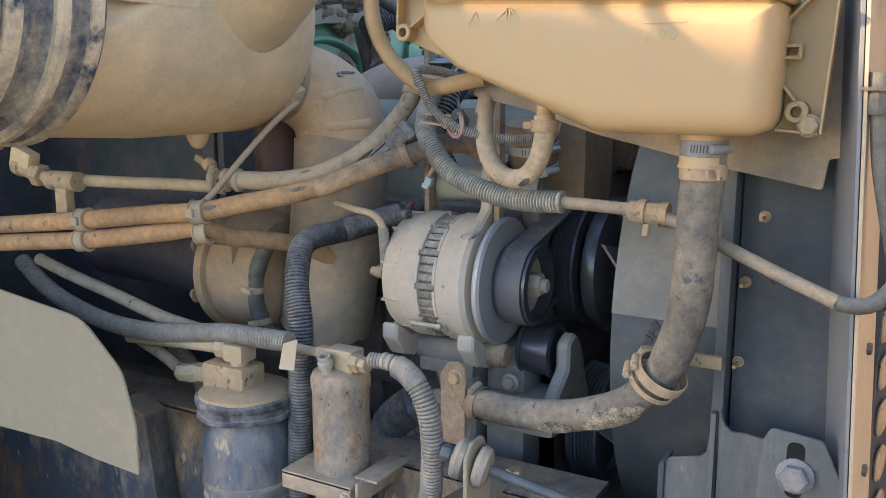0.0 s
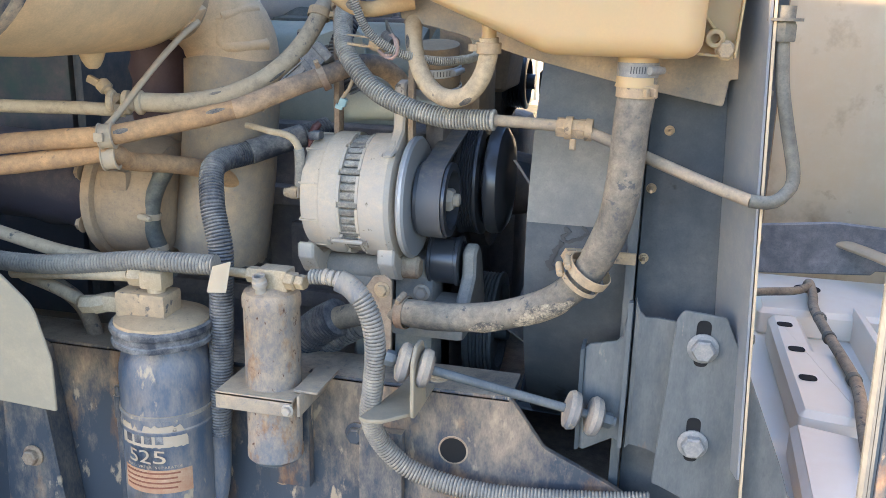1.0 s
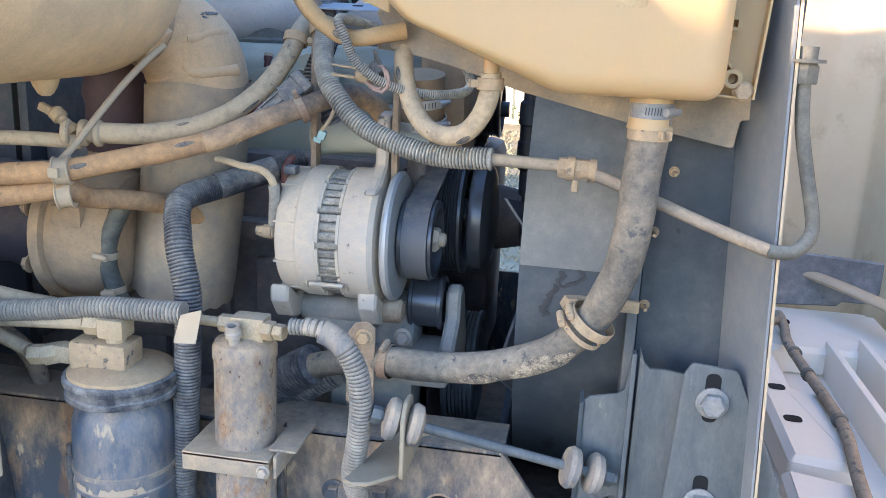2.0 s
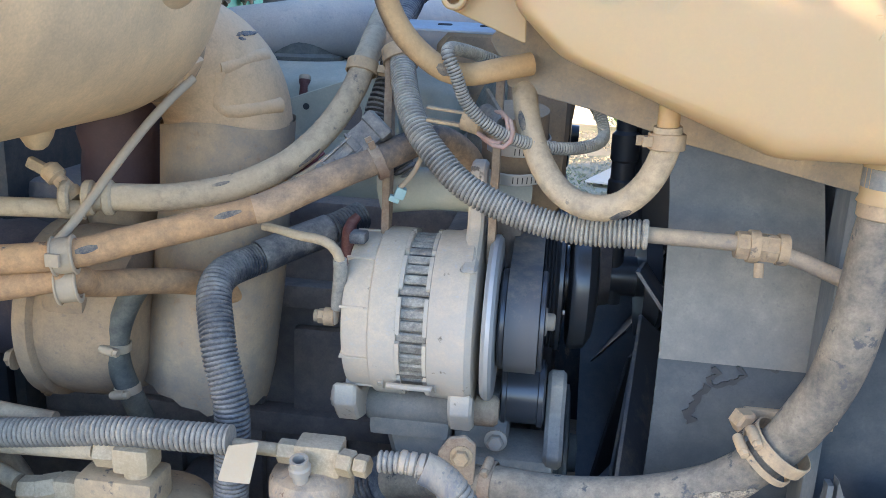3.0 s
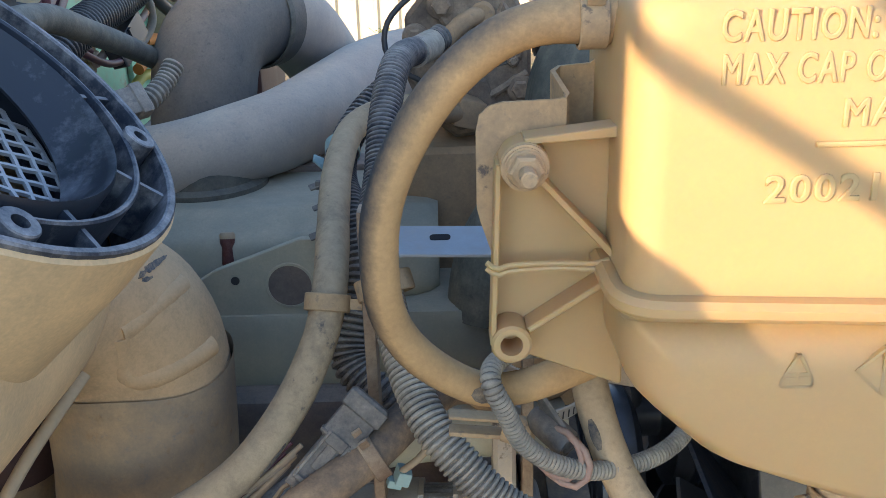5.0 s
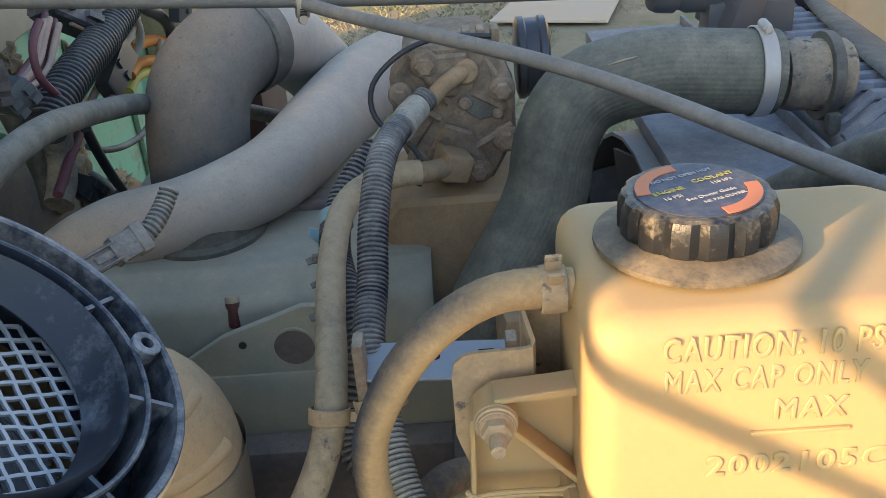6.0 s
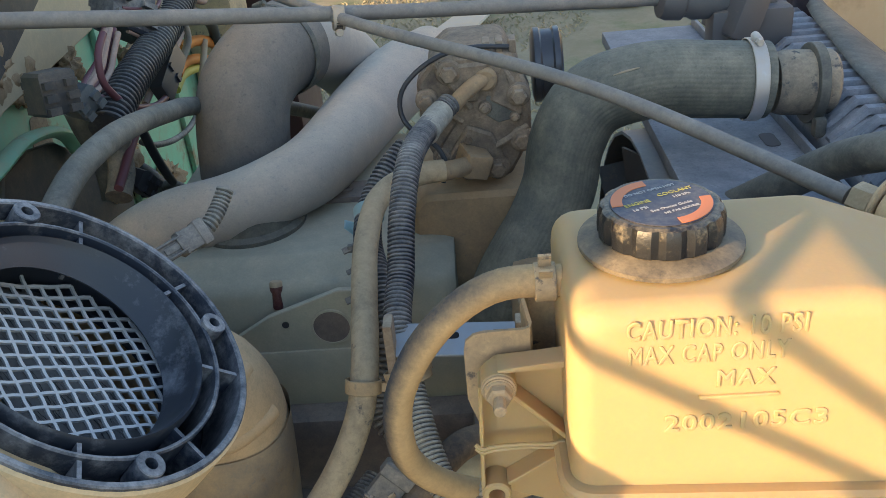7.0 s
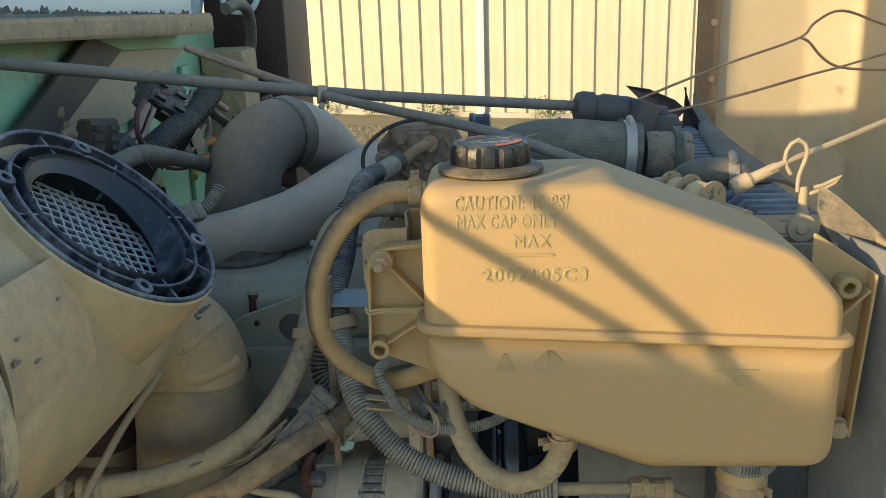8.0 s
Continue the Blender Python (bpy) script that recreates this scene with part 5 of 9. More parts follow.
def build_pulleys():
    def grooved(name, at, r, w, grooves, label, paint=None):
        p = root(name, at, label, "pulley")
        prof = [(r * 0.35, 0), (r * 0.9, 0), (r * 1.02, 0.002), (r * 1.02, 0.006)]
        for k in range(grooves):
            s = 0.008 + (w - 0.016) * k / grooves
            prof += [(r, s), (r - 0.003, s + (w - 0.016) / grooves * 0.5)]
        prof += [(r, w - 0.008), (r * 1.02, w - 0.006), (r * 1.02, w - 0.002), (r * 0.9, w), (r * 0.82, w), (r * 0.80, w - 0.012), (r * 0.3, w - 0.012), (r * 0.28, w + 0.012), (r * 0.1, w + 0.012)]
        bm = bm_new()
        lathe(bm, prof, at, (1, 0, 0), 48)
        part("wheel", bm, paint or M_PULLEY, p)
        return p
    big = grooved("compressor_pulley", (-0.430, 1.145, 1.095), 0.082, 0.038, 6, "black grooved accessory drive pulley beside the fan")
    bm = bm_new()
    lathe(bm, [(0.038, 0), (0.038, 0.012), (0.030, 0.014), (0.030, 0.03)], (-0.392, 1.145, 1.095), (1, 0, 0), 28)
    part("hub", bm, M_PULLEY, big)
    grooved("upper_pulley", (-0.437, 1.52, 1.213), 0.050, 0.045, 6, "small black grooved pulley under the tank")
    crank = grooved("crank_pulley", (-0.42, 1.20, 0.845), 0.085, 0.05, 6, "large grey-green crankshaft pulley low at the front", M_STEEL)
    bm = bm_new()
    lathe(bm, [(0.03, 0), (0.03, 0.06)], (-0.455, 1.20, 0.845), (1, 0, 0), 20)
    part("shaft", bm, M_ENGINE, crank)
    bm = bm_new()
    box(bm, (-0.47, 1.12, 1.17), (-0.40, 1.24, 1.33), 0.02)
    lathe(bm, [(0.03, 0), (0.034, 0.01), (0.034, 0.06)], (-0.455, 1.07, 1.235), (0, -0.2, 1), 20)
    thing("thermostat_housing", bm, M_TURBO, "dusty brown cast thermostat housing", "housing")
    # flat belt round alternator and the drive pulleys
    bm = bm_new()
    wheels = ((Vector((0.997, 1.092)), 0.0490), (Vector((1.52, 1.213)), 0.0505))
    loop = []
    for deg in range(0, 360, 4):
        d = Vector((math.cos(radians(deg)), math.sin(radians(deg))))
        c, r = max(wheels, key=lambda w: w[0].dot(d) + w[1])
        loop.append(c + d * r)
    n = len(loop)
    rings = []
    for i in range(n):
        p = loop[i]
        d = (loop[(i + 1) % n] - loop[i - 1]).normalized()
        o = Vector((d.y, -d.x))
        rings.append([Vector((-0.448, p.x, p.y)), Vector((-0.416, p.x, p.y)), Vector((-0.416, p.x + o.x * 0.004, p.y + o.y * 0.004)), Vector((-0.448, p.x + o.x * 0.004, p.y + o.y * 0.004))])
    loft(bm, rings + rings[:1], caps=False)
    bmesh.ops.remove_doubles(bm, verts=bm.verts, dist=1e-6)
    thing("drive_belt", bm, M_BELT, "flat black ribbed drive belt over the alternator pulley", "belt")


build_pulleys()


def build_alternator():
    O = Vector((0, 0.997, 1.092))
    alt = root("alternator", (-0.53, 0.997, 1.0), "dusty cast aluminium alternator with black pulley", "alternator")

    def turned(prof):
        bm = bm_new()
        lathe(bm, [(r, x + 0.70) for r, x in prof], (-0.70, O.y, O.z), (1, 0, 0), 48)
        return bm
    rear = part("rear_housing", turned([(0.03, -0.603), (0.068, -0.6025), (0.0770, -0.600), (0.0795, -0.596), (0.0805, -0.5745), (0.0835, -0.573), (0.0845, -0.570), (0.0845, -0.5485), (0.0835, -0.547), (0.07, -0.5465)]), M_ALU, alt, "dusty ribbed rear alternator housing")
    part("stator", turned([(0.06, -0.549), (0.0750, -0.548), (0.0750, -0.514), (0.06, -0.513)]), M_LAMINATE, alt, "dark steel stator laminations")
    front = part("front_housing", turned([(0.06, -0.518), (0.0835, -0.5175), (0.0845, -0.516), (0.0850, -0.500), (0.0865, -0.497), (0.0865, -0.482), (0.082, -0.476), (0.05, -0.472)]), M_ALU, alt, "dusty front alternator housing")
    part("cooling_disc", turned([(0.02, -0.470), (0.080, -0.468), (0.0835, -0.464), (0.0835, -0.460), (0.080, -0.457), (0.02, -0.456)]), M_FRESHALU, alt, "bare grey cooling fan disc")
    pulley = part("pulley", turned([(0.02, -0.456), (0.048, -0.455), (0.0505, -0.453), (0.0505, -0.449), (0.0485, -0.448), (0.0485, -0.416), (0.0505, -0.415), (0.0505, -0.411), (0.048, -0.410), (0.041, -0.410), (0.039, -0.428), (0.018, -0.428)]), M_PULLEY, alt, "glossy black belt pulley")
    bm = bm_new()
    lathe(bm, [(0.0385, 0), (0.0385, 0.002)], (-0.4285, O.y, O.z), (1, 0, 0), 32)
    part("web", bm, M_PULLEYFACE, pulley, "dusty pulley web")
    bm = bm_new()
    hexagon(bm, (-0.428, O.y, O.z), (1, 0, 0), 0.0165, 0.020)
    lathe(bm, [(0.009, 0), (0.009, 0.010), (0.007, 0.012)], (-0.412, O.y, O.z), (1, 0, 0), 14)
    part("nut", bm, M_ZINCDUST, pulley)
    # fingers of the housings over the stator, and cast ribs
    for k in range(12):
        a = 2 * math.pi * (k + 0.5) / 12
        d = Vector((0, math.cos(a), math.sin(a)))
        t = Vector((0, -math.sin(a), math.cos(a)))
        for x0, x1, par in ((-0.5472, -0.5435, rear), (-0.5215, -0.5178, front)):
            bm = bm_new()
            w = 0.0175
            rings = []
            for s in (-1, -0.5, 0, 0.5, 1):
                q = O + d * math.sqrt(0.0842 ** 2 - (w * s) ** 2) + t * w * s
                p = O + d * 0.074 + t * w * s
                rings.append([p + Vector((x0, 0, 0)), q + Vector((x0, 0, 0)), q + Vector((x1, 0, 0)), p + Vector((x1, 0, 0))])
            loft(bm, rings)
            part("finger", bm, M_ALU, par)
    for k in range(44):
        a = 2 * math.pi * k / 44
        d = Vector((0, math.cos(a), math.sin(a)))
        t = Vector((0, -math.sin(a), math.cos(a)))
        bm = bm_new()
        loft(bm, [[O + d * r + t * e + Vector((x, 0, 0)) for r, e in ((0.072, -0.0048), (0.0785, -0.0046), (0.0800, -0.0030), (0.0800, 0.0030), (0.0785, 0.0046), (0.072, 0.0048))] for x in (-0.5465, -0.5185)])
        part("tooth", bm, M_LAMINATE, alt)
    for a in range(10):
        ang = radians(18 + 36 * a)
        d = Vector((0, math.cos(ang), math.sin(ang)))
        t = Vector((0, -math.sin(ang), math.cos(ang)))
        bm = bm_new()
        q = [O + d * r + t * e for r, e in ((0.06, -0.0011), (0.0818, -0.0011), (0.0818, 0.0011), (0.06, 0.0011))]
        loft(bm, [[p + Vector((x, 0, 0)) for p in q] for x in (-0.6015, -0.5735)])
        part("rib", bm, M_ALU, rear)
    for y, z, x in ((0.930, 1.040, -0.566), (0.930, 1.040, -0.515)):
        bolt("through_bolt", (x + 0.006, y + 0.004, z), (-1, 0, 0), 0.0055, "", parent=alt, stud=0.0)
    bm = bm_new()
    sweep(bm, [(-0.555, 0.920, 1.042), (-0.512, 0.920, 1.042)], 0.0032, n=8)
    part("tie_rod", bm, M_ZINCDUST, alt, "dusty through-bolt shank")
    bm = bm_new()
    lathe(bm, [(0.009, 0), (0.009, 0.010), (0.006, 0.011), (0.006, 0.02)], (-0.612, 0.945, 1.097), (-1, 0, 0), 16)
    hexagon(bm, (-0.622, 0.945, 1.097), (-1, 0, 0), 0.0075, 0.007)
    part("terminal", bm, M_TANSTEEL, alt, "output stud with its nut")
    bm = bm_new()
    box(bm, (-0.602, 0.955, 1.168), (-0.586, 0.975, 1.179), 0.003)
    part("plug", bm, M_LOOMDARK, alt)
    # upper lug and lower feet
    bm = bm_new()
    plate(bm, fillet([(0.925, 1.155), (0.955, 1.165), (0.985, 1.185), (0.99, 1.245), (1.02, 1.25), (1.03, 1.18), (1.0, 1.15)], 0.01), lambda u, v, w: Vector((-0.492 + w, u, v)), 0.016, 0.003)
    part("upper_lug", bm, M_ALU, alt)
    for x0, x1, rust in ((-0.612, -0.588, False), (-0.498, -0.474, True)):
        bm = bm_new()
        plate(bm, fillet([(0.935, 1.035), (0.975, 1.01), (1.02, 1.012), (1.015, 0.985), (0.985, 0.975), (0.955, 0.985), (0.935, 1.01)], 0.008), lambda u, v, w, x0=x0: Vector((x0 + w, u, v)), x1 - x0, 0.003)
        part("foot", bm, M_ALU, alt)
        if rust:
            bm = bm_new()
            lathe(bm, [(0.016, 0), (0.016, 0.02), (0.012, 0.024)], (x1, 0.985, 0.995), (1, 0, 0), 18)
            part("bushing", bm, M_RUSTSTEEL, alt, "rusty brown bolt bushing")
        else:
            bolt("foot_bolt", (x0, 0.985, 0.995), (-1, 0, 0), 0.011, "", parent=alt)
    # bracket it stands on
    br = root("alternator_bracket", (-0.53, 1.05, 0.80), "dusty grey cast alternator bracket", "bracket")
    bm = bm_new()
    lathe(bm, [(0.016, 0), (0.018, 0.004), (0.018, 0.086), (0.016, 0.09)], (-0.588, 1.0, 0.985), (1, 0, 0), 20)
    box(bm, (-0.585, 0.985, 0.955), (-0.500, 1.06, 0.985), 0.006)
    plate(bm, fillet([(-0.575, 0.97), (-0.50, 0.97), (-0.505, 0.90), (-0.515, 0.70), (-0.555, 0.70), (-0.555, 0.90)], 0.01), lambda u, v, w: Vector((u, 1.0 + w, v)), 0.07, 0.006)
    box(bm, (-0.50, 1.02, 0.70), (-0.44, 1.14, 1.0), 0.012)
    part("casting", bm, M_CASTGREY, br)
    bm = bm_new()
    box(bm, (-0.535, 1.02, 0.985), (-0.485, 1.13, 1.01), 0.006)
    part("arm", bm, M_CASTGREY, br)
    # tensioner
    ten = root("belt_tensioner", (-0.43, 1.045, 0.90), "black belt tensioner pulley on a grey cast arm", "belt tensioner")
    bm = bm_new()
    lathe(bm, [(0.008, 0), (0.034, 0.001), (0.0365, 0.003), (0.0365, 0.007), (0.034, 0.008), (0.034, 0.04), (0.0365, 0.041), (0.0365, 0.046), (0.030, 0.048), (0.028, 0.044), (0.008, 0.044)], (-0.452, 1.045, 0.993), (1, 0, 0), 36)
    part("wheel", bm, M_PULLEY, ten)
    bm = bm_new()
    plate(bm, fillet([(1.005, 0.925), (1.09, 0.88), (1.11, 0.92), (1.075, 1.0), (1.055, 1.02), (1.03, 1.01), (1.03, 0.975), (0.99, 0.945)], 0.012), lambda u, v, w: Vector((-0.402 + w, u, v)), 0.02, 0.004)
    box(bm, (-0.50, 1.0, 0.885), (-0.39, 1.08, 0.935), 0.010)
    part("arm", bm, M_CASTGREY, ten)
    bolt("pivot_bolt", (-0.452, 1.0, 0.955), (0, -1, 0), 0.009, "", parent=ten)


build_alternator()


# ---- turbo, boots and intake ----
def build_turbo():
    tb = root("turbocharger", (-0.87, 1.0, 0.95), "tan dusted turbocharger compressor housing", "turbocharger")
    bm = bm_new()
    lathe(bm, [(0.03, 0), (0.075, 0.0), (0.088, 0.012), (0.092, 0.03), (0.090, 0.07), (0.080, 0.095), (0.055, 0.10)], (-0.925, 1.005, 1.062), (1, 0.0, 0), 40)
    lathe(bm, [(0.088, 0), (0.096, 0.004), (0.096, 0.018), (0.088, 0.022)], (-0.932, 1.005, 1.062), (1, 0, 0), 40)
    box(bm, (-0.90, 0.915, 1.085), (-0.855, 0.95, 1.115), 0.008)
    part("housing", bm, M_TURBO, tb)
    for a in (200, 150, 250, 300):
        d = Vector((0, math.cos(radians(a)), math.sin(radians(a)))) * 0.088
        bolt("housing_bolt", Vector((-0.934, 1.005, 1.062)) + d, (-1, 0, 0), 0.009, "", parent=tb, material=M_TURBO)
    bm = bm_new()
    lathe(bm, [(0.070, 0), (0.074, 0.01), (0.070, 0.02), (0.076, 0.05), (0.070, 0.08), (0.074, 0.11), (0.068, 0.14), (0.07, 0.30)], (-0.93, 1.01, 1.075), (-1, 0.05, 0.02), 36)
    thing("turbo_boot", bm, M_BOOT, "dark purplish black rubber turbo boot", "boot")
    bm = bm_new()
    sweep(bm, [(-0.800, 0.935, 1.125), (-0.818, 0.935, 1.097), (-0.831, 0.935, 1.063), (-0.833, 0.938, 1.028), (-0.825, 0.945, 0.992), (-0.821, 0.960, 0.958)], 0.012)
    t = thing("turbo_hose", bm, M_RUBBER, "short grey dusted rubber hose on the turbo", "hose", smooth=50)
    worm_clamp((-0.832, 0.935, 1.05), (0.1, 0, 1), 0.0125, (-0.2, -1, 0), "small tan hose clamp on the turbo hose", M_CREAM, 0.009)
    worm_clamp((-0.828, 0.943, 1.0), (-0.2, 0, 1), 0.0125, (-0.2, -1, 0), "small tan hose clamp on the turbo hose", M_CREAM, 0.009)
    bm = bm_new()
    lathe(bm, [(0.044, 0.0), (0.040, 0.03), (0.039, 0.12), (0.041, 0.135), (0.041, 0.15), (0.037, 0.152)], (-0.888, 1.062, 1.09), (0.02, 0.06, 1), 32)
    part("outlet_neck", bm, M_TURBO, tb, "upright tan dusted outlet neck")
    # oil line and red hump hose behind
    bm = bm_new()
    lathe(bm, [(0.045, -0.070), (0.0465, -0.064), (0.0465, -0.030), (0.044, -0.010), (0.049, 0.010), (0.044, 0.028), (0.049, 0.048), (0.044, 0.066), (0.044, 0.13)], (-0.885, 1.072, 1.235), (0, 0, 1), 30)
    thing("hump_hose", bm, dusty("faded_red_silicone", (0.055, 0.025, 0.027), dust=(0.11, 0.072, 0.065), amount=0.25, up=0.1, rough=0.6), "faded red silicone hump hose behind the turbo", "hose")


build_turbo()


M_GHOST = dusty("pale_label_ghost", (0.36, 0.29, 0.20), dust=(0.66, 0.46, 0.26), amount=0.85, up=0.1, rough=0.55, patch=9, contrast=2.4, bump=0.08, chip=0.3)


def build_air_cleaner():
    A = Vector((-0.86, 0.7, 1.447))
    axis = Vector((0.0, 1.0, 0.0))
    R = 0.146
    can = root("air_cleaner", (-0.86, 0.75, 1.25), "large tan dusted air cleaner canister with open mesh inlet", "air cleaner")
    bm = bm_new()

    def shell_ring(r, y):
        ring = []
        for k in range(128):
            a = 2 * math.pi * k / 128
            swell = 0.018 * max(0.0, math.cos(a - radians(-42))) ** 2.5 * min(1.0, max(0.0, (y - 0.62) / 0.12))
            swell += 0.017 * max(0.0, math.cos(a - radians(-98))) ** 2
            rr = r + swell * min(1.0, r / R)
            ring.append(Vector((A.x + rr * math.cos(a), y, A.z + rr * math.sin(a))))
        return ring
    prof = [(R - 0.02, 0.595), (R, 0.60)] + [(R, 0.602 + 0.0097 * k) for k in range(33)]
    for k in range(1, 9):
        t = k / 8 * math.pi / 2
        prof.append((R - 0.06 * (1 - math.cos(t)), 0.915 + 0.05 * math.sin(t)))
    prof.append((0.05, 0.968))
    loft(bm, [shell_ring(r, y) for r, y in prof])
    N = Vector((0.676, 0.0, 0.737)).normalized()
    C = Vector((-0.728, 0.831, 1.515))
    for w in bm.verts:
        # the body stays below the flange of the inlet
        d = w.co - C
        h = d.dot(N)
        r = (d - N * h).length
        top = -0.010 - 0.6 * max(0.0, r - 0.106)
        if r < 0.24 and h > top:
            w.co -= N * (h - top)
    inside = []
    for f in bm.faces:
        d = f.calc_center_median() - C
        r = (d - N * d.dot(N)).length
        if d.dot(N) > -0.14 and r < 0.086:
            inside.append(f)
    bmesh.ops.delete(bm, geom=inside, context="FACES")
    part("body", bm, M_CANISTER, can)
    bm = bm_new()
    L = A + Vector((0, 0, -0.010))
    lathe(bm, [(0.02, -0.255), (0.113, -0.25), (0.129, -0.24), (0.132, -0.21), (0.144, -0.20), (0.147, -0.175), (0.141, -0.17), (0.141, -0.155), (0.154, -0.15), (0.157, -0.135), (0.150, -0.13), (0.150, -0.12), (0.158, -0.116), (0.159, -0.10), (0.153, -0.094), (0.13, -0.094)], L, axis, 64)
    lid = part("lid", bm, M_LIDDARK, can, "worn blue-black ribbed end lid")
    for r0, r1, y0, y1 in ((0.1330, 0.1455, -0.209, -0.200), (0.1475, 0.1482, -0.198, -0.179), (0.1550, 0.1582, -0.1515, -0.1365), (0.1590, 0.1602, -0.1165, -0.1005)):
        bm = bm_new()
        lathe(bm, [(r0 - 0.004, y0), (r0 + 0.0008, y0), (r1 + 0.0008, y0 + 0.004), (r1 + 0.0008, y1 - 0.002), (r1 - 0.004, y1)], L, axis, 64)
        part("rib", bm, M_LID, lid, "tan dusted raised rib")
    # ghost of a label on the body
    bm = bm_new()
    rows = []
    for k in range(11):
        y = 0.622 + 0.0105 * k
        line = shell_ring(R + 0.0007, y)
        arc = [line[j % 128] for j in range(-3, 10)]
        rows.append(arc + [p.lerp(Vector((A.x, y, A.z)), 0.02) for p in reversed(arc)])
    loft(bm, rows)
    part("label_ghost", bm, M_GHOST, can, "pale rectangle where a label has peeled off")
    for j, y, w, h in ((2, 0.628, 0.010, 0.5), (4, 0.640, 0.006, 0.4), (1, 0.652, 0.008, 0.3), (7, 0.634, 0.004, 0.9), (8, 0.640, 0.005, 0.4), (5, 0.700, 0.007, 0.3)):
        line = shell_ring(R + 0.0012, y)
        p, q = line[j], line[j + 1]
        s = (q - p).normalized()
        n2 = s.cross(Vector((0, 1, 0))).normalized()
        bm = bm_new()
        tri = [p, p + Vector((0, w, 0)) + s * 0.001, p + s * w * h + Vector((0, w * 0.4, 0)), p + s * w * h * 0.8]
        loft(bm, [tri, [v2 + (p - Vector((A.x, y, A.z))).normalized() * 0.0015 for v2 in tri]])
        part("torn_scrap", bm, M_RUSTSTEEL, can, "brown torn scrap of the old label")
    # inlet duct and its ring
    bm = bm_new()
    lathe(bm, [(0.1073, 0.002), (0.1097, 0.0), (0.1095, -0.03), (0.103, -0.10), (0.094, -0.20)], C, N, 96, caps=False)
    part("inlet_duct", bm, M_CANISTER, can)
    u = Vector((0, 1, 0))
    v = N.cross(u)
    rim = bm_new()
    for r0, r1, h0, h1 in ((0.1035, 0.1080, -0.045, 0.0045), (0.0865, 0.0896, -0.05, 0.003)):
        prof = [(r0, h0), (r1, h0), (r1, h1 - 0.001), (r1 - 0.001, h1), (r0 + 0.001, h1), (r0, h1 - 0.001), (r0, h0)]
        lathe(rim, prof, C, N, 64, caps=False)
    inlet = part("inlet_ring", rim, M_RIM, can, "black plastic double inlet ring")
    bm = bm_new()
    def funnel(s, a):
        """From the rim (s = 0) down to the edge of the mesh (s = 1), which lies aslant and off the middle."""
        r = 0.0745 + (0.0648 - 0.0745) * s ** 1.2
        p = u * (math.cos(a) * r - 0.004 * s) + v * (math.sin(a) * r - 0.001 * s)
        return C + p - N * (0.0155 * s - 0.14 * s * p.dot(v))
    rows = [[funnel(s, 2 * math.pi * k / 64) for k in range(64)] for s in (1.0, 0.8, 0.6, 0.4, 0.2, 0.05, 0.0)]
    rows.insert(0, [p - N * 0.002 + (p - C) * 0.03 for p in rows[0]])
    rows.append([C + (p - C) * 1.03 + N * 0.003 for p in rows[-1]])
    rows.append([C + (p - C) * 1.055 + N * 0.0 for p in rows[-2]])
    rows.append([p - N * 0.05 for p in rows[-1]])
    loft(bm, rows, caps=False)
    part("throat", bm, M_RING, inlet, "black plastic inlet throat")
    bm = bm_new()
    ring_band(bm, C - N * 0.050, N, 0.076, 0.106, 0.004, 64)
    part("floor_plate", bm, M_RING, inlet)
    for k in range(8):
        a = radians(22.5 + 45 * k)
        d, t = u * math.cos(a) + v * math.sin(a), -u * math.sin(a) + v * math.cos(a)
        bm = bm_new()
        q = [C + d * r + t * s for r, s in ((0.0765, -0.0013), (0.105, -0.0013), (0.105, 0.0013), (0.0765, 0.0013))]
        loft(bm, [[p + N * h for p in q] for h in (-0.03, 0.0)])
        part("spoke", bm, M_RIM, inlet)
    for k in range(4):
        a = radians(45 + 90 * k)
        d = u * math.cos(a) + v * math.sin(a)
        bm = bm_new()
        ring_band(bm, C + d * 0.0955 + N * -0.004, N, 0.0038, 0.0085, 0.020, 20)
        part("screw_boss", bm, M_RIM, inlet)
    # expanded mesh in two layers, strand by strand, dented here and there
    def bend(i, j):
        return N * 0.0035 * noise.noise(Vector((i * 0.21, j * 0.21, 4.0))) + u * 0.0009 * noise.noise(Vector((i * 0.7, j * 0.7, 9.0))) + v * 0.0009 * noise.noise(Vector((i * 0.7, j * 0.7, 14.0)))
    # the layer behind takes a darker steel than the front one
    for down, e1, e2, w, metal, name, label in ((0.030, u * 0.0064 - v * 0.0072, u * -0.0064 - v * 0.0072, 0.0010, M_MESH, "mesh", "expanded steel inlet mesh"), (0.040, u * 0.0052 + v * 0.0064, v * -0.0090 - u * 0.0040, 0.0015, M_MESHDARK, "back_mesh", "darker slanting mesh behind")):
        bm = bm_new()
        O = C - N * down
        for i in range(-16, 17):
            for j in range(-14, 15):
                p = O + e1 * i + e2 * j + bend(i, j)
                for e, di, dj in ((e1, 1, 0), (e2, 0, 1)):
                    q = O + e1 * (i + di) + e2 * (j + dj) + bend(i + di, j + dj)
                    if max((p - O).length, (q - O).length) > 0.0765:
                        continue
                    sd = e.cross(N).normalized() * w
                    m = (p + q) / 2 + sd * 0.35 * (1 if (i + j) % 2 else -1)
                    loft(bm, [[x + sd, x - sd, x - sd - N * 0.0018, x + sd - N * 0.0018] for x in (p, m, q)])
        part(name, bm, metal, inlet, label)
    bm = bm_new()
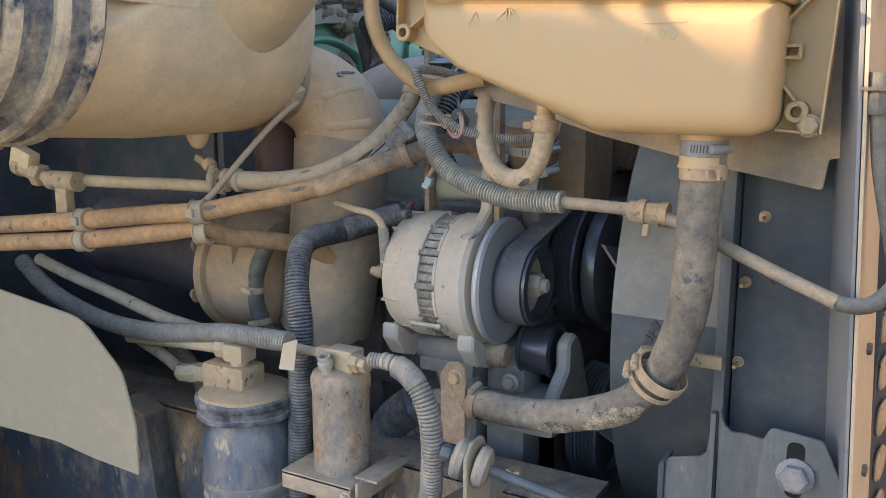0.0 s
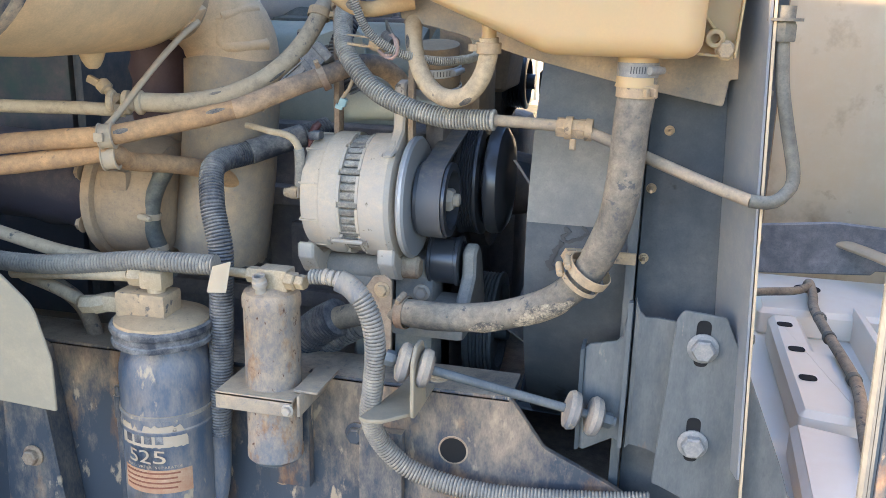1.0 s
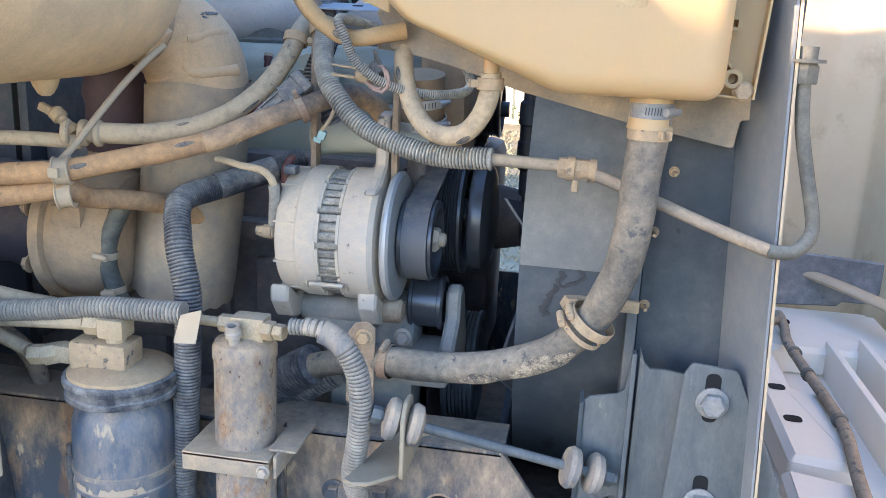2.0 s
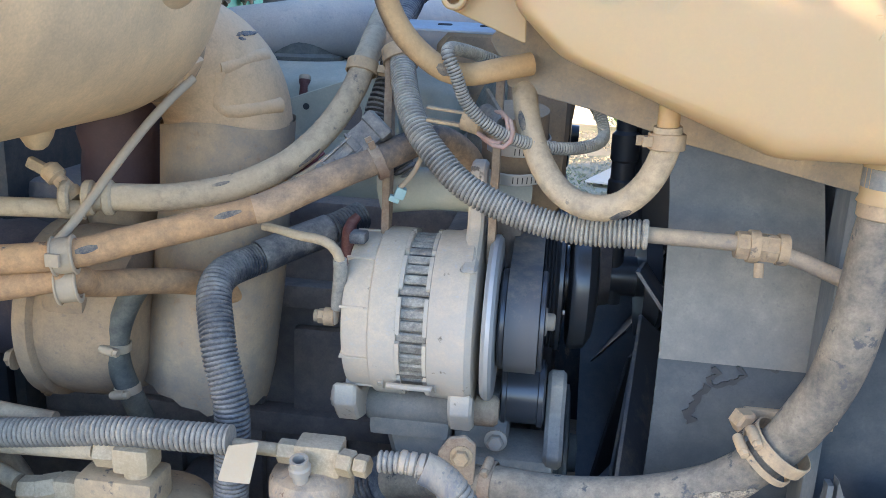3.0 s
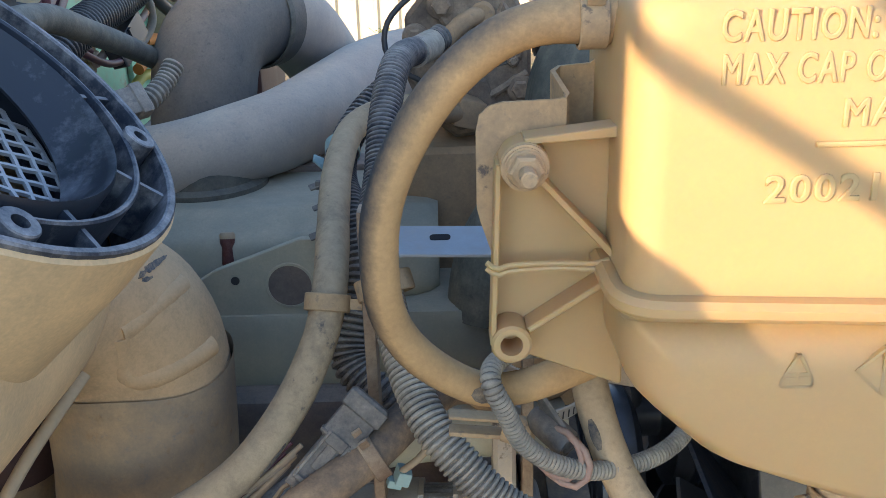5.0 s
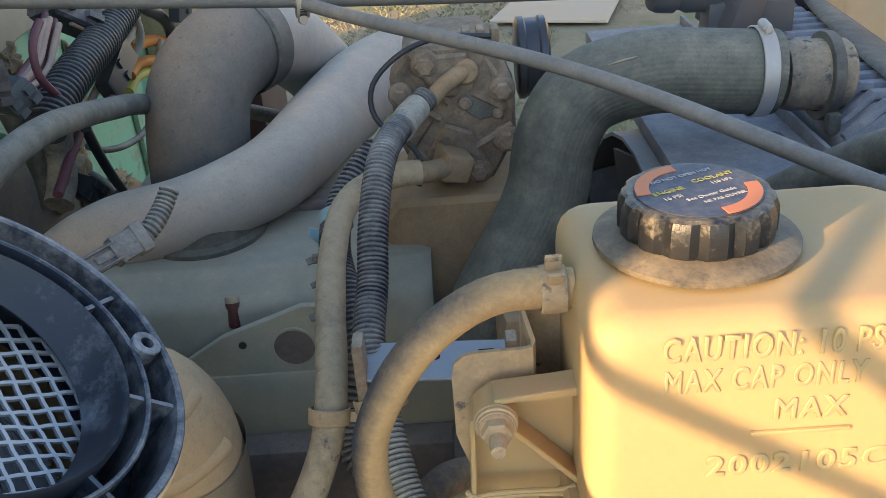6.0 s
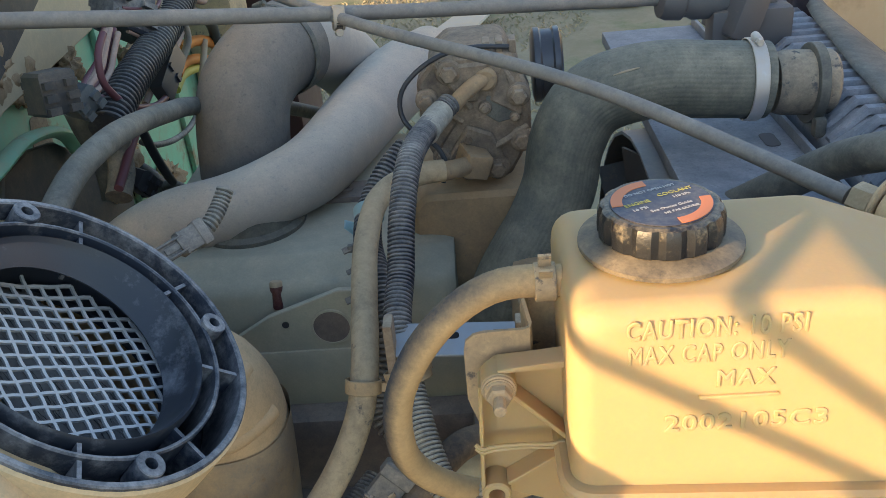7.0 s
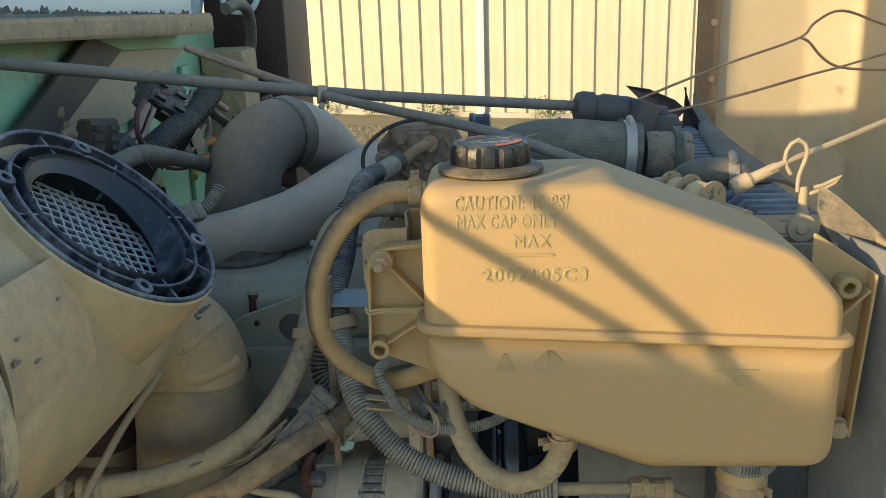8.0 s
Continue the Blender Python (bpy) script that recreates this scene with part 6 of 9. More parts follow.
    lathe(bm, [(0.026, 0.012), (0.021, -0.002), (0.0175, -0.014), (0.0135, -0.026), (0.009, -0.034), (0.005, -0.037)], (-0.855, 0.862, 1.294), (0, 0, 1), 24)
    part("drain_nipple", bm, M_CANISTER, can)
    bm = bm_new()
    box(bm, (-0.765, 0.928, 1.318), (-0.742, 0.95, 1.342), 0.003, turn=(10, 35, 0))
    box(bm, (-0.772, 0.922, 1.308), (-0.752, 0.944, 1.326), 0.003, turn=(10, 35, 0))
    part("cable_clip", bm, M_ELBOW, can, "cream plastic cable clip")
    # strap bracket under the lid
    bm = bm_new()
    box(bm, (-1.01, 0.56, 1.27), (-0.95, 0.66, 1.335), 0.012, turn=(0, 30, 0))
    lathe(bm, [(0.014, 0), (0.014, 0.05)], (-0.985, 0.60, 1.27), (0.3, -1, 0), 14)
    thing("canister_mount", bm, M_TANSTEEL, "dusty tan canister mounting bracket", "bracket")


build_air_cleaner()


M_SCUFF = dusty("bare_rubbed_rubber", (0.085, 0.092, 0.11), dust=(0.42, 0.32, 0.21), amount=0.32, rough=0.7, patch=60, contrast=4.0)


def build_intake_elbow():
    el = root("intake_elbow", (-0.75, 1.04, 1.0), "tan dusted rubber intake elbow above a steel sleeve", "intake elbow")
    bm = bm_new()
    sweep(bm, [(-0.808, 0.935, 1.350), (-0.80, 0.965, 1.348), (-0.785, 1.005, 1.338), (-0.768, 1.035, 1.315), (-0.757, 1.048, 1.285), (-0.754, 1.050, 1.255)], lambda t: 0.050 + 0.016 * min(1, t * 1.4), n=40, step=0.008)
    part("elbow", bm, M_ELBOW, el, smooth=60)
    for pts, r in (([(-0.736, 0.976, 1.327), (-0.728, 0.986, 1.329), (-0.719, 1.001, 1.333), (-0.711, 1.018, 1.337), (-0.707, 1.038, 1.337)], 0.0055), ([(-0.736, 0.976, 1.326), (-0.739, 0.981, 1.306), (-0.739, 0.986, 1.286), (-0.727, 0.990, 1.281), (-0.714, 0.999, 1.282), (-0.699, 1.018, 1.284), (-0.691, 1.036, 1.285)], 0.0055)):
        bm = bm_new()
        inner = Vector((-0.770, 1.030, 1.312))
        sweep(bm, [Vector(p) + (inner - Vector(p)).normalized() * 0.0068 for p in pts], 0.0095, n=16)
        part("rib", bm, M_ELBOW, el, smooth=60)
    for lift, width, s0, s1 in ((0.0, 0.0050, 0.0, 0.62), (0.006, 0.0030, 0.45, 1.0), (-0.007, 0.0022, 0.1, 0.45)):
        bm = bm_new()
        rows = []
        axis = [Vector((-0.796, 0.976, 1.345)), Vector((-0.785, 1.003, 1.338)), Vector((-0.769, 1.033, 1.316))]
        line = [Vector((-0.7405, 0.976, 1.342)), Vector((-0.7232, 1.003, 1.3515)), Vector((-0.7140, 1.033, 1.3535))]
        for k in range(25):
            s = s0 + (s1 - s0) * k / 24
            a, b, f = (0, 1, s * 2) if s < 0.5 else (1, 2, s * 2 - 1)
            c, p = axis[a].lerp(axis[b], f), line[a].lerp(line[b], f)
            d = (p - c).normalized()
            side = d.cross((line[b] - line[a]).normalized())
            w = width * (math.sin(math.pi * (k + 0.6) / 25.2) ** 0.6) * (0.75 + 0.7 * noise.noise(Vector((k * 0.6, lift * 900, 1.0))))
            R = (p - c).length
            rim = []
            for e in (lift - w, lift, lift + w):
                rim.append(c + (d * math.cos(e / R) + side * math.sin(e / R)) * (R + 0.0006))
            rows.append(rim + [q - d * 0.003 for q in reversed(rim)])
        loft(bm, rows)
        part("scuff", bm, M_SCUFF, el, "blue-black scuff where the dust is rubbed off", smooth=60)
    bm = bm_new()
    prof = [(-0.755, 1.050, 1.268, 0.0690), (-0.757, 1.046, 1.20, 0.0690), (-0.765, 1.04, 1.10, 0.071), (-0.775, 1.032, 1.0, 0.070), (-0.78, 1.03, 0.965, 0.069)]
    outer, inner = [], []
    for k, (x, y, z, r) in enumerate(prof):
        ring = []
        for i in range(48):
            a = 2 * math.pi * i / 48
            dz = 0.0
            if k == 0:
                dz = 0.004 * math.sin(3 * a)
            if k == len(prof) - 1:
                dz = 0.03 * max(0, -math.cos(a - 0.4)) + 0.002 * ((i * 7) % 3)
            rr = r * (1 + 0.012 * math.sin(2 * a + z * 20))
            ring.append(Vector((x + rr * math.cos(a), y + rr * math.sin(a), z + dz)))
        outer.append(ring)
    loft(bm, outer, caps=False)
    loft(bm, [[p.lerp(Vector((prof[k][0], prof[k][1], p.z)), 0.04) for p in ring] for k, ring in enumerate(outer)], caps=False)
    part("sleeve", bm, M_SLEEVE, el, "dusty crumpled steel heat sleeve", smooth=60)
    worm_clamp((-0.796, 0.974, 1.346), (0.3, 0.9, -0.2), 0.0545, (0.4, 0.3, 1), "tan dusty clamp on the intake elbow", M_TANSTEEL, 0.012)


build_intake_elbow()

M_DARKELBOW = dusty("dust_topped_black_rubber", (0.055, 0.060, 0.066), dust=(0.34, 0.285, 0.225), amount=0.26, up=0.50, rough=0.6, patch=6, contrast=0.8, bump=0.2, vary=0.4)
tube_thing("charge_pipe", [(-1.013, 1.335, 1.228), (-0.962, 1.335, 1.276), (-0.914, 1.335, 1.313), (-0.859, 1.335, 1.338), (-0.799, 1.340, 1.348), (-0.741, 1.365, 1.358), (-0.695, 1.430, 1.362), (-0.657, 1.590, 1.363), (-0.613, 1.720, 1.370), (-0.563, 1.800, 1.372)], lambda t: 0.0405 + 0.015 * min(1.0, max(0.0, t - 0.35) * 2.2), M_PIPE, "wide grey dusted metal intake pipe over the engine", "pipe", n=40)
rubber_elbow = tube_thing("rubber_elbow", [(-0.804, 1.470, 1.336), (-0.800, 1.480, 1.393), (-0.792, 1.500, 1.441), (-0.770, 1.550, 1.466), (-0.745, 1.606, 1.467)], lambda t: 0.060 if t < 0.86 else 0.0615, M_DARKELBOW, "wide black rubber elbow with tan dust on top", "hose", n=40)
bm = bm_new()
ring_band(bm, (-0.752, 1.592, 1.467), (0.4, 0.92, 0.02), 0.060, 0.0635, 0.030, 48, 0.002)
part("cuff", bm, M_DARKELBOW, rubber_elbow, "thicker moulded end cuff")
tube_thing("crossover_pipe", [(-0.757, 1.580, 1.466), (-0.739, 1.620, 1.466), (-0.712, 1.710, 1.426), (-0.687, 1.840, 1.336), (-0.674, 1.960, 1.240)], 0.0555, M_PIPE, "wide grey dusted metal pipe crossing the engine", "pipe", n=40)
worm_clamp((-0.757, 1.578, 1.467), (0.40, 0.85, 0.0), 0.0618, (-0.5, -0.2, 1), "dull dark band clamp on the rubber elbow", M_RUBBER, 0.010)


# ---- coolant surge tank ----
def rounded_block(bm, outline, y0, y1, r):
    """An outline in x and z, given depth along y with rounded front and back edges."""
    lo = Vector((min(p.x for p in outline), min(p.y for p in outline)))
    hi = Vector((max(p.x for p in outline), max(p.y for p in outline)))
    mid, half = (lo + hi) / 2, (hi - lo) / 2

    def inset(d):
        return [mid + Vector(((p.x - mid.x) * (1 - d / half.x), (p.y - mid.y) * (1 - d / half.y))) for p in outline]
    rings = []
    for k in range(6):
        a = math.pi / 2 * k / 5
        rings.append((inset(r * (1 - math.sin(a))), y0 + r * (1 - math.cos(a))))
    for k in range(6):
        a = math.pi / 2 * (1 - k / 5)
        rings.append((inset(r * (1 - math.sin(a))), y1 - r * (1 - math.cos(a))))
    loft(bm, [[Vector((p.x, y, p.y)) for p in ring] for ring, y in rings])


def build_tank():
    tank = root("coolant_tank", (-0.28, 0.83, 1.30), "yellowed translucent plastic coolant surge tank on a steel bracket", "coolant tank")
    bm = bm_new()
    up = fillet([(-0.450, 1.418), (-0.112, 1.402), (-0.114, 1.448), (-0.150, 1.488), (-0.300, 1.547), (-0.450, 1.547)], [0.003, 0.003, 0.03, 0.05, 0.05, 0.018])
    rounded_block(bm, up, 0.771, 0.893, 0.013)
    low = fillet([(-0.450, 1.425), (-0.450, 1.394), (-0.415, 1.360), (-0.265, 1.299), (-0.112, 1.299), (-0.110, 1.410)], [0.003, 0.03, 0.05, 0.05, 0.022, 0.003])
    rounded_block(bm, low, 0.764, 0.895, 0.022)
    body = part("body", bm, M_TANK, tank, smooth=40)
    bm = bm_new()
    plan = fillet([(-0.457, 0.762), (-0.104, 0.762), (-0.104, 0.900), (-0.457, 0.900)], 0.022)
    plate(bm, plan, lambda u, v, w: Vector((u, v, 1.4185 - (u + 0.28) * 0.045 + w)), 0.0085, 0.0025)
    part("seam", bm, M_TANK, tank, "moulded welding seam round the tank")
    cap = Vector((-0.394, 0.835, 1.547))
    bm = bm_new()
    lathe(bm, [(0.03, -0.002), (0.041, 0.0), (0.0445, 0.002), (0.0445, 0.0045), (0.041, 0.006), (0.034, 0.008)], cap, (0, 0, 1), 48)
    capo = part("cap", bm, M_FLANGE, tank, "dusty black plastic pressure cap flange")
    bm = bm_new()
    n = 112
    rings = []
    for r, h in ((0.0315, 0.007), (0.0337, 0.009), (0.0340, 0.014), (0.0337, 0.0205), (0.0322, 0.0240), (0.0300, 0.0252)):
        ring = []
        for k in range(n):
            a = 2 * math.pi * k / n
            rr = r - (0.0024 if h < 0.022 else 0.0012) * max(0.0, math.cos(a * 14)) ** 1.5 * (1.0 if 0.008 < h < 0.0245 else 0.0)
            ring.append(cap + Vector((rr * math.cos(a), rr * math.sin(a), h)))
        rings.append(ring)
    loft(bm, rings)
    part("grip", bm, M_CAP, capo, "ribbed black cap grip dusted at the edge", smooth=30)
    top = cap + Vector((0, 0, 0.0253))
    bm = bm_new()
    lathe(bm, [(0.0272, 0), (0.0272, 0.0005)], top, (0, 0, 1), 48)
    part("label_disc", bm, M_CAPLABEL, capo, "dark blue cap label")
    tr = radians(22)
    rt, up2 = Vector((math.cos(tr), math.sin(tr), 0)), Vector((-math.sin(tr), math.cos(tr), 0))
    for a0, a1 in ((80, 165), (260, 345)):
        bm = bm_new()
        rings = []
        for k in range(19):
            a = radians(a0 + (a1 - a0) * k / 18) + tr
            d = Vector((math.cos(a), math.sin(a), 0))
            rings.append([top + d * r + Vector((0, 0, h)) for r, h in ((0.0205, 0.0006), (0.0266, 0.0006), (0.0266, 0.001), (0.0205, 0.001))])
        loft(bm, rings)
        part("label_arc", bm, M_CAPORANGE, capo, "orange warning arc")
    z = Vector((0, 0, 0.0008))
    for text, size, x, y, mat in (("DO NOT OPEN HOT", 0.0034, -0.014, 0.0135, M_CAPWHITE), ("COOLANT", 0.0044, 0.002, 0.0055, M_CAPYELLOW), ("ENGINE", 0.0044, -0.020, 0.0025, M_CAPYELLOW), ("16 PSI", 0.0038, -0.019, -0.0035, M_CAPWHITE), ("110 kPa", 0.0034, 0.008, 0.0005, M_CAPWHITE), ("See Owner Guide", 0.0034, -0.011, -0.0085, M_CAPWHITE), ("NE PAS OUVRIR", 0.0030, -0.006, -0.0135, M_CAPWHITE)):
        lettering(text, size, top + z + rt * x + up2 * y, rt, up2, mat, capo, depth=0.0001)
    # raised letters on the front
    R, U = (1, 0, 0), (0, 0, 1)
    for text, size, x, zz, yy, dp, wide in (("CAUTION: 10 PSI", 0.0150, -0.4225, 1.5295, 0.7712, 0.0001, 0.088), ("MAX CAP ONLY", 0.0150, -0.4215, 1.5145, 0.7712, 0.0001, 0.0795), ("MAX", 0.0140, -0.377, 1.4985, 0.7712, 0.0003, 0.0295), ("2002105C3", 0.0145, -0.4020, 1.4705, 0.7712, 0.0004, 0.0835), ("ADD", 0.0140, -0.2160, 1.3805, 0.7645, 0.0002, 0.0275)):
        lettering(text, size, (x, yy, zz), R, U, M_TANK, body, depth=dp + 0.0004, bevel=0.0004, label="raised moulded letters", width=wide, spacing=1.15)
    bm = bm_new()
    box(bm, (-0.385, 0.7694, 1.4910), (-0.345, 0.7725, 1.4930), 0.0006)
    part("level_mark", bm, M_TANK, body, "raised level line")
    bm = bm_new()
    box(bm, (-0.220, 0.7632, 1.3940), (-0.181, 0.7655, 1.3956), 0.0006)
    part("level_mark", bm, M_TANK, body, "raised level line")
    for name, label, lines in (("recycling_mark", "raised recycling triangle", (((-0.3845, 1.4095), (-0.3835, 1.4095), (-0.3785, 1.4005), (-0.3775, 1.3975), (-0.3785, 1.3962), (-0.3895, 1.3962), (-0.3905, 1.3975), (-0.3895, 1.4005), (-0.3845, 1.4095)), ((-0.3880, 1.4000), (-0.3850, 1.4000)), ((-0.3830, 1.4000), (-0.3800, 1.4000)), ((-0.3876, 1.4018), (-0.3854, 1.4018)), ((-0.3826, 1.4018), (-0.3804, 1.4018)))),
                               ("diamond_mark", "raised half diamond", (((-0.361, 1.4025), (-0.3505, 1.412), (-0.3505, 1.392), (-0.361, 1.4025)),)),
                               ("diamond_mark", "raised half diamond", (((-0.337, 1.4025), (-0.3475, 1.412), (-0.3475, 1.392), (-0.337, 1.4025)),))):
        bm = bm_new()
        for line in lines:
            for a, b in zip(line, line[1:]):
                d = (Vector(b) - Vector(a)).normalized() * 0.0006
                s = Vector((-d.y, d.x))
                q = [Vector(a) - d + s, Vector(a) - d - s, Vector(b) + d - s, Vector(b) + d + s]
                loft(bm, [[Vector((p.x, y, p.y)) for p in q] for y in (0.7639, 0.7660)])
        part(name, bm, M_TANK, body, label)
    # left ear: web, ribs, eyes
    bm = bm_new()
    web = fillet([(-0.444, 1.4905), (-0.488, 1.4875), (-0.4985, 1.478), (-0.5015, 1.397), (-0.496, 1.388), (-0.440, 1.366)], [0.002, 0.008, 0.008, 0.008, 0.006, 0.002])
    plate(bm, web, lambda u, v, w: Vector((u, 0.822 + w, v)), 0.003, 0.0008)
    ear = part("ear", bm, M_TANK, tank, "ribbed plastic mounting ear")

    lift = [0.0]

    def rib(a, b, y1=0.8225, w=0.0013, front=0.8065, flare=1.0):
        bm = bm_new()
        lift[0] += 0.0004
        y0 = front + lift[0]
        a, b = Vector(a), Vector(b)
        d = (b - a).normalized()
        s = Vector((-d.y, d.x)) * w
        plate(bm, [a + s, a - s, b - s * flare, b + s * flare], lambda u, v, t: Vector((u, y0 + t, v)), y1 - y0, 0.0007)
        part("rib", bm, M_TANK, ear)
    for a, b, fl in (((-0.5005, 1.396), (-0.4975, 1.478), 1.0), ((-0.487, 1.4870), (-0.4435, 1.4905), 1.9), ((-0.480, 1.470), (-0.449, 1.4365), 1.2), ((-0.485, 1.402), (-0.451, 1.4245), 1.1)):
        rib(a, b, flare=fl)
    for dz in (-0.0012, 0.0014):
        bm = bm_new()
        sweep(bm, [(-0.5030, 0.8080, 1.4335 + dz), (-0.4985, 0.8060, 1.4310 + dz), (-0.493, 0.8068, 1.4325 + dz), (-0.472, 0.8072, 1.4330 + dz * 0.8), (-0.458, 0.8070, 1.4322 + dz), (-0.451, 0.8080, 1.4335 + dz)], 0.0013, n=8, step=0.003)
        part("seam_flash", bm, M_TANK, ear, "wavy moulding flash across the ear")
    for x, zz, ro in ((-0.487, 1.477, 0.0102), (-0.4925, 1.3965, 0.0090), (-0.099, 1.319, 0.0100), (-0.090, 1.440, 0.0100)):
        bm = bm_new()
        ring_band(bm, (x, 0.8140 if x < -0.2 else 0.838, zz), (0, 1, 0), 0.0050, ro, 0.0175, 28, 0.0012)
        part("eye", bm, M_TANK, ear)
    bm = bm_new()
    lathe(bm, [(0.0098, 0), (0.0100, 0.0008), (0.0098, 0.0016), (0.0088, 0.0018), (0.0088, 0.0030), (0.0060, 0.0032)], (-0.487, 0.8055, 1.477), (0, -1, 0), 28)
    part("washer", bm, M_TANSTEEL, tank, "stacked dusty washers under the nut")
    bolt("ear_bolt", (-0.487, 0.8030, 1.477), (0, -1, 0), 0.0072, "dusty nut and stud through the ear", parent=tank, washer=1.12, stud=0.011, material=M_TANSTEEL)
    bm = bm_new()
    web = fillet([(-0.118, 1.486), (-0.068, 1.452), (-0.078, 1.298), (-0.118, 1.302)], [0.002, 0.006, 0.006, 0.002])
    plate(bm, web, lambda u, v, w: Vector((u, 0.845 + w, v)), 0.003, 0.0008)
    part("ear", bm, M_TANK, tank, "plastic mounting ear with two eyes")
    for a, b in (((-0.069, 1.452), (-0.078, 1.30)), ((-0.114, 1.345), (-0.101, 1.329)), ((-0.114, 1.395), (-0.072, 1.438)), ((-0.116, 1.303), (-0.080, 1.300))):
        rib(a, b, 0.8445, front=0.826)
    bm = bm_new()
    for a, b in (((-0.112, 1.366), (-0.098, 1.366)), ((-0.112, 1.376), (-0.098, 1.376)), ((-0.099, 1.366), (-0.099, 1.376))):
        aa, bb = Vector(a), Vector(b)
        d = (bb - aa).normalized()
        s = Vector((-d.y, d.x)) * 0.0014
        loft(bm, [[Vector((p.x, y, p.y)) for p in (aa + s, aa - s, bb - s, bb + s)] for y in (0.828, 0.8445)])
    part("socket", bm, M_TANK, tank)
    bolt("ear_bolt", (-0.088, 0.834, 1.307), (0, -1, 0), 0.0088, "orange dusted bolt through the ear", parent=tank, washer=1.2, material=M_TANSTEEL)
    # necks
    bm = bm_new()
    lathe(bm, [(0.021, 0), (0.021, -0.03), (0.0225, -0.034)], (-0.174, 0.815, 1.302), (0, 0, 1), 28)
    part("neck", bm, M_TANK, tank)
    bm = bm_new()
    lathe(bm, [(0.008, 0), (0.008, -0.03)], (-0.333, 0.818, 1.335), (0, 0, 1), 18)
    part("nipple", bm, M_TANK, tank)
    bm = bm_new()
    lathe(bm, [(0.0075, 0), (0.0075, 0.012)], (-0.447, 0.829, 1.531), (-1, 0, 0), 18)
    part("nipple", bm, M_TANK, tank)
    # steel bracket behind
    br = root("tank_bracket", (-0.28, 0.9, 1.26), "tan dusted folded steel bracket behind the coolant tank", "bracket")
    bm = bm_new()
    out = fillet([(-0.445, 1.40), (-0.445, 1.46), (-0.06, 1.46), (-0.045, 1.30), (-0.050, 1.276), (-0.076, 1.273), (-0.080, 1.243), (-0.184, 1.262), (-0.308, 1.290), (-0.388, 1.314), (-0.456, 1.329), (-0.460, 1.345), (-0.473, 1.367)], 0.004)
    plate(bm, out, lambda u, v, w: Vector((u, 0.899 + w, v)), 0.004, 0.0008)
    part("sheet", bm, M_BRACKET, br)
    bm = bm_new()
    rows = []
    for x, y, z0, z1, nx, ny in ((-0.5060, 0.8300, 1.452, 1.486, 0, 1), (-0.5045, 0.8300, 1.446, 1.4935, 0, 1), (-0.5000, 0.8300, 1.432, 1.4975, 0, 1), (-0.4940, 0.8300, 1.418, 1.4990, 0, 1), (-0.4710, 0.8300, 1.400, 1.4995, 0, 1), (-0.4670, 0.8310, 1.400, 1.5000, -0.5, 0.85), (-0.4655, 0.8340, 1.400, 1.5015, -1, 0.2), (-0.4690, 0.8560, 1.400, 1.5075, -0.9, 0.4), (-0.4660, 0.8620, 1.400, 1.5085, -0.4, 0.9), (-0.4520, 0.8650, 1.400, 1.5090, 0, 1), (-0.4460, 0.8655, 1.400, 1.5140, 0, 1), (-0.4360, 0.8660, 1.400, 1.5190, 0, 1)):
        n2 = Vector((nx, ny, 0)).normalized() * 0.0024
        rows.append([Vector((x, y, z0)), Vector((x, y, z1)), Vector((x, y, z1)) + n2, Vector((x, y, z0)) + n2])
    loft(bm, rows)
    part("side_fold", bm, M_TANSTEEL, br)
    bm = bm_new()
    plate(bm, fillet([(-0.575, 0.992), (-0.465, 0.986), (-0.465, 1.022), (-0.575, 1.028)], 0.006), lambda u, v, w: Vector((u, v, 1.372 + w + (v - 1.01) * 0.2)), 0.0025, 0.0006)
    strap = thing("slotted_strap", bm, M_STRAP, "pale blue-grey zinc strap with oval holes behind the hoses", "strap")
    for x in (-0.525, -0.485):
        bm = bm_new()
        plate(bm, fillet([(x - 0.007, 1.0065), (x + 0.007, 1.0065), (x + 0.007, 1.0135), (x - 0.007, 1.0135)], 0.0034), lambda u, v, w: Vector((u, v, 1.3744 + w + (v - 1.01) * 0.2)), 0.0006, 0.0001)
        part("strap_hole", bm, M_VOID, strap)


build_tank()

# ---- hoses, looms and pipes ----
M_HOSEEND = dusty("brown_grey_rubber_end", (0.075, 0.068, 0.066), dust=(0.44, 0.29, 0.165), amount=0.98, up=0.1, rough=0.75, patch=12, contrast=3.0, bump=0.3, height=-9.0, chip=0.12)
M_CONNECTOR = dusty("dusty_grey_connector_plastic", (0.07, 0.073, 0.078), dust=(0.31, 0.275, 0.23), amount=0.42, up=0.3, rough=0.6, patch=24, contrast=2.6, bump=0.3)
M_BARE = dusty("bare_worn_rubber", (0.07, 0.07, 0.076), dust=(0.30, 0.24, 0.17), amount=0.42, rough=0.7, patch=70, contrast=4.0)
HOSE_A = [(-0.820, 0.868, 1.217), (-0.789, 0.880, 1.216), (-0.749, 0.895, 1.216), (-0.699, 0.915, 1.225), (-0.657, 0.935, 1.245), (-0.627, 0.965, 1.275), (-0.608, 0.990, 1.310), (-0.602, 1.010, 1.335), (-0.603, 1.045, 1.350), (-0.606, 1.090, 1.366), (-0.608, 1.140, 1.384), (-0.605, 1.185, 1.399), (-0.598, 1.215, 1.407), (-0.582, 1.238, 1.412), (-0.556, 1.254, 1.414), (-0.532, 1.262, 1.412)]
hose_a = tube_thing("heater_hose", HOSE_A, 0.0122, M_TANHOSE, "tan dusted rubber heater hose rising to the engine", n=20, sway=0.04)
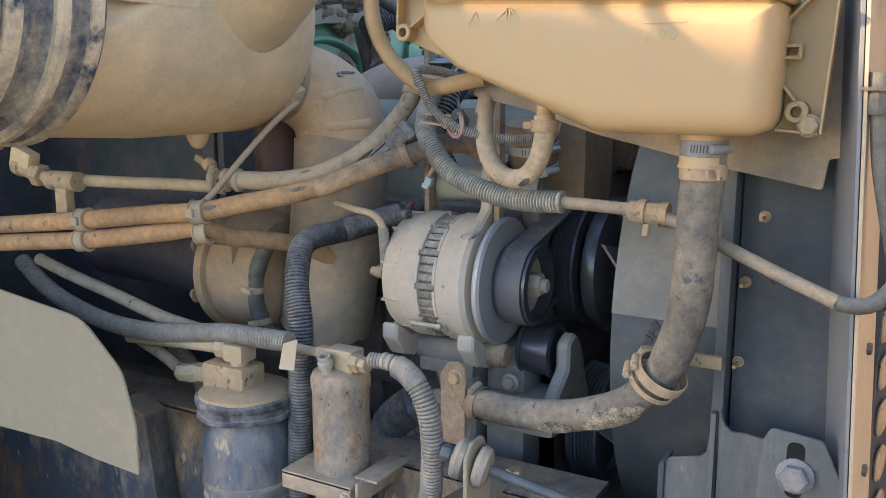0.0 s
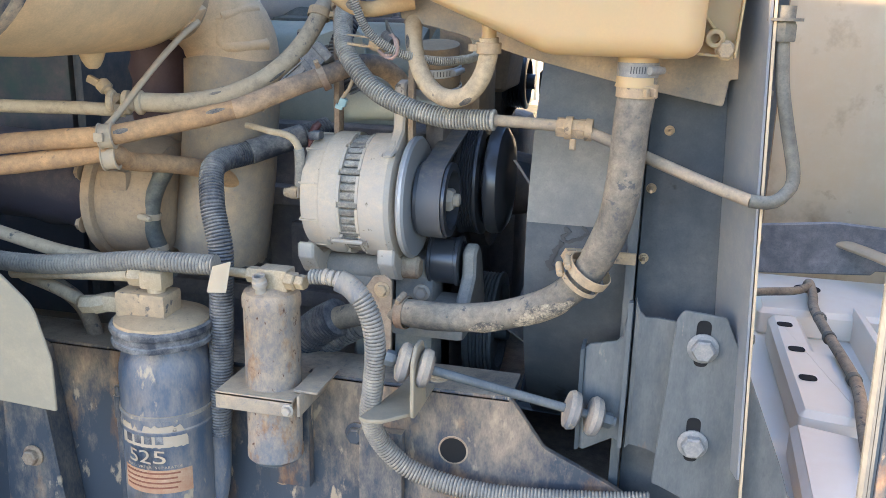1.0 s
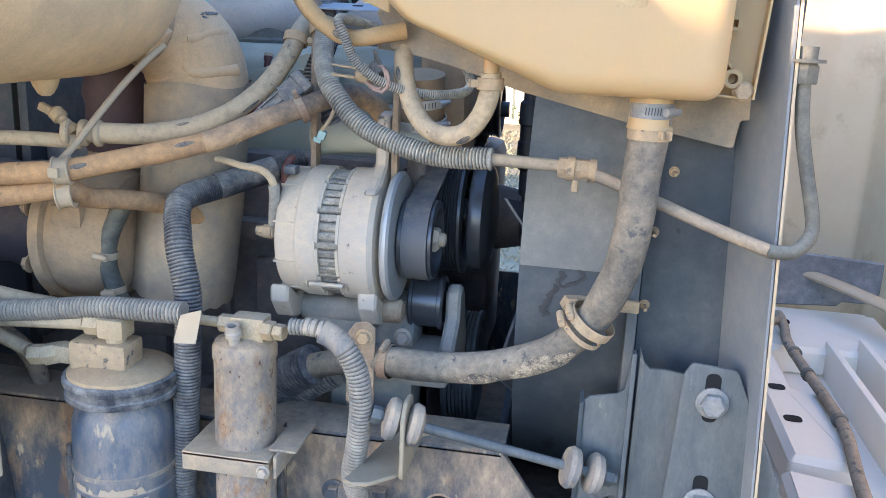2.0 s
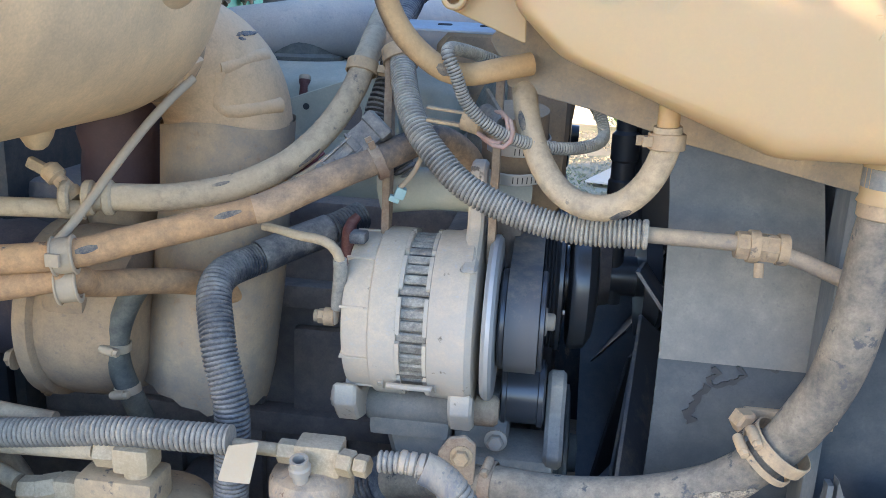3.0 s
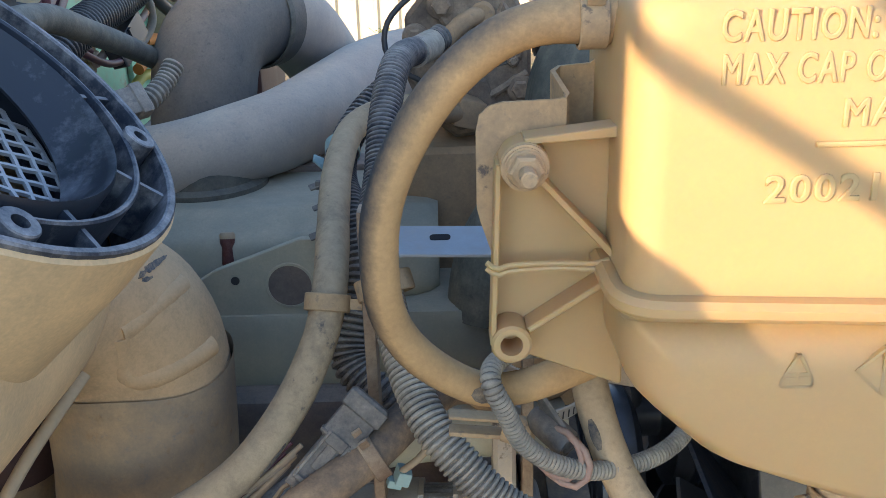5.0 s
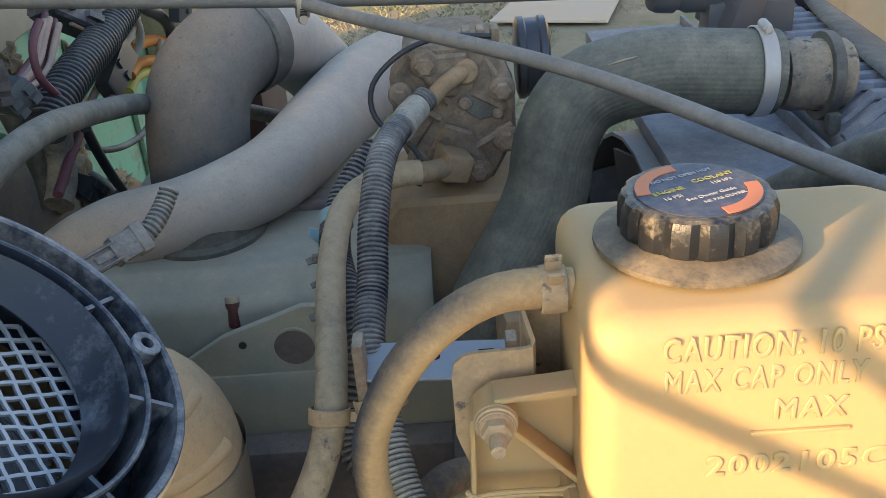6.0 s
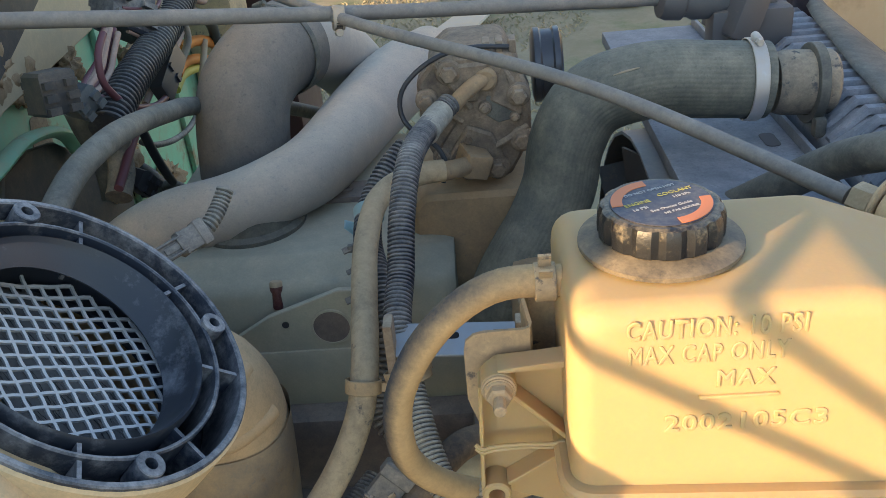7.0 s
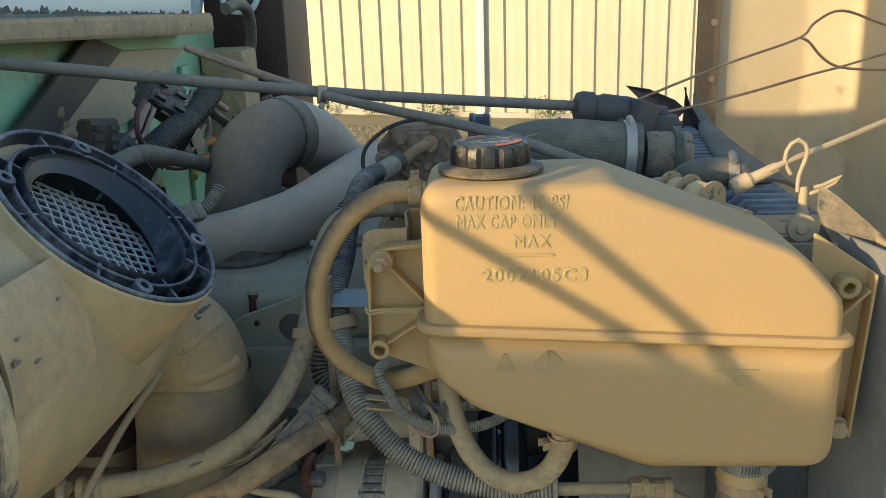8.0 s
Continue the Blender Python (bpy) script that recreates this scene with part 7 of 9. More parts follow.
tube_thing("heater_pipe", [(-0.817, 0.868, 1.205), (-0.869, 0.850, 1.208), (-0.957, 0.830, 1.208), (-1.049, 0.810, 1.209), (-1.107, 0.800, 1.212)], 0.0085, M_TANHOSE, "thin tan dusted steel heater pipe", "pipe", n=14)
for x in (-0.832, -0.815, -0.80):
    bm = bm_new()
    ring_band(bm, (x, 0.869 + (x + 0.82) * 0.4, 1.2155), (1, 0.25, 0.03), 0.010, 0.0158, 0.009, 28, 0.002)
    thing("crimp_ring", bm, M_TANHOSE, "dust-covered crimp ring joining heater hose and pipe", "fitting")
tie = root("cable_tie", (-0.617, 1.232, 1.372), "pale blue tape wrapped on the conduit behind the hose", "tape")
bm = bm_new()
ring_band(bm, (-0.6135, 1.234, 1.381), (-0.1, 0.85, 0.45), 0.0145, 0.0160, 0.014, 24)
part("band", bm, M_BLUECLIP, tie)
for k, (L, ry) in enumerate(((0.020, 25), (0.015, 48))):
    bm = bm_new()
    box(bm, (-0.640, 1.218 - 0.004 * k, 1.372), (-0.640 + L, 1.230 - 0.004 * k, 1.3735), 0.0005, turn=(18, ry, 10))
    part("loose_end", bm, M_BLUECLIP, tie)
for p, s in (((-0.634, 1.205, 1.357), 1.0), ((-0.630, 1.180, 1.345), 0.8), ((-0.628, 1.150, 1.330), 1.0)):
    bm = bm_new()
    box(bm, Vector(p) - Vector((0.008, 0.004, 0.001)) * s, Vector(p) + Vector((0.008, 0.004, 0.001)) * s, 0.0008, turn=(20, -15, 20))
    box(bm, Vector(p) - Vector((0.002, 0.003, 0.004)) * s, Vector(p) + Vector((0.004, 0.003, 0.004)) * s, 0.0008)
    thing("wire_clip", bm, M_CONNECTOR, "small grey metal clip beside the heater hose", "clip", group="clips beside the heater hose")
union = root("pipe_union", (-1.12, 0.80, 1.21), "tan dusted hexagonal union at the heater pipe end", "fitting")
bm = bm_new()
hexagon(bm, (-1.100, 0.800, 1.212), (-1, 0.05, 0.1), 0.0165, 0.018, 0.1)
part("nut", bm, M_TANSTEEL, union)
bm = bm_new()
lathe(bm, [(0.011, 0), (0.011, 0.030), (0.014, 0.032), (0.014, 0.045), (0.009, 0.05)], (-1.117, 0.801, 1.214), (-1, 0.05, 0.25), 18)
part("stem", bm, M_TANSTEEL, union)
bm = bm_new()
box(bm, (-1.165, 0.792, 1.216), (-1.122, 0.812, 1.250), 0.004, turn=(0, 18, 0))
part("lug", bm, M_CANISTER, union)
valve = root("bleed_valve", (-0.835, 0.872, 1.215), "dusty tan bleed valve at the heater pipe joint", "valve")
bm = bm_new()
lathe(bm, [(0.0085, 0), (0.0085, 0.010), (0.0065, 0.012), (0.0065, 0.024), (0.0095, 0.026), (0.0095, 0.036), (0.006, 0.040)], (-0.826, 0.871, 1.214), (-0.72, 0.1, 0.62), 16)
part("body", bm, M_TANSTEEL, valve)
bm = bm_new()
box(bm, (-0.872, 0.868, 1.234), (-0.846, 0.876, 1.244), 0.002, turn=(0, 25, 0))
part("tap", bm, M_TANSTEEL, valve)
spring_clamp((-0.603, 1.006, 1.331), (0.1, 0.5, 1), 0.0145, (1, 0.1, 0), "brown dusted clamp on the heater hose")
HOSE_B = [(-1.334, 0.740, 1.125), (-1.152, 0.760, 1.143), (-0.986, 0.775, 1.161), (-0.881, 0.790, 1.174), (-0.801, 0.807, 1.182), (-0.760, 0.830, 1.191), (-0.710, 0.860, 1.202), (-0.654, 0.885, 1.218), (-0.605, 0.915, 1.241), (-0.572, 0.940, 1.254), (-0.545, 0.970, 1.266), (-0.521, 1.000, 1.267), (-0.497, 1.030, 1.245), (-0.489, 1.050, 1.207)]
hose_b = tube_thing("coolant_hose", HOSE_B, 0.0124, M_ORANGEHOSE, "orange dusted rubber coolant hose with worn black spots", n=20, sway=0.04)
# browner piece over the upper end, darker with height
bm = bm_new()
sweep(bm, [(-0.668, 0.878, 1.2135), (-0.654, 0.885, 1.218), (-0.605, 0.915, 1.241), (-0.572, 0.940, 1.254), (-0.545, 0.970, 1.266), (-0.521, 1.000, 1.267), (-0.497, 1.030, 1.245), (-0.489, 1.050, 1.207)], 0.0130, n=20, sway=0.03)
part("bare_end", bm, M_HOSEEND, hose_b, "grey-brown end, darker with height", smooth=50)
tube_thing("coolant_hose", [(-1.340, 0.740, 1.094), (-1.164, 0.765, 1.115), (-0.996, 0.780, 1.132), (-0.874, 0.800, 1.149), (-0.806, 0.815, 1.160), (-0.806, 0.850, 1.143), (-0.779, 0.900, 1.133), (-0.749, 0.950, 1.118), (-0.726, 1.000, 1.090)], 0.0122, M_ORANGEHOSE, "orange dusted rubber coolant hose bending behind the conduit", n=20, sway=0.04)


for near, length, half, face in (((-0.791, 0.820, 1.182), 0.020, 0.26, (0, -1, 0.25)), ((-0.686, 0.875, 1.202), 0.024, 0.22, (0, -1, 0.3))):
    mark(hose_b, HOSE_B, 0.0126, near, length, face, half, M_BARE)
for near, length, half, face in (((-0.711, 0.915, 1.232), 0.010, 0.16, (0, -1, 0.6)), ((-0.646, 0.950, 1.249), 0.030, 0.16, (0, -0.8, -0.6))):
    mark(hose_a, HOSE_A, 0.0124, near, length, face, half, M_BARE)


def twin_clip(a, b, axis, label):
    """A cream plastic clip holding two hoses one over the other."""
    c = root("hose_clip", (Vector(a) + Vector(b)) / 2, label, "hose clip", group="clips on the hose pair")
    for p in (a, b):
        bm = bm_new()
        ring_band(bm, p, axis, 0.0126, 0.0150, 0.016, 28)
        for s in (-0.008, 0.008):
            ring_band(bm, Vector(p) + Vector(axis).normalized() * s, axis, 0.0126, 0.0168, 0.002, 28)
        part("loop", bm, M_CREAM, c)
    bm = bm_new()
    m = Vector(a) + Vector((0, -0.0165, 0))
    box(bm, m + Vector((-0.006, -0.003, -0.005)), m + Vector((0.006, 0.001, 0.006)), 0.001)
    part("latch", bm, M_CREAM, c)


twin_clip((-0.803, 0.806, 1.1815), (-0.8065, 0.815, 1.1535), (1, 0.33, 0.12), "cream plastic twin clip with a cable attached")
twin_clip((-0.986, 0.775, 1.161), (-0.996, 0.780, 1.132), (1, 0.1, 0.1), "broad dusty cream clip round both hoses")

pump_conduit = tube_thing("conduit", [(-0.521, 1.308, 1.470), (-0.537, 1.280, 1.463), (-0.557, 1.180, 1.467), (-0.566, 1.120, 1.432), (-0.568, 1.080, 1.398), (-0.571, 1.035, 1.375), (-0.565, 1.008, 1.354)], 0.0118, M_LOOMDARK, "dark taped corrugated conduit rising to the pump outlet", "conduit", n=18, pitch=0.0040, depth=0.0016)
bm = bm_new()
sweep(bm, [(-0.530, 1.294, 1.4655), (-0.538, 1.276, 1.4632), (-0.545, 1.240, 1.4645)], 0.0134, n=18, sway=0.06)
part("tape", bm, M_LOOM, pump_conduit, "grey tape wound round the conduit end", smooth=50)
tan_conduit = tube_thing("conduit", [(-0.566, 1.012, 1.358), (-0.563, 1.000, 1.345), (-0.557, 0.975, 1.328), (-0.547, 0.945, 1.307), (-0.534, 0.920, 1.288), (-0.516, 0.905, 1.269), (-0.487, 0.893, 1.244), (-0.443, 0.885, 1.226), (-0.392, 0.880, 1.216), (-0.334, 0.874, 1.218)], 0.0115, M_LOOM, "thick tan corrugated conduit curving below the tank", "conduit", n=20, pitch=0.0038, depth=0.0017)
bm = bm_new()
ring_band(bm, (-0.335, 0.874, 1.218), (1, -0.05, 0), 0.0064, 0.0126, 0.004, 24, 0.0008)
part("end_ring", bm, M_LOOM, tan_conduit, "last cut ring of the conduit")
tube_thing("steel_line", [(-0.337, 0.874, 1.218), (-0.288, 0.878, 1.216), (-0.242, 0.882, 1.213), (-0.213, 0.875, 1.206), (-0.154, 0.855, 1.187), (-0.093, 0.830, 1.168), (-0.048, 0.800, 1.158)], 0.0068, M_STEELLINE, "dusty steel refrigerant line running to the radiator edge", "pipe", n=14)
tube_thing("steel_line", [(-0.050, 0.8007, 1.1585), (-0.029, 0.800, 1.158), (-0.014, 0.810, 1.168), (-0.008, 0.820, 1.184), (-0.019, 0.825, 1.231), (-0.029, 0.830, 1.277), (-0.034, 0.830, 1.323)], 0.0070, M_RUBBER, "dark refrigerant line bent up behind the radiator edge", "pipe", n=14)
bm = bm_new()
for s, r in ((-0.016, 0.011), (-0.006, 0.0135), (0.008, 0.0115), (0.017, 0.013)):
    lathe(bm, [(r, -0.004), (r, 0.004)], (-0.242 + s, 0.882, 1.2125 - s * 0.05), (1, 0, -0.05), 14)
lathe(bm, [(0.012, -0.018), (0.012, 0.018)], (-0.242, 0.882, 1.2125), (1, 0, -0.05), 6)
lathe(bm, [(0.004, 0), (0.004, 0.012)], (-0.242, 0.878, 1.200), (0, -0.3, -1), 10)
thing("pipe_fitting", bm, M_TANSTEEL, "dusty hexagonal coupling on the refrigerant line", "fitting")
bm = bm_new()
hexagon(bm, (-0.034, 0.83, 1.318), (0, 0, 1), 0.013, 0.02)
lathe(bm, [(0.018, 0), (0.018, 0.003)], (-0.034, 0.83, 1.338), (0, 0, 1), 20)
lathe(bm, [(0.010, 0), (0.010, 0.012)], (-0.034, 0.83, 1.341), (0, 0, 1), 14)
thing("line_nut", bm, M_RUBBER, "dark hexagonal nut at the top of the steel line", "fitting")
U_HOSE = [(-0.333, 0.818, 1.313), (-0.333, 0.820, 1.295), (-0.342, 0.828, 1.269), (-0.359, 0.838, 1.249), (-0.381, 0.846, 1.243), (-0.404, 0.856, 1.250), (-0.423, 0.868, 1.271), (-0.436, 0.885, 1.301), (-0.442, 0.905, 1.326), (-0.446, 0.925, 1.344), (-0.450, 0.940, 1.377)]
u_hose = tube_thing("u_hose", U_HOSE, 0.0104, M_TANHOSE, "tan dusted hose hanging in a U from the tank", n=20, sway=0.03)
for near, length, face, half in (((-0.436, 0.885, 1.301), 0.016, (-0.4, -0.9, 0), 0.3), ((-0.362, 0.839, 1.248), 0.022, (0, -0.7, -0.7), 0.35)):
    mark(u_hose, U_HOSE, 0.0105, near, length, face, half, M_BARE)
spring_clamp((-0.333, 0.819, 1.302), (0, 0, 1), 0.0125, (-1, -0.4, 0), "tan spring clamp on the tank nipple")
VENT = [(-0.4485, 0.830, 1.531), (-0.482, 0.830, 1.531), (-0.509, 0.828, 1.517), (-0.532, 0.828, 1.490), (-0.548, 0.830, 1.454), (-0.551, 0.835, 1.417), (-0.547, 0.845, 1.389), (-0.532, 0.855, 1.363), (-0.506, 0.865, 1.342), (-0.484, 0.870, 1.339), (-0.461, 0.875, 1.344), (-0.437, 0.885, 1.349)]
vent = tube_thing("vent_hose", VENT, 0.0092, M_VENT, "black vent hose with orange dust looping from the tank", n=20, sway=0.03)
mark(vent, VENT, 0.0094, (-0.502, 0.866, 1.350), 0.014, (0, -1, 0.2), 0.5, M_BARE)
spring_clamp((-0.4575, 0.8298, 1.531), (1, 0, 0), 0.0098, (0, -0.5, 1), "tan spring clamp on the vent hose")
tube_thing("wire_loom", [(-0.457, 0.900, 1.345), (-0.481, 0.885, 1.354), (-0.497, 0.860, 1.359), (-0.500, 0.845, 1.356), (-0.493, 0.845, 1.340), (-0.484, 0.850, 1.318), (-0.466, 0.855, 1.301), (-0.442, 0.865, 1.289), (-0.408, 0.885, 1.282), (-0.382, 0.910, 1.283), (-0.372, 0.940, 1.287), (-0.375, 0.955, 1.301), (-0.383, 0.965, 1.313)], 0.0050, M_LOOM, "thin grey corrugated wire loom looping under the tank", "wire loom", n=14, pitch=0.0026, depth=0.0011)
dark_conduit = tube_thing("conduit", [(-0.614, 1.060, 1.171), (-0.636, 1.030, 1.163), (-0.668, 1.000, 1.153), (-0.701, 0.965, 1.141), (-0.715, 0.930, 1.138), (-0.715, 0.900, 1.128), (-0.703, 0.875, 1.100), (-0.696, 0.865, 1.078), (-0.683, 0.855, 1.036), (-0.683, 0.852, 0.976), (-0.687, 0.850, 0.881), (-0.694, 0.850, 0.776)], 0.0155, M_LOOMDARK, "thick blue-black corrugated conduit dropping past the turbo", "conduit", n=18, pitch=0.0042, depth=0.0016)
bm = bm_new()
sweep(bm, [(-0.640, 1.026, 1.1620), (-0.668, 1.000, 1.1530), (-0.696, 0.971, 1.1430)], 0.0170, n=20, sway=0.05)
part("tape", bm, M_LOOMDARK, dark_conduit, "smooth blue-black tape over the conduit", smooth=50)
tube_thing("rubber_tail", [(-0.693, 0.850, 0.784), (-0.696, 0.850, 0.719), (-0.703, 0.850, 0.674), (-0.726, 0.860, 0.591)], 0.0150, M_BLUECAN, "smooth blue-grey hose below the black conduit", n=18)
tube_thing("conduit", [(-1.286, 0.880, 1.055), (-1.191, 0.860, 1.020), (-1.062, 0.840, 0.999), (-0.948, 0.825, 0.999), (-0.853, 0.820, 1.010), (-0.777, 0.816, 1.022), (-0.717, 0.814, 1.025), (-0.668, 0.813, 1.027)], 0.0125, M_LOOMTAN, "tan corrugated conduit running to the receiver drier", "conduit", n=16, pitch=0.0048, depth=0.0018)
REFRIGERANT = [(-0.537, 0.800, 1.029), (-0.507, 0.800, 1.029), (-0.480, 0.800, 1.017), (-0.461, 0.800, 0.987), (-0.455, 0.802, 0.944), (-0.461, 0.810, 0.888), (-0.468, 0.820, 0.848), (-0.459, 0.840, 0.800), (-0.416, 0.850, 0.760), (-0.329, 0.850, 0.745), (-0.222, 0.860, 0.746), (-0.118, 0.870, 0.755)]
refrigerant = tube_thing("refrigerant_hose", REFRIGERANT, lambda t: 0.0085 if t < 0.07 else 0.0125, M_LOOMTAN, "grey corrugated refrigerant hose arching down to the frame", n=16, pitch=0.0045, depth=0.0017)
bm = bm_new()
sweep(bm, [(-0.500, 0.800, 1.0275), (-0.486, 0.800, 1.0215), (-0.474, 0.800, 1.010)], 0.0136, n=18, sway=0.08)
part("tape", bm, M_BLUECAN, refrigerant, "blue-grey tape wound round the hose end", smooth=50)
bm = bm_new()
for k in range(4):
    lathe(bm, [(0.0075, 0), (0.0098, 0.0015), (0.0098, 0.0055), (0.0075, 0.007)], (-0.520 + 0.0078 * k, 0.800, 1.0315 - 0.0008 * k), (1, 0, -0.12), 18)
thing("hose_crimp", bm, M_ZINCDUST, "ribbed crimped ferrule on the refrigerant hose", "fitting")
tube_thing("tan_pipe", [(-1.241, 0.880, 1.063), (-1.147, 0.870, 1.047), (-1.045, 0.860, 1.033), (-0.929, 0.850, 1.014), (-0.852, 0.850, 1.006)], 0.0095, M_TANHOSE, "straight tan dusted pipe behind the conduit", "pipe", n=14)
tube_thing("fuel_pipe", [(-0.991, 0.840, 0.979), (-0.871, 0.825, 0.993), (-0.793, 0.816, 1.001)], 0.0085, M_TANHOSE, "pinkish tan fuel pipe to the separator elbow", "pipe", n=14)
tube_thing("fuel_pipe", [(-0.991, 0.860, 0.969), (-0.928, 0.840, 0.964), (-0.877, 0.826, 0.954)], 0.0085, M_TANHOSE, "tan fuel pipe to the brass elbow", "pipe", n=14)
LOWER = [(-0.1735, 0.815, 1.297), (-0.172, 0.815, 1.270), (-0.176, 0.818, 1.229), (-0.178, 0.823, 1.179), (-0.184, 0.832, 1.126), (-0.198, 0.842, 1.083), (-0.216, 0.853, 1.046), (-0.248, 0.862, 1.011), (-0.293, 0.872, 0.987), (-0.344, 0.885, 0.969), (-0.406, 0.898, 0.959), (-0.460, 0.912, 0.955), (-0.517, 0.930, 0.940), (-0.566, 0.950, 0.919)]
lower = tube_thing("radiator_hose", LOWER, lambda t: 0.0195 if t < 0.36 else (0.0185 if t < 0.8 else 0.0165), M_RUBBERTAN, "mud-caked black rubber hose from tank to engine", n=24, sway=0.03)
M_CRUST = dusty("flaking_sandy_mud", (0.09, 0.085, 0.078), dust=(0.46, 0.38, 0.27), amount=0.42, up=0.0, rough=0.9, patch=60, contrast=6.0, bump=0.9, chip=0.5)
for near, length, face, half in (((-0.262, 0.866, 1.001), 0.085, (0.25, -0.85, -0.45), 0.85), ((-0.330, 0.882, 0.972), 0.05, (0.1, -0.9, -0.5), 0.5)):
    mark(lower, LOWER, 0.0190, near, length, face, half, M_CRUST, "mud_crust", "flaking sandy mud crust")
worm_clamp((-0.1735, 0.815, 1.286), (0, 0, 1), 0.0205, (1, -0.9, 0), "dusty zinc worm clamp on the tank outlet", M_BOLT, 0.015)
spring_clamp((-0.173, 0.8155, 1.264), (0, 0, 1), 0.0205, (0.6, -1, 0), "tan dusted spring clamp on the tank outlet", M_TANSTEEL, 0.014)
worm_clamp((-0.212, 0.850, 1.052), (0.55, -0.2, 0.85), 0.0265, (-1, -0.3, 0.3), "dusty tan band clamp on the lower hose bend", M_TANSTEEL, 0.012)
worm_clamp((-0.222, 0.853, 1.041), (0.6, -0.2, 0.80), 0.0260, (-1, -0.3, 0.3), "dusty tan band clamp on the lower hose bend", M_TANSTEEL, 0.006)
worm_clamp((-0.452, 0.911, 0.955), (1, -0.2, 0), 0.0210, (0, -0.3, 1), "mud-covered clamp on the lower hose", M_RUSTSTEEL, 0.012)
bm = bm_new()
box(bm, (-0.235, 0.885, 1.054), (-0.160, 0.893, 1.068), 0.002)
lathe(bm, [(0.011, 0), (0.011, 0.014), (0.008, 0.016)], (-0.238, 0.884, 1.060), (0.3, -1, 0), 6)
thing("hose_support", bm, M_TANSTEEL, "tan steel arm holding the hose to the shroud", "bracket")
tube_thing("sleeve", [(-0.556, 0.945, 0.926), (-0.585, 0.955, 0.907), (-0.616, 0.965, 0.878), (-0.643, 0.975, 0.836)], 0.026, M_LOOMDARK, "split black corrugated sleeve on the lower hose", "sleeve", n=18, pitch=0.006, depth=0.003)
tube_thing("sleeve", [(-0.528, 0.960, 0.912), (-0.574, 0.970, 0.881), (-0.605, 0.980, 0.839), (-0.623, 0.990, 0.787)], 0.017, M_LOOMDARK, "dusty black corrugated sleeve behind the drier", "sleeve", n=18, pitch=0.006, depth=0.003)
M_CORDHOSE = dusty("grey_green_corded_rubber", (0.05, 0.06, 0.055), dust=(0.27, 0.255, 0.195), amount=0.30, up=0.28, rough=0.6, patch=7, contrast=2.6, bump=0.2)
UPPER = [(-0.197, 1.285, 1.477), (-0.256, 1.285, 1.482), (-0.314, 1.285, 1.486), (-0.374, 1.280, 1.472), (-0.402, 1.270, 1.430), (-0.411, 1.262, 1.385), (-0.432, 1.252, 1.343), (-0.456, 1.243, 1.306), (-0.476, 1.235, 1.270), (-0.485, 1.230, 1.215)]
upper = tube_thing("upper_radiator_hose", UPPER, 0.039, M_CORDHOSE, "wide dusty black corded upper radiator hose", n=150, sway=0.02, cords=0.0005)
worm_clamp((-0.212, 1.285, 1.4785), (1, 0, -0.04), 0.0412, (0, -0.1, 1), "bright steel worm clamp on the upper radiator hose", M_ZINC, 0.014)
mark(upper, UPPER, 0.039, (-0.344, 1.260, 1.505), 0.026, (0, -0.75, 0.65), 0.022, M_CREAM, "scuff", "pale scuff on the rubber")
worm_clamp((-0.136, 1.046, 1.496), (1, -0.1, 0.05), 0.0165, (0, -0.2, 1), "dull dusty clamp on the bypass hose", M_BOLT, 0.012)
tube_thing("bypass_hose", [(-0.118, 1.046, 1.497), (-0.145, 1.047, 1.498), (-0.176, 1.050, 1.495), (-0.192, 1.100, 1.466), (-0.222, 1.130, 1.434), (-0.256, 1.160, 1.399), (-0.292, 1.180, 1.373)], 0.016, M_RUBBER, "dark dusty bypass hose behind the tank", n=18)
tube_thing("heater_return_hose", [(-0.844, 1.020, 1.481), (-0.841, 1.050, 1.496), (-0.839, 1.100, 1.508), (-0.833, 1.170, 1.510), (-0.843, 1.270, 1.489), (-0.847, 1.370, 1.464), (-0.849, 1.470, 1.435), (-0.809, 1.750, 1.329), (-0.762, 1.900, 1.253)], 0.0118, M_RUBBER, "dark rubber hose crossing behind the pipes", n=18)
tube_thing("air_cable", [(-0.745, 0.938, 1.318), (-0.756, 0.920, 1.303), (-0.776, 0.900, 1.275), (-0.796, 0.870, 1.237), (-0.812, 0.845, 1.204), (-0.823, 0.825, 1.184)], 0.0042, M_CREAM, "pale dusty cable from canister to hose clip", "cable", n=10)
lead = tube_thing("alternator_lead", [(-0.677, 0.927, 1.187), (-0.661, 0.926, 1.185), (-0.642, 0.925, 1.181), (-0.623, 0.925, 1.179), (-0.610, 0.926, 1.173), (-0.604, 0.928, 1.162), (-0.603, 0.930, 1.150), (-0.606, 0.936, 1.129), (-0.608, 0.940, 1.112)], lambda t: 0.0040 + 0.0018 * t, M_TANHOSE, "tan dusted lead with a taped end to the alternator terminal", "cable", n=12)
bm = bm_new()
sweep(bm, [(-0.6035, 0.9285, 1.160), (-0.603, 0.930, 1.150), (-0.606, 0.936, 1.129), (-0.608, 0.940, 1.108)], 0.0068, n=12, sway=0.08)
part("tape", bm, M_LOOM, lead, "grey tape wound round the lead", smooth=50)
tube_thing("terminal_lug", [(-0.610, 0.942, 1.106), (-0.611, 0.944, 1.092)], 0.0055, M_ZINCDUST, "crimped lug on the alternator stud", "lug", n=10, flat=0.5)


def stay_rod(name, pts, label, r=0.0082):
    return tube_thing(name, pts, r, M_ROD, label, "stay rod", n=14)


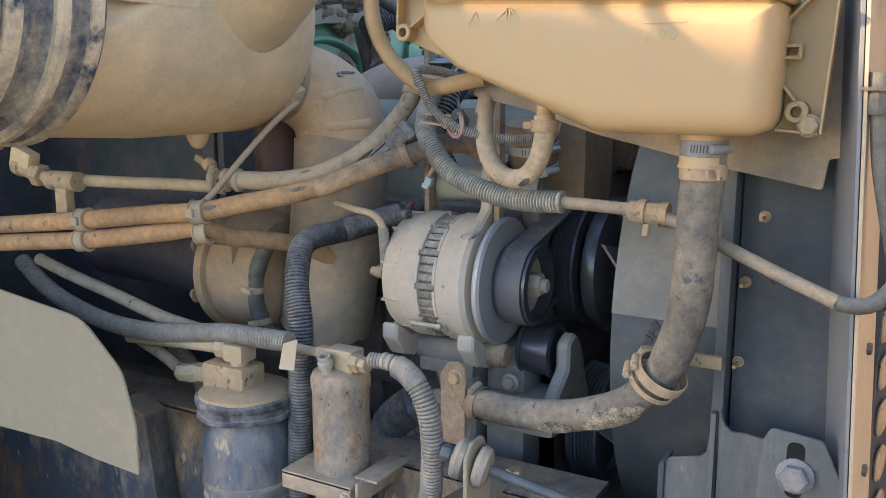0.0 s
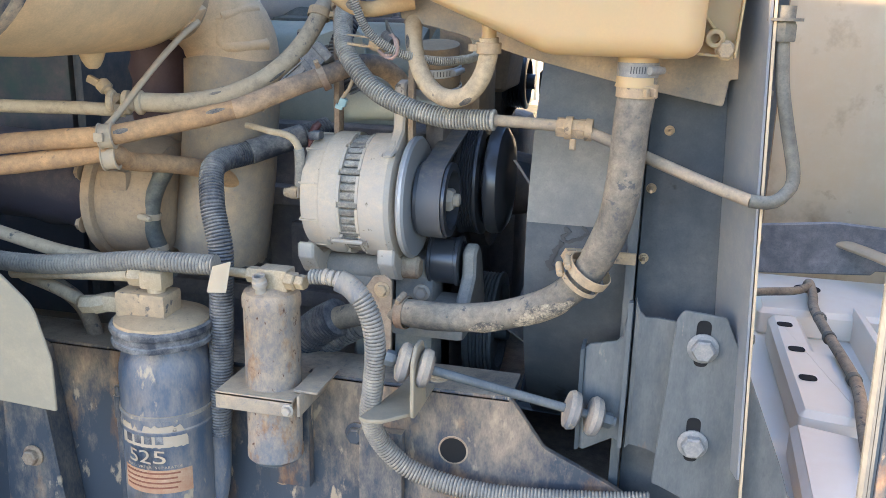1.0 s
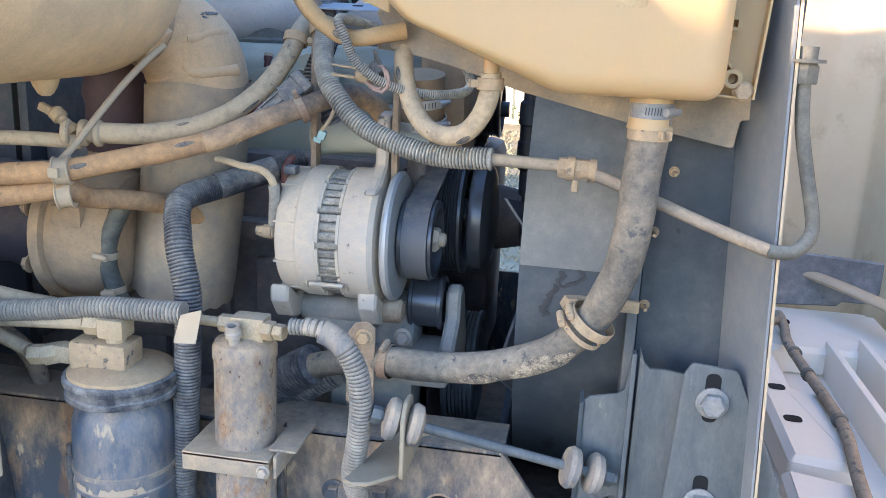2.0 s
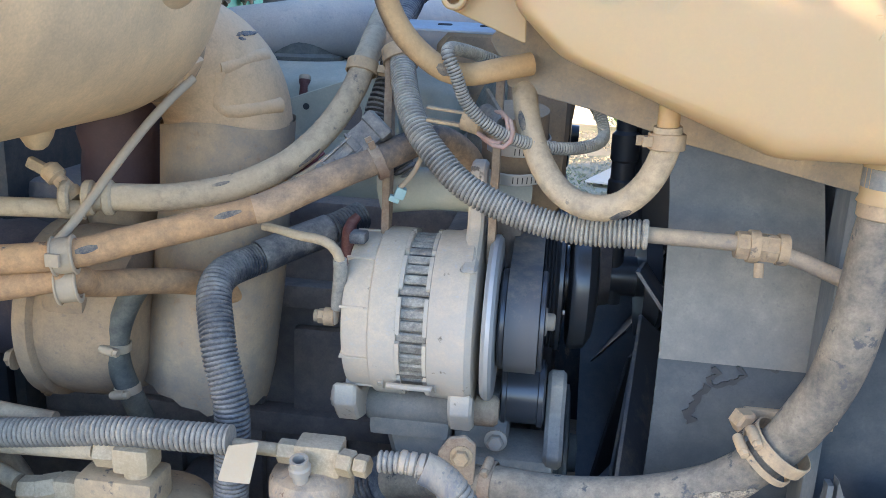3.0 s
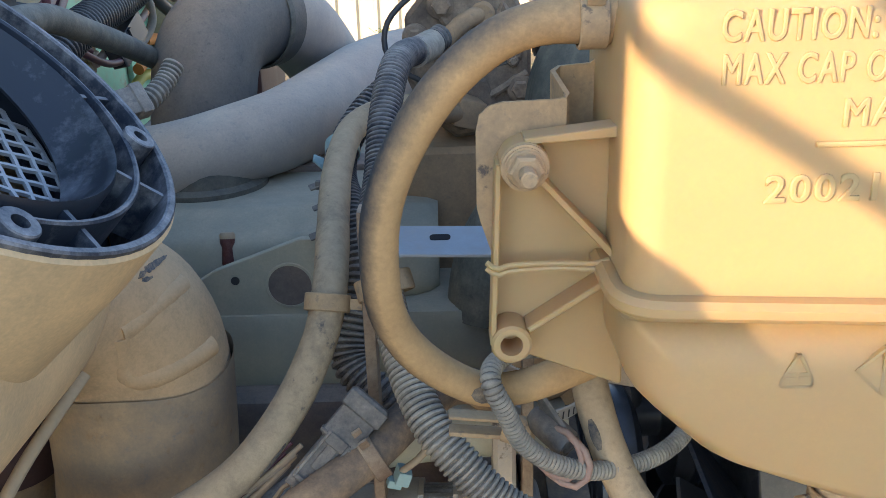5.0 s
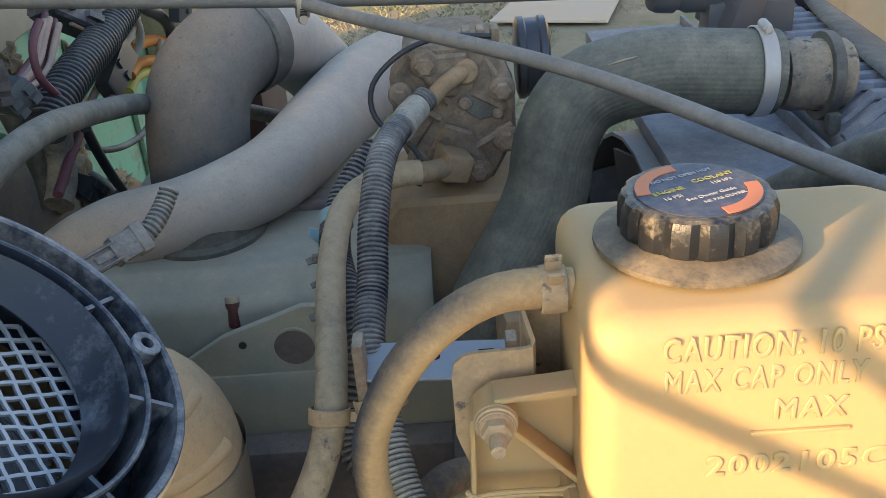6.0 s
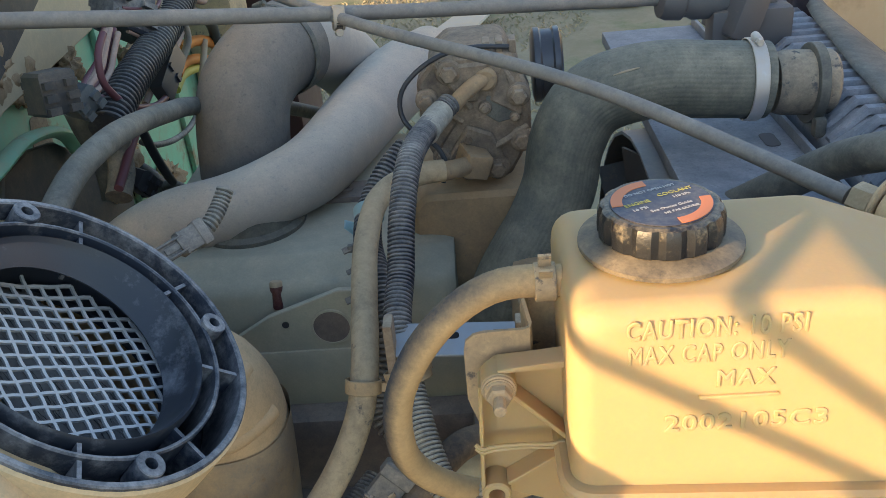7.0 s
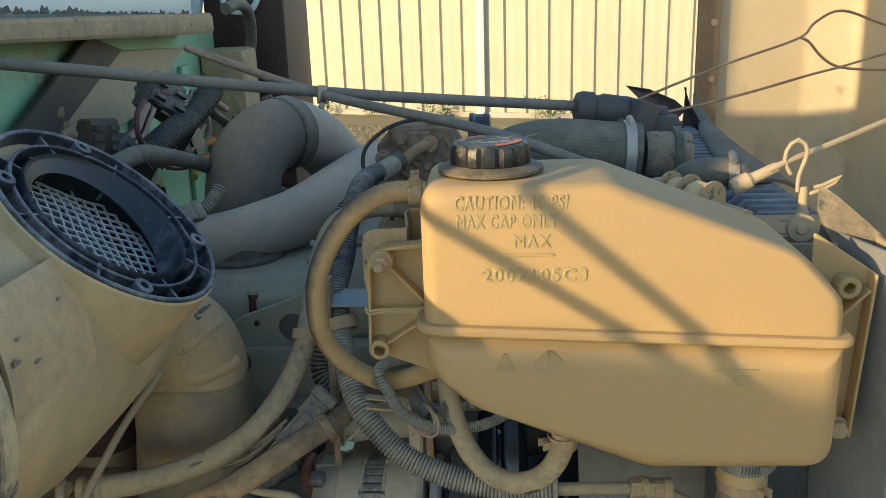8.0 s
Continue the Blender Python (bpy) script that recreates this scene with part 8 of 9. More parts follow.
stay_rod("stay_rod", [(-1.188, 1.100, 1.650), (-1.012, 1.200, 1.624), (-0.638, 1.372, 1.559), (-0.258, 1.510, 1.512)], "dusty dark radiator stay rod crossing the engine bay")
stay_rod("stay_rod", [(-0.909, 1.600, 1.615), (-0.636, 1.360, 1.557), (-0.400, 1.165, 1.530), (-0.237, 0.968, 1.500)], "dusty dark radiator stay rod with threaded end", 0.0066)
worm_clamp((-0.637, 1.366, 1.556), (1, 0.25, -0.1), 0.0125, (-0.1, -0.25, -1), "dusty slotted worm clamp tying the crossed stay rods", M_ZINCDUST, 0.013)
bm = bm_new()
lathe(bm, [(0.012, 0), (0.022, 0.004), (0.025, 0.012), (0.025, 0.03), (0.021, 0.034), (0.021, 0.04), (0.024, 0.046), (0.022, 0.085), (0.014, 0.09), (0.012, 0.15)], (-0.265, 1.508, 1.512), (1, 0.12, -0.12), 24)
box(bm, (-0.20, 1.49, 1.44), (-0.10, 1.53, 1.495), 0.008)
box(bm, (-0.185, 1.47, 1.46), (-0.15, 1.55, 1.52), 0.006, turn=(0, 20, 15))
thing("rod_boot", bm, M_BELT, "black rubber boot at the stay rod end", "boot")

# mount of the near stay rod: discs, bushes, nut
mount = root("rod_mount", (-0.21, 0.97, 1.48), "tan dusted rubber bushes and washers on the stay rod end", "rod mount")
ax = Vector((0.64, -0.76, -0.1)).normalized()
o = Vector((-0.232, 0.962, 1.500))
bm = bm_new()
hexagon(bm, o - ax * 0.004, ax, 0.0125, 0.016, 0.1)
part("nut", bm, M_BRASS, mount)
for s, r, h in ((0.014, 0.022, 0.003), (0.019, 0.018, 0.016), (0.036, 0.024, 0.003), (0.042, 0.020, 0.018), (0.062, 0.024, 0.003)):
    bm = bm_new()
    lathe(bm, [(r * 0.9, 0), (r, h * 0.2), (r, h * 0.8), (r * 0.9, h)], o + ax * s, ax, 28)
    part("washer" if h < 0.01 else "bush", bm, M_TANSTEEL if h < 0.01 else M_CANISTER, mount)
bm = bm_new()
lathe(bm, [(0.0078 if k % 2 else 0.0066, 0.0022 * k) for k in range(20)], o + ax * 0.064, ax, 14)
part("thread", bm, M_TANSTEEL, mount, "tan threaded rod end")
bm = bm_new()
box(bm, (-0.24, 0.93, 1.455), (-0.06, 1.00, 1.462), 0.002)
box(bm, (-0.19, 0.925, 1.40), (-0.06, 0.931, 1.46), 0.002)
thing("radiator_bracket", bm, M_TANSTEEL, "pale tan folded bracket on top of the radiator", "bracket")
bm = bm_new()
plate(bm, fillet([Vector((p[0], p[2])) for p in [(-0.092, 0.880, 1.513), (-0.079, 0.880, 1.503), (-0.058, 0.880, 1.484), (-0.025, 0.880, 1.454), (-0.013, 0.880, 1.395), (-0.036, 0.880, 1.414), (-0.052, 0.880, 1.428), (-0.071, 0.880, 1.445), (-0.085, 0.880, 1.466), (-0.092, 0.880, 1.487)]], 0.006), lambda u, v, w: Vector((u, 0.885 + w + 0.9 * max(0.0, -0.06 - u) - 3.0 * (u + 0.06) ** 2, v)), 0.006, 0.001)
thing("torn_flap", bm, M_RUBBERTAN, "dusty grey curling rubber seal flap at the radiator corner", "rubber flap")
bm = bm_new()
ring_band(bm, (-0.104, 0.918, 1.4700), (0, 1, 0), 0.006, 0.0135, 0.008, 24)
lathe(bm, [(0.0065, 0), (0.0065, 0.008), (0.005, 0.010)], (-0.104, 0.922, 1.4700), (0, -1, 0), 20)
thing("bracket_bolt", bm, M_CREAM, "cream dusted bolt and washer on the radiator bracket", "bolt")

# hood cables with their eyes
HOOD_WIRES = [([(-0.150, 0.985, 1.496), (-0.125, 0.985, 1.507), (-0.104, 0.985, 1.518), (-0.049, 1.010, 1.532), (0.020, 1.050, 1.548), (0.128, 1.120, 1.570)], 0.0034, "dusty pale steel hood cable rising to the hood"),
              ([(-0.190, 1.500, 1.510), (-0.113, 1.600, 1.523), (0.018, 1.680, 1.558), (0.158, 1.750, 1.592), (0.188, 1.770, 1.616), (0.247, 1.800, 1.637), (0.349, 1.850, 1.605), (0.449, 1.900, 1.584)], 0.0024, "thin rusty wire twisted to the hood"),
              ([(-0.164, 1.500, 1.493), (-0.054, 1.580, 1.499), (0.064, 1.660, 1.512), (0.168, 1.720, 1.529), (0.241, 1.760, 1.539), (0.334, 1.800, 1.557), (0.429, 1.850, 1.566)], 0.0024, "thin rusty wire twisted to the hood")]
LOOSE_ENDS = [([(0.158, 1.750, 1.594), (0.176, 1.750, 1.585), (0.201, 1.750, 1.557), (0.241, 1.760, 1.537), (0.337, 1.800, 1.527), (0.434, 1.850, 1.522)], 0.0024, "thin rusty wire twisted to the hood"),
              ([(-0.087, 0.985, 1.489), (-0.087, 0.985, 1.506), (-0.080, 0.985, 1.530), (-0.089, 0.985, 1.542), (-0.099, 0.985, 1.535), (-0.102, 0.985, 1.521), (-0.095, 0.985, 1.507)], 0.0022, "pale looped cable end above the radiator"),
              ([(-0.071, 0.985, 1.493), (-0.060, 0.985, 1.496), (-0.046, 0.985, 1.504), (-0.050, 0.985, 1.498), (-0.061, 0.985, 1.492), (-0.076, 0.985, 1.486)], 0.0022, "pale looped cable end above the radiator")]
for pts, r, label in HOOD_WIRES + LOOSE_ENDS:
    tube_thing("cable", pts, r, M_RUSTSTEEL if "rusty" in label else M_TANEDGE, label, "cable", n=8)
bm = bm_new()
lathe(bm, [(0.007, 0), (0.007, 0.008), (0.0045, 0.012), (0.0042, 0.032), (0.003, 0.034)], (-0.081, 0.985, 1.460), (0, 0, 1), 14)
thing("cable_end", bm, M_TANEDGE, "dusty swaged terminal standing on the bracket", "cable end")
bm = bm_new()
lathe(bm, [(0.007, 0), (0.009, 0.004), (0.009, 0.018), (0.006, 0.022), (0.0055, 0.048)], (-0.152, 0.985, 1.494), (1, 0.05, 0.46), 14)
thing("cable_end", bm, M_TANEDGE, "dusty swaged end of the hood cable", "cable end")
for corners, depth in (([(-0.167, 1.620, 1.530), (-0.163, 1.620, 1.526), (-0.127, 1.620, 1.523), (-0.145, 1.620, 1.508), (-0.087, 1.600, 1.506), (-0.119, 1.600, 1.481), (-0.072, 1.580, 1.492), (-0.094, 1.580, 1.464)], 0.05), ([(-0.069, 1.620, 1.525), (-0.065, 1.620, 1.524), (-0.060, 1.610, 1.497), (-0.070, 1.610, 1.483), (-0.046, 1.600, 1.472), (-0.075, 1.600, 1.446), (-0.002, 1.590, 1.429), (-0.066, 1.590, 1.409), (0.042, 1.570, 1.389), (-0.046, 1.570, 1.384)], 0.09)):
    # a torn sheet: rows of points across, leaning back and curling
    bm = bm_new()
    rings = []
    for k in range(len(corners) // 2):
        p, q = Vector(corners[2 * k]), Vector(corners[2 * k + 1])
        m = (p + q) / 2 + Vector((0, 0.3 * (q - p).length, 0))
        front = [p, p.lerp(m, 0.5), m, q.lerp(m, 0.5), q]
        rings.append(front + [v + Vector((0, 0.005, 0)) for v in reversed(front)])
    loft(bm, rings)
    thing("torn_seal", bm, M_BOOT, "torn curling black rubber radiator seal", "rubber seal", group="torn seal pieces", smooth=70)

# long seal curling along the radiator top towards the hood
bm = bm_new()
rings = []
for low, high in (((-0.010, 1.815, 1.462), (0.000, 1.862, 1.483)), ((-0.032, 1.680, 1.463), (0.000, 1.780, 1.458)), ((-0.060, 1.540, 1.464), (0.002, 1.646, 1.437)), ((-0.088, 1.333, 1.464), (0.004, 1.467, 1.430)), ((-0.100, 1.204, 1.464), (0.004, 1.314, 1.430)), ((-0.104, 1.120, 1.464), (0.002, 1.200, 1.432))):
    p, q = Vector(low), Vector(high)
    face = [p.lerp(q, s) + Vector((0, 0, 0.012 * math.sin(math.pi * s))) for s in (0.0, 0.2, 0.4, 0.6, 0.8, 0.93, 1.0)]
    rings.append(face + [v + Vector((0.002, 0.001, 0.004)) for v in reversed(face)])
loft(bm, rings)
thing("rubber_seal", bm, M_RUBBER, "long dusty black rubber seal curling over the radiator top", "rubber seal", smooth=70)


# ---- pump at the back ----
def build_pump():
    pump = root("injection_pump", (-0.50, 1.35, 1.33), "oil-caked brown cast pump head with bolts", "pump")
    F = 1.33
    edge = [(-0.556, 1.425), (-0.557, 1.486), (-0.534, 1.513), (-0.452, 1.513), (-0.434, 1.470), (-0.434, 1.415), (-0.459, 1.371), (-0.510, 1.366), (-0.542, 1.392)]
    bm = bm_new()
    plate(bm, fillet(edge, 0.008), lambda u, v, w: Vector((u, F + w, v)), 0.035, 0.004)
    cover = part("cover", bm, M_PUMP, pump)
    bm = bm_new()
    plate(bm, fillet([(-0.548, 1.40), (-0.548, 1.49), (-0.525, 1.508), (-0.46, 1.508), (-0.44, 1.47), (-0.44, 1.40), (-0.465, 1.375), (-0.52, 1.375)], 0.015), lambda u, v, w: Vector((u, F + 0.03 + w, v)), 0.12, 0.008)
    part("casting", bm, M_PUMP, pump)
    # raised fields of the cover, with valleys between them
    for tri, h in (([(-0.548, 1.462), (-0.515, 1.440), (-0.540, 1.405), (-0.550, 1.425)], 0.006), ([(-0.525, 1.505), (-0.478, 1.506), (-0.492, 1.462), (-0.512, 1.462)], 0.008), ([(-0.462, 1.502), (-0.441, 1.470), (-0.443, 1.440), (-0.480, 1.462)], 0.006), ([(-0.505, 1.436), (-0.478, 1.425), (-0.462, 1.385), (-0.505, 1.375), (-0.533, 1.395)], 0.009)):
        bm = bm_new()
        plate(bm, fillet(tri, 0.004), lambda u, v, w: Vector((u, F + 0.002 - w, v)), h, 0.003)
        part("raised_field", bm, M_PUMP, cover)
    for a, b in (((-0.556, 1.472), (-0.51, 1.44)), ((-0.438, 1.43), (-0.49, 1.40)), ((-0.535, 1.508), (-0.50, 1.455))):
        bm = bm_new()
        sweep(bm, [(a[0], F - 0.001, a[1]), ((a[0] + b[0]) / 2, F - 0.004, (a[1] + b[1]) / 2), (b[0], F - 0.001, b[1])], 0.004, n=8)
        part("rib", bm, M_PUMP, cover)
    for x, z, r in ((-0.547, 1.468, 0.0085), (-0.521, 1.497, 0.0095), (-0.447, 1.467, 0.009), (-0.445, 1.415, 0.0095), (-0.474, 1.383, 0.0095), (-0.505, 1.420, 0.005), (-0.536, 1.400, 0.007), (-0.484, 1.455, 0.005), (-0.452, 1.442, 0.004)):
        bm = bm_new()
        lathe(bm, [(r * 1.5, 0), (r * 1.5, 0.006), (r * 1.3, 0.008)], (x, F + 0.002, z), (0, -1, 0), 18)
        part("boss", bm, M_PUMP, cover)
        bolt("cover_bolt", (x, F - 0.005, z), (0, -1, 0), r, "", parent=pump, material=M_PUMP)
    bm = bm_new()
    plate(bm, fillet([(-0.482, 1.468), (-0.455, 1.462), (-0.452, 1.440), (-0.47, 1.436), (-0.484, 1.446)], 0.003), lambda u, v, w: Vector((u, F + 0.001 - w, v)), 0.003, 0.0006)
    part("oily_patch", bm, M_RUBBER, cover, "dark oily name plate")
    for k in range(3):
        bm = bm_new()
        box(bm, (-0.455 - 0.014 * k, F + 0.005, 1.510), (-0.447 - 0.014 * k, F + 0.03, 1.525), 0.002)
        part("lug", bm, M_PUMP, pump)
    bm = bm_new()
    box(bm, (-0.516, 1.296, 1.384), (-0.486, 1.332, 1.412), 0.003, turn=(8, 18, 22))
    part("block_fitting", bm, M_TURBO, pump)
    bm = bm_new()
    sweep(bm, [(-0.482, 1.332, 1.487), (-0.492, 1.318, 1.486), (-0.507, 1.312, 1.477), (-0.521, 1.309, 1.462)], 0.0085, n=14)
    lathe(bm, [(0.013, 0), (0.013, 0.008), (0.010, 0.012)], (-0.482, 1.333, 1.487), (0, -1, 0), 18)
    part("outlet", bm, M_TURBO, pump, "tan dusted outlet pipe")
    bm = bm_new()
    sweep(bm, [(-0.506, 1.308, 1.397), (-0.518, 1.288, 1.402), (-0.530, 1.270, 1.408), (-0.540, 1.260, 1.412)], 0.0105, n=14)
    part("inlet", bm, M_TURBO, pump, "tan dusted inlet pipe")
    bm = bm_new()
    lathe(bm, [(0.036, 0), (0.042, 0.002), (0.042, 0.008), (0.040, 0.010), (0.040, 0.022), (0.042, 0.024), (0.042, 0.030), (0.036, 0.033)], (-0.428, 1.385, 1.480), (1, 0, 0), 36)
    part("filter_cap", bm, M_PULLEY, pump, "black round end cap")
    bm = bm_new()
    plate(bm, fillet([(-0.575, 1.21), (-0.575, 1.345), (-0.56, 1.362), (-0.40, 1.362), (-0.385, 1.34), (-0.40, 1.21)], 0.01), lambda u, v, w: Vector((u, 1.305 + w, v)), 0.15, 0.006)
    part("pump_mount", bm, M_TURBO, pump, "tan dusted mounting shelf")
    tube_thing("breather_wire", [(-0.455, 1.335, 1.518), (-0.50, 1.33, 1.522), (-0.54, 1.325, 1.512), (-0.572, 1.32, 1.485), (-0.575, 1.315, 1.455), (-0.557, 1.30, 1.438), (-0.54, 1.29, 1.43), (-0.53, 1.285, 1.41), (-0.535, 1.28, 1.39)], 0.0028, M_BLACK, "thin black breather wire by the pump", "wire", n=8)


build_pump()

# connectors and clips between the hoses
def connector(at, axis, label, size=1.0, leads=0.15):
    """A flat sealed wire connector: socket, plug with a latch frame, ridges and its leads."""
    a = Vector(axis).normalized()
    v = Vector((0, -1, 0.35))
    v = (v - a * v.dot(a)).normalized()
    u = a.cross(v)
    c = root("wire_connector", at, label, "connector")
    o = Vector(at)

    def blk(name, parent, s0, s1, u0, u1, v0, v1, edge=0.0012):
        bm = bm_new()
        rows = []
        for s, k in ((s0, edge), (s0 + edge, 0), (s1 - edge, 0), (s1, edge)):
            q = fillet([(u0 + k, v0 + k), (u1 - k, v0 + k), (u1 - k, v1 - k), (u0 + k, v1 - k)], edge, 2)
            rows.append([o + (a * s + u * x + v * y) * size for x, y in q])
        loft(bm, rows)
        return part(name, bm, M_CONNECTOR, parent)
    sock = blk("socket", c, 0.002, 0.044, -0.016, 0.016, -0.010, 0.0085, 0.003)
    blk("collar", sock, 0.030, 0.048, -0.0185, 0.0185, -0.012, 0.010, 0.003)
    blk("ridge", sock, 0.004, 0.008, -0.0172, 0.0172, -0.011, 0.0098)
    plug = blk("plug", c, -0.044, 0.004, -0.0125, 0.0125, -0.0085, 0.0065)
    for u0, u1, s0, s1 in ((-0.011, -0.0085, -0.036, 0.010), (0.0085, 0.011, -0.036, 0.010), (-0.0085, 0.0085, -0.036, -0.032), (-0.0085, 0.0085, 0.000, 0.010)):
        blk("latch_frame", plug, s0, s1, u0, u1, 0.0060, 0.0105, 0.0008)
    blk("latch_tongue", plug, -0.022, 0.002, -0.0045, 0.0045, 0.0060, 0.0085, 0.0008)
    for k in range(4):
        off = u * (k - 1.5) * 0.0045 * size
        bm = bm_new()
        L = leads
        sweep(bm, [o - a * 0.04 * size + off, o - a * (0.04 * size + L * 0.3) + off * 1.5 - v * 0.004, o - a * (0.04 * size + L * 0.65) + off * 0.6 + v * 0.003 * (k % 2), o - a * (0.04 * size + L) + off], 0.0017, n=6)
        part("lead", bm, M_WIREGREY if k % 2 else M_CREAM, c)


connector((-0.596, 0.937, 1.262), (0.62, 0.33, 0.62), "grey dusted wire connector between the hoses", 0.80, 0.045)
for k, sh in enumerate(((0, 0, 0), (0.004, 0.002, 0.005), (-0.003, 0.004, 0.006))):
    tube_thing("connector_wire", [Vector(p) + Vector(sh) for p in ((-0.623, 0.950, 1.249), (-0.649, 0.940, 1.230), (-0.669, 0.932, 1.220), (-0.683, 0.927, 1.213), (-0.688, 0.925, 1.209), (-0.676, 0.927, 1.211), (-0.656, 0.932, 1.220), (-0.628, 0.950, 1.241))], 0.0019, (M_WIREGREY, M_CREAM, M_PURPLE)[k], "thin dusty wire looping back from the connector", "wire", n=8)
plug = root("wire_plug", (-0.464, 0.882, 1.295), "round grey dusted plug with pink wires under the loom", "connector")
ax = Vector((0.62, -0.70, -0.33)).normalized()
bm = bm_new()
lathe(bm, [(0.005, -0.004), (0.0075, 0.0), (0.0085, 0.003), (0.0085, 0.022), (0.0078, 0.0245), (0.0052, 0.0245), (0.0048, 0.019)], (-0.4715, 0.889, 1.3085), ax, 24)
shell = part("shell", bm, M_CONNECTOR, plug)
bm = bm_new()
plate(bm, [Vector(p) for p in ((0.0, 0.0), (0.020, 0.0), (0.018, 0.002), (-0.003, 0.011))], lambda u, v, w: Vector((-0.4715, 0.887, 1.3155)) + ax * u + Vector((w, 0, v)), 0.003, 0.0005)
part("latch", bm, M_CONNECTOR, shell)
for shift in (Vector((0, 0, 0)), Vector((-0.004, 0.003, 0.003))):
    tube_thing("pink_wire", [Vector(p) + shift for p in ((-0.464, 0.878, 1.304), (-0.455, 0.868, 1.308), (-0.449, 0.860, 1.304), (-0.447, 0.857, 1.296), (-0.450, 0.857, 1.287), (-0.456, 0.858, 1.284), (-0.464, 0.862, 1.286), (-0.472, 0.872, 1.289))], 0.0020, M_PINK, "faded pink wire looping from the plug", "wire", n=8)
bm = bm_new()
box(bm, (-0.522, 0.890, 1.295), (-0.486, 0.900, 1.298), 0.001, turn=(0, 6, 0))
box(bm, (-0.522, 0.890, 1.306), (-0.486, 0.900, 1.308), 0.0008, turn=(0, 6, 0))
lathe(bm, [(0.009, 0), (0.009, 0.016), (0.006, 0.018)], (-0.490, 0.895, 1.300), (0.9, -0.3, -0.2), 16)
thing("cable_clamp", bm, M_TANSTEEL, "small tan clamp on the upright strip", "clamp")
bm = bm_new()
box(bm, (-0.578, 0.990, 1.10), (-0.570, 1.010, 1.40), 0.002)
box(bm, (-0.472, 0.985, 1.15), (-0.464, 1.0, 1.40), 0.002)
thing("hose_stand", bm, M_RUSTSTEEL, "rusty flat upright strip carrying the hose clamps", "bracket")
spring_clamp((-0.563, 1.000, 1.345), (0.3, -0.5, -1), 0.0185, (0.4, 0.9, 0), "brown dusted clamp holding the conduit", M_TANSTEEL, 0.014)
spring_clamp((-0.572, 0.94, 1.252), (1, 0.4, 0.5), 0.0155, (0, -0.3, 1), "rusty clamp on the coolant hose", M_RUSTSTEEL, 0.010)
bm = bm_new()
box(bm, (-0.560, 0.958, 1.214), (-0.550, 0.972, 1.225), 0.002, turn=(0, 20, 10))
box(bm, (-0.566, 0.962, 1.210), (-0.556, 0.970, 1.216), 0.001, turn=(0, 20, 10))
thing("wire_clip", bm, M_BLUECLIP, "pale blue wire clip above the alternator", "clip")
tube_thing("clip_wire", [(-0.555, 0.962, 1.225), (-0.542, 0.955, 1.24), (-0.532, 0.948, 1.26)], 0.0025, M_CREAM, "thin pale wire from the blue clip", "wire", n=8)
tube_thing("spare_conduit", [(-0.572, 1.300, 1.425), (-0.594, 1.275, 1.408), (-0.612, 1.240, 1.384), (-0.612, 1.190, 1.366), (-0.596, 1.130, 1.348), (-0.588, 1.080, 1.320), (-0.598, 1.050, 1.268), (-0.570, 1.030, 1.240), (-0.545, 1.030, 1.200)], 0.0135, M_LOOMDARK, "blue-black corrugated conduit behind the heater hose", "conduit", n=16, pitch=0.0052, depth=0.0028)
tube_thing("stub_conduit", [(-0.714, 1.100, 1.481), (-0.718, 1.090, 1.472), (-0.723, 1.075, 1.464), (-0.733, 1.060, 1.456), (-0.745, 1.045, 1.454)], 0.0068, M_LOOM, "short loose corrugated conduit stub on the elbow", "conduit", n=14, pitch=0.004, depth=0.002)
connector((-0.742, 1.034, 1.462), (0.6, 0.75, 0.08), "tangled dusty sensor connector on the intake pipe", 0.62, 0.03)
tube_thing("steel_tube", [(-0.585, 1.03, 1.205), (-0.54, 1.03, 1.212), (-0.49, 1.035, 1.212), (-0.44, 1.05, 1.205)], 0.022, M_COVER, "short tan dusted water pipe behind the alternator", "pipe", n=20)
bm = bm_new()
sweep(bm, [(-0.604, 1.004, 1.185), (-0.611, 1.000, 1.176), (-0.6125, 1.000, 1.160), (-0.6125, 1.000, 1.146), (-0.609, 1.000, 1.128)], lambda t: 0.0042 + 0.0035 * math.sin(3 * t), n=14, sway=0.05)
thing("red_boot", bm, M_RED, "dark red rubber terminal boot behind the alternator", "boot")
worm_clamp((-0.452, 1.055, 1.235), (0, -0.2, 1), 0.035, (1, -0.5, 0), "bright worm clamp on the water outlet", M_ZINC, 0.012)
worm_clamp((-0.452, 1.060, 1.262), (0, -0.2, 1), 0.033, (1, -0.5, 0), "bright worm clamp on the water outlet", M_ZINC, 0.012)

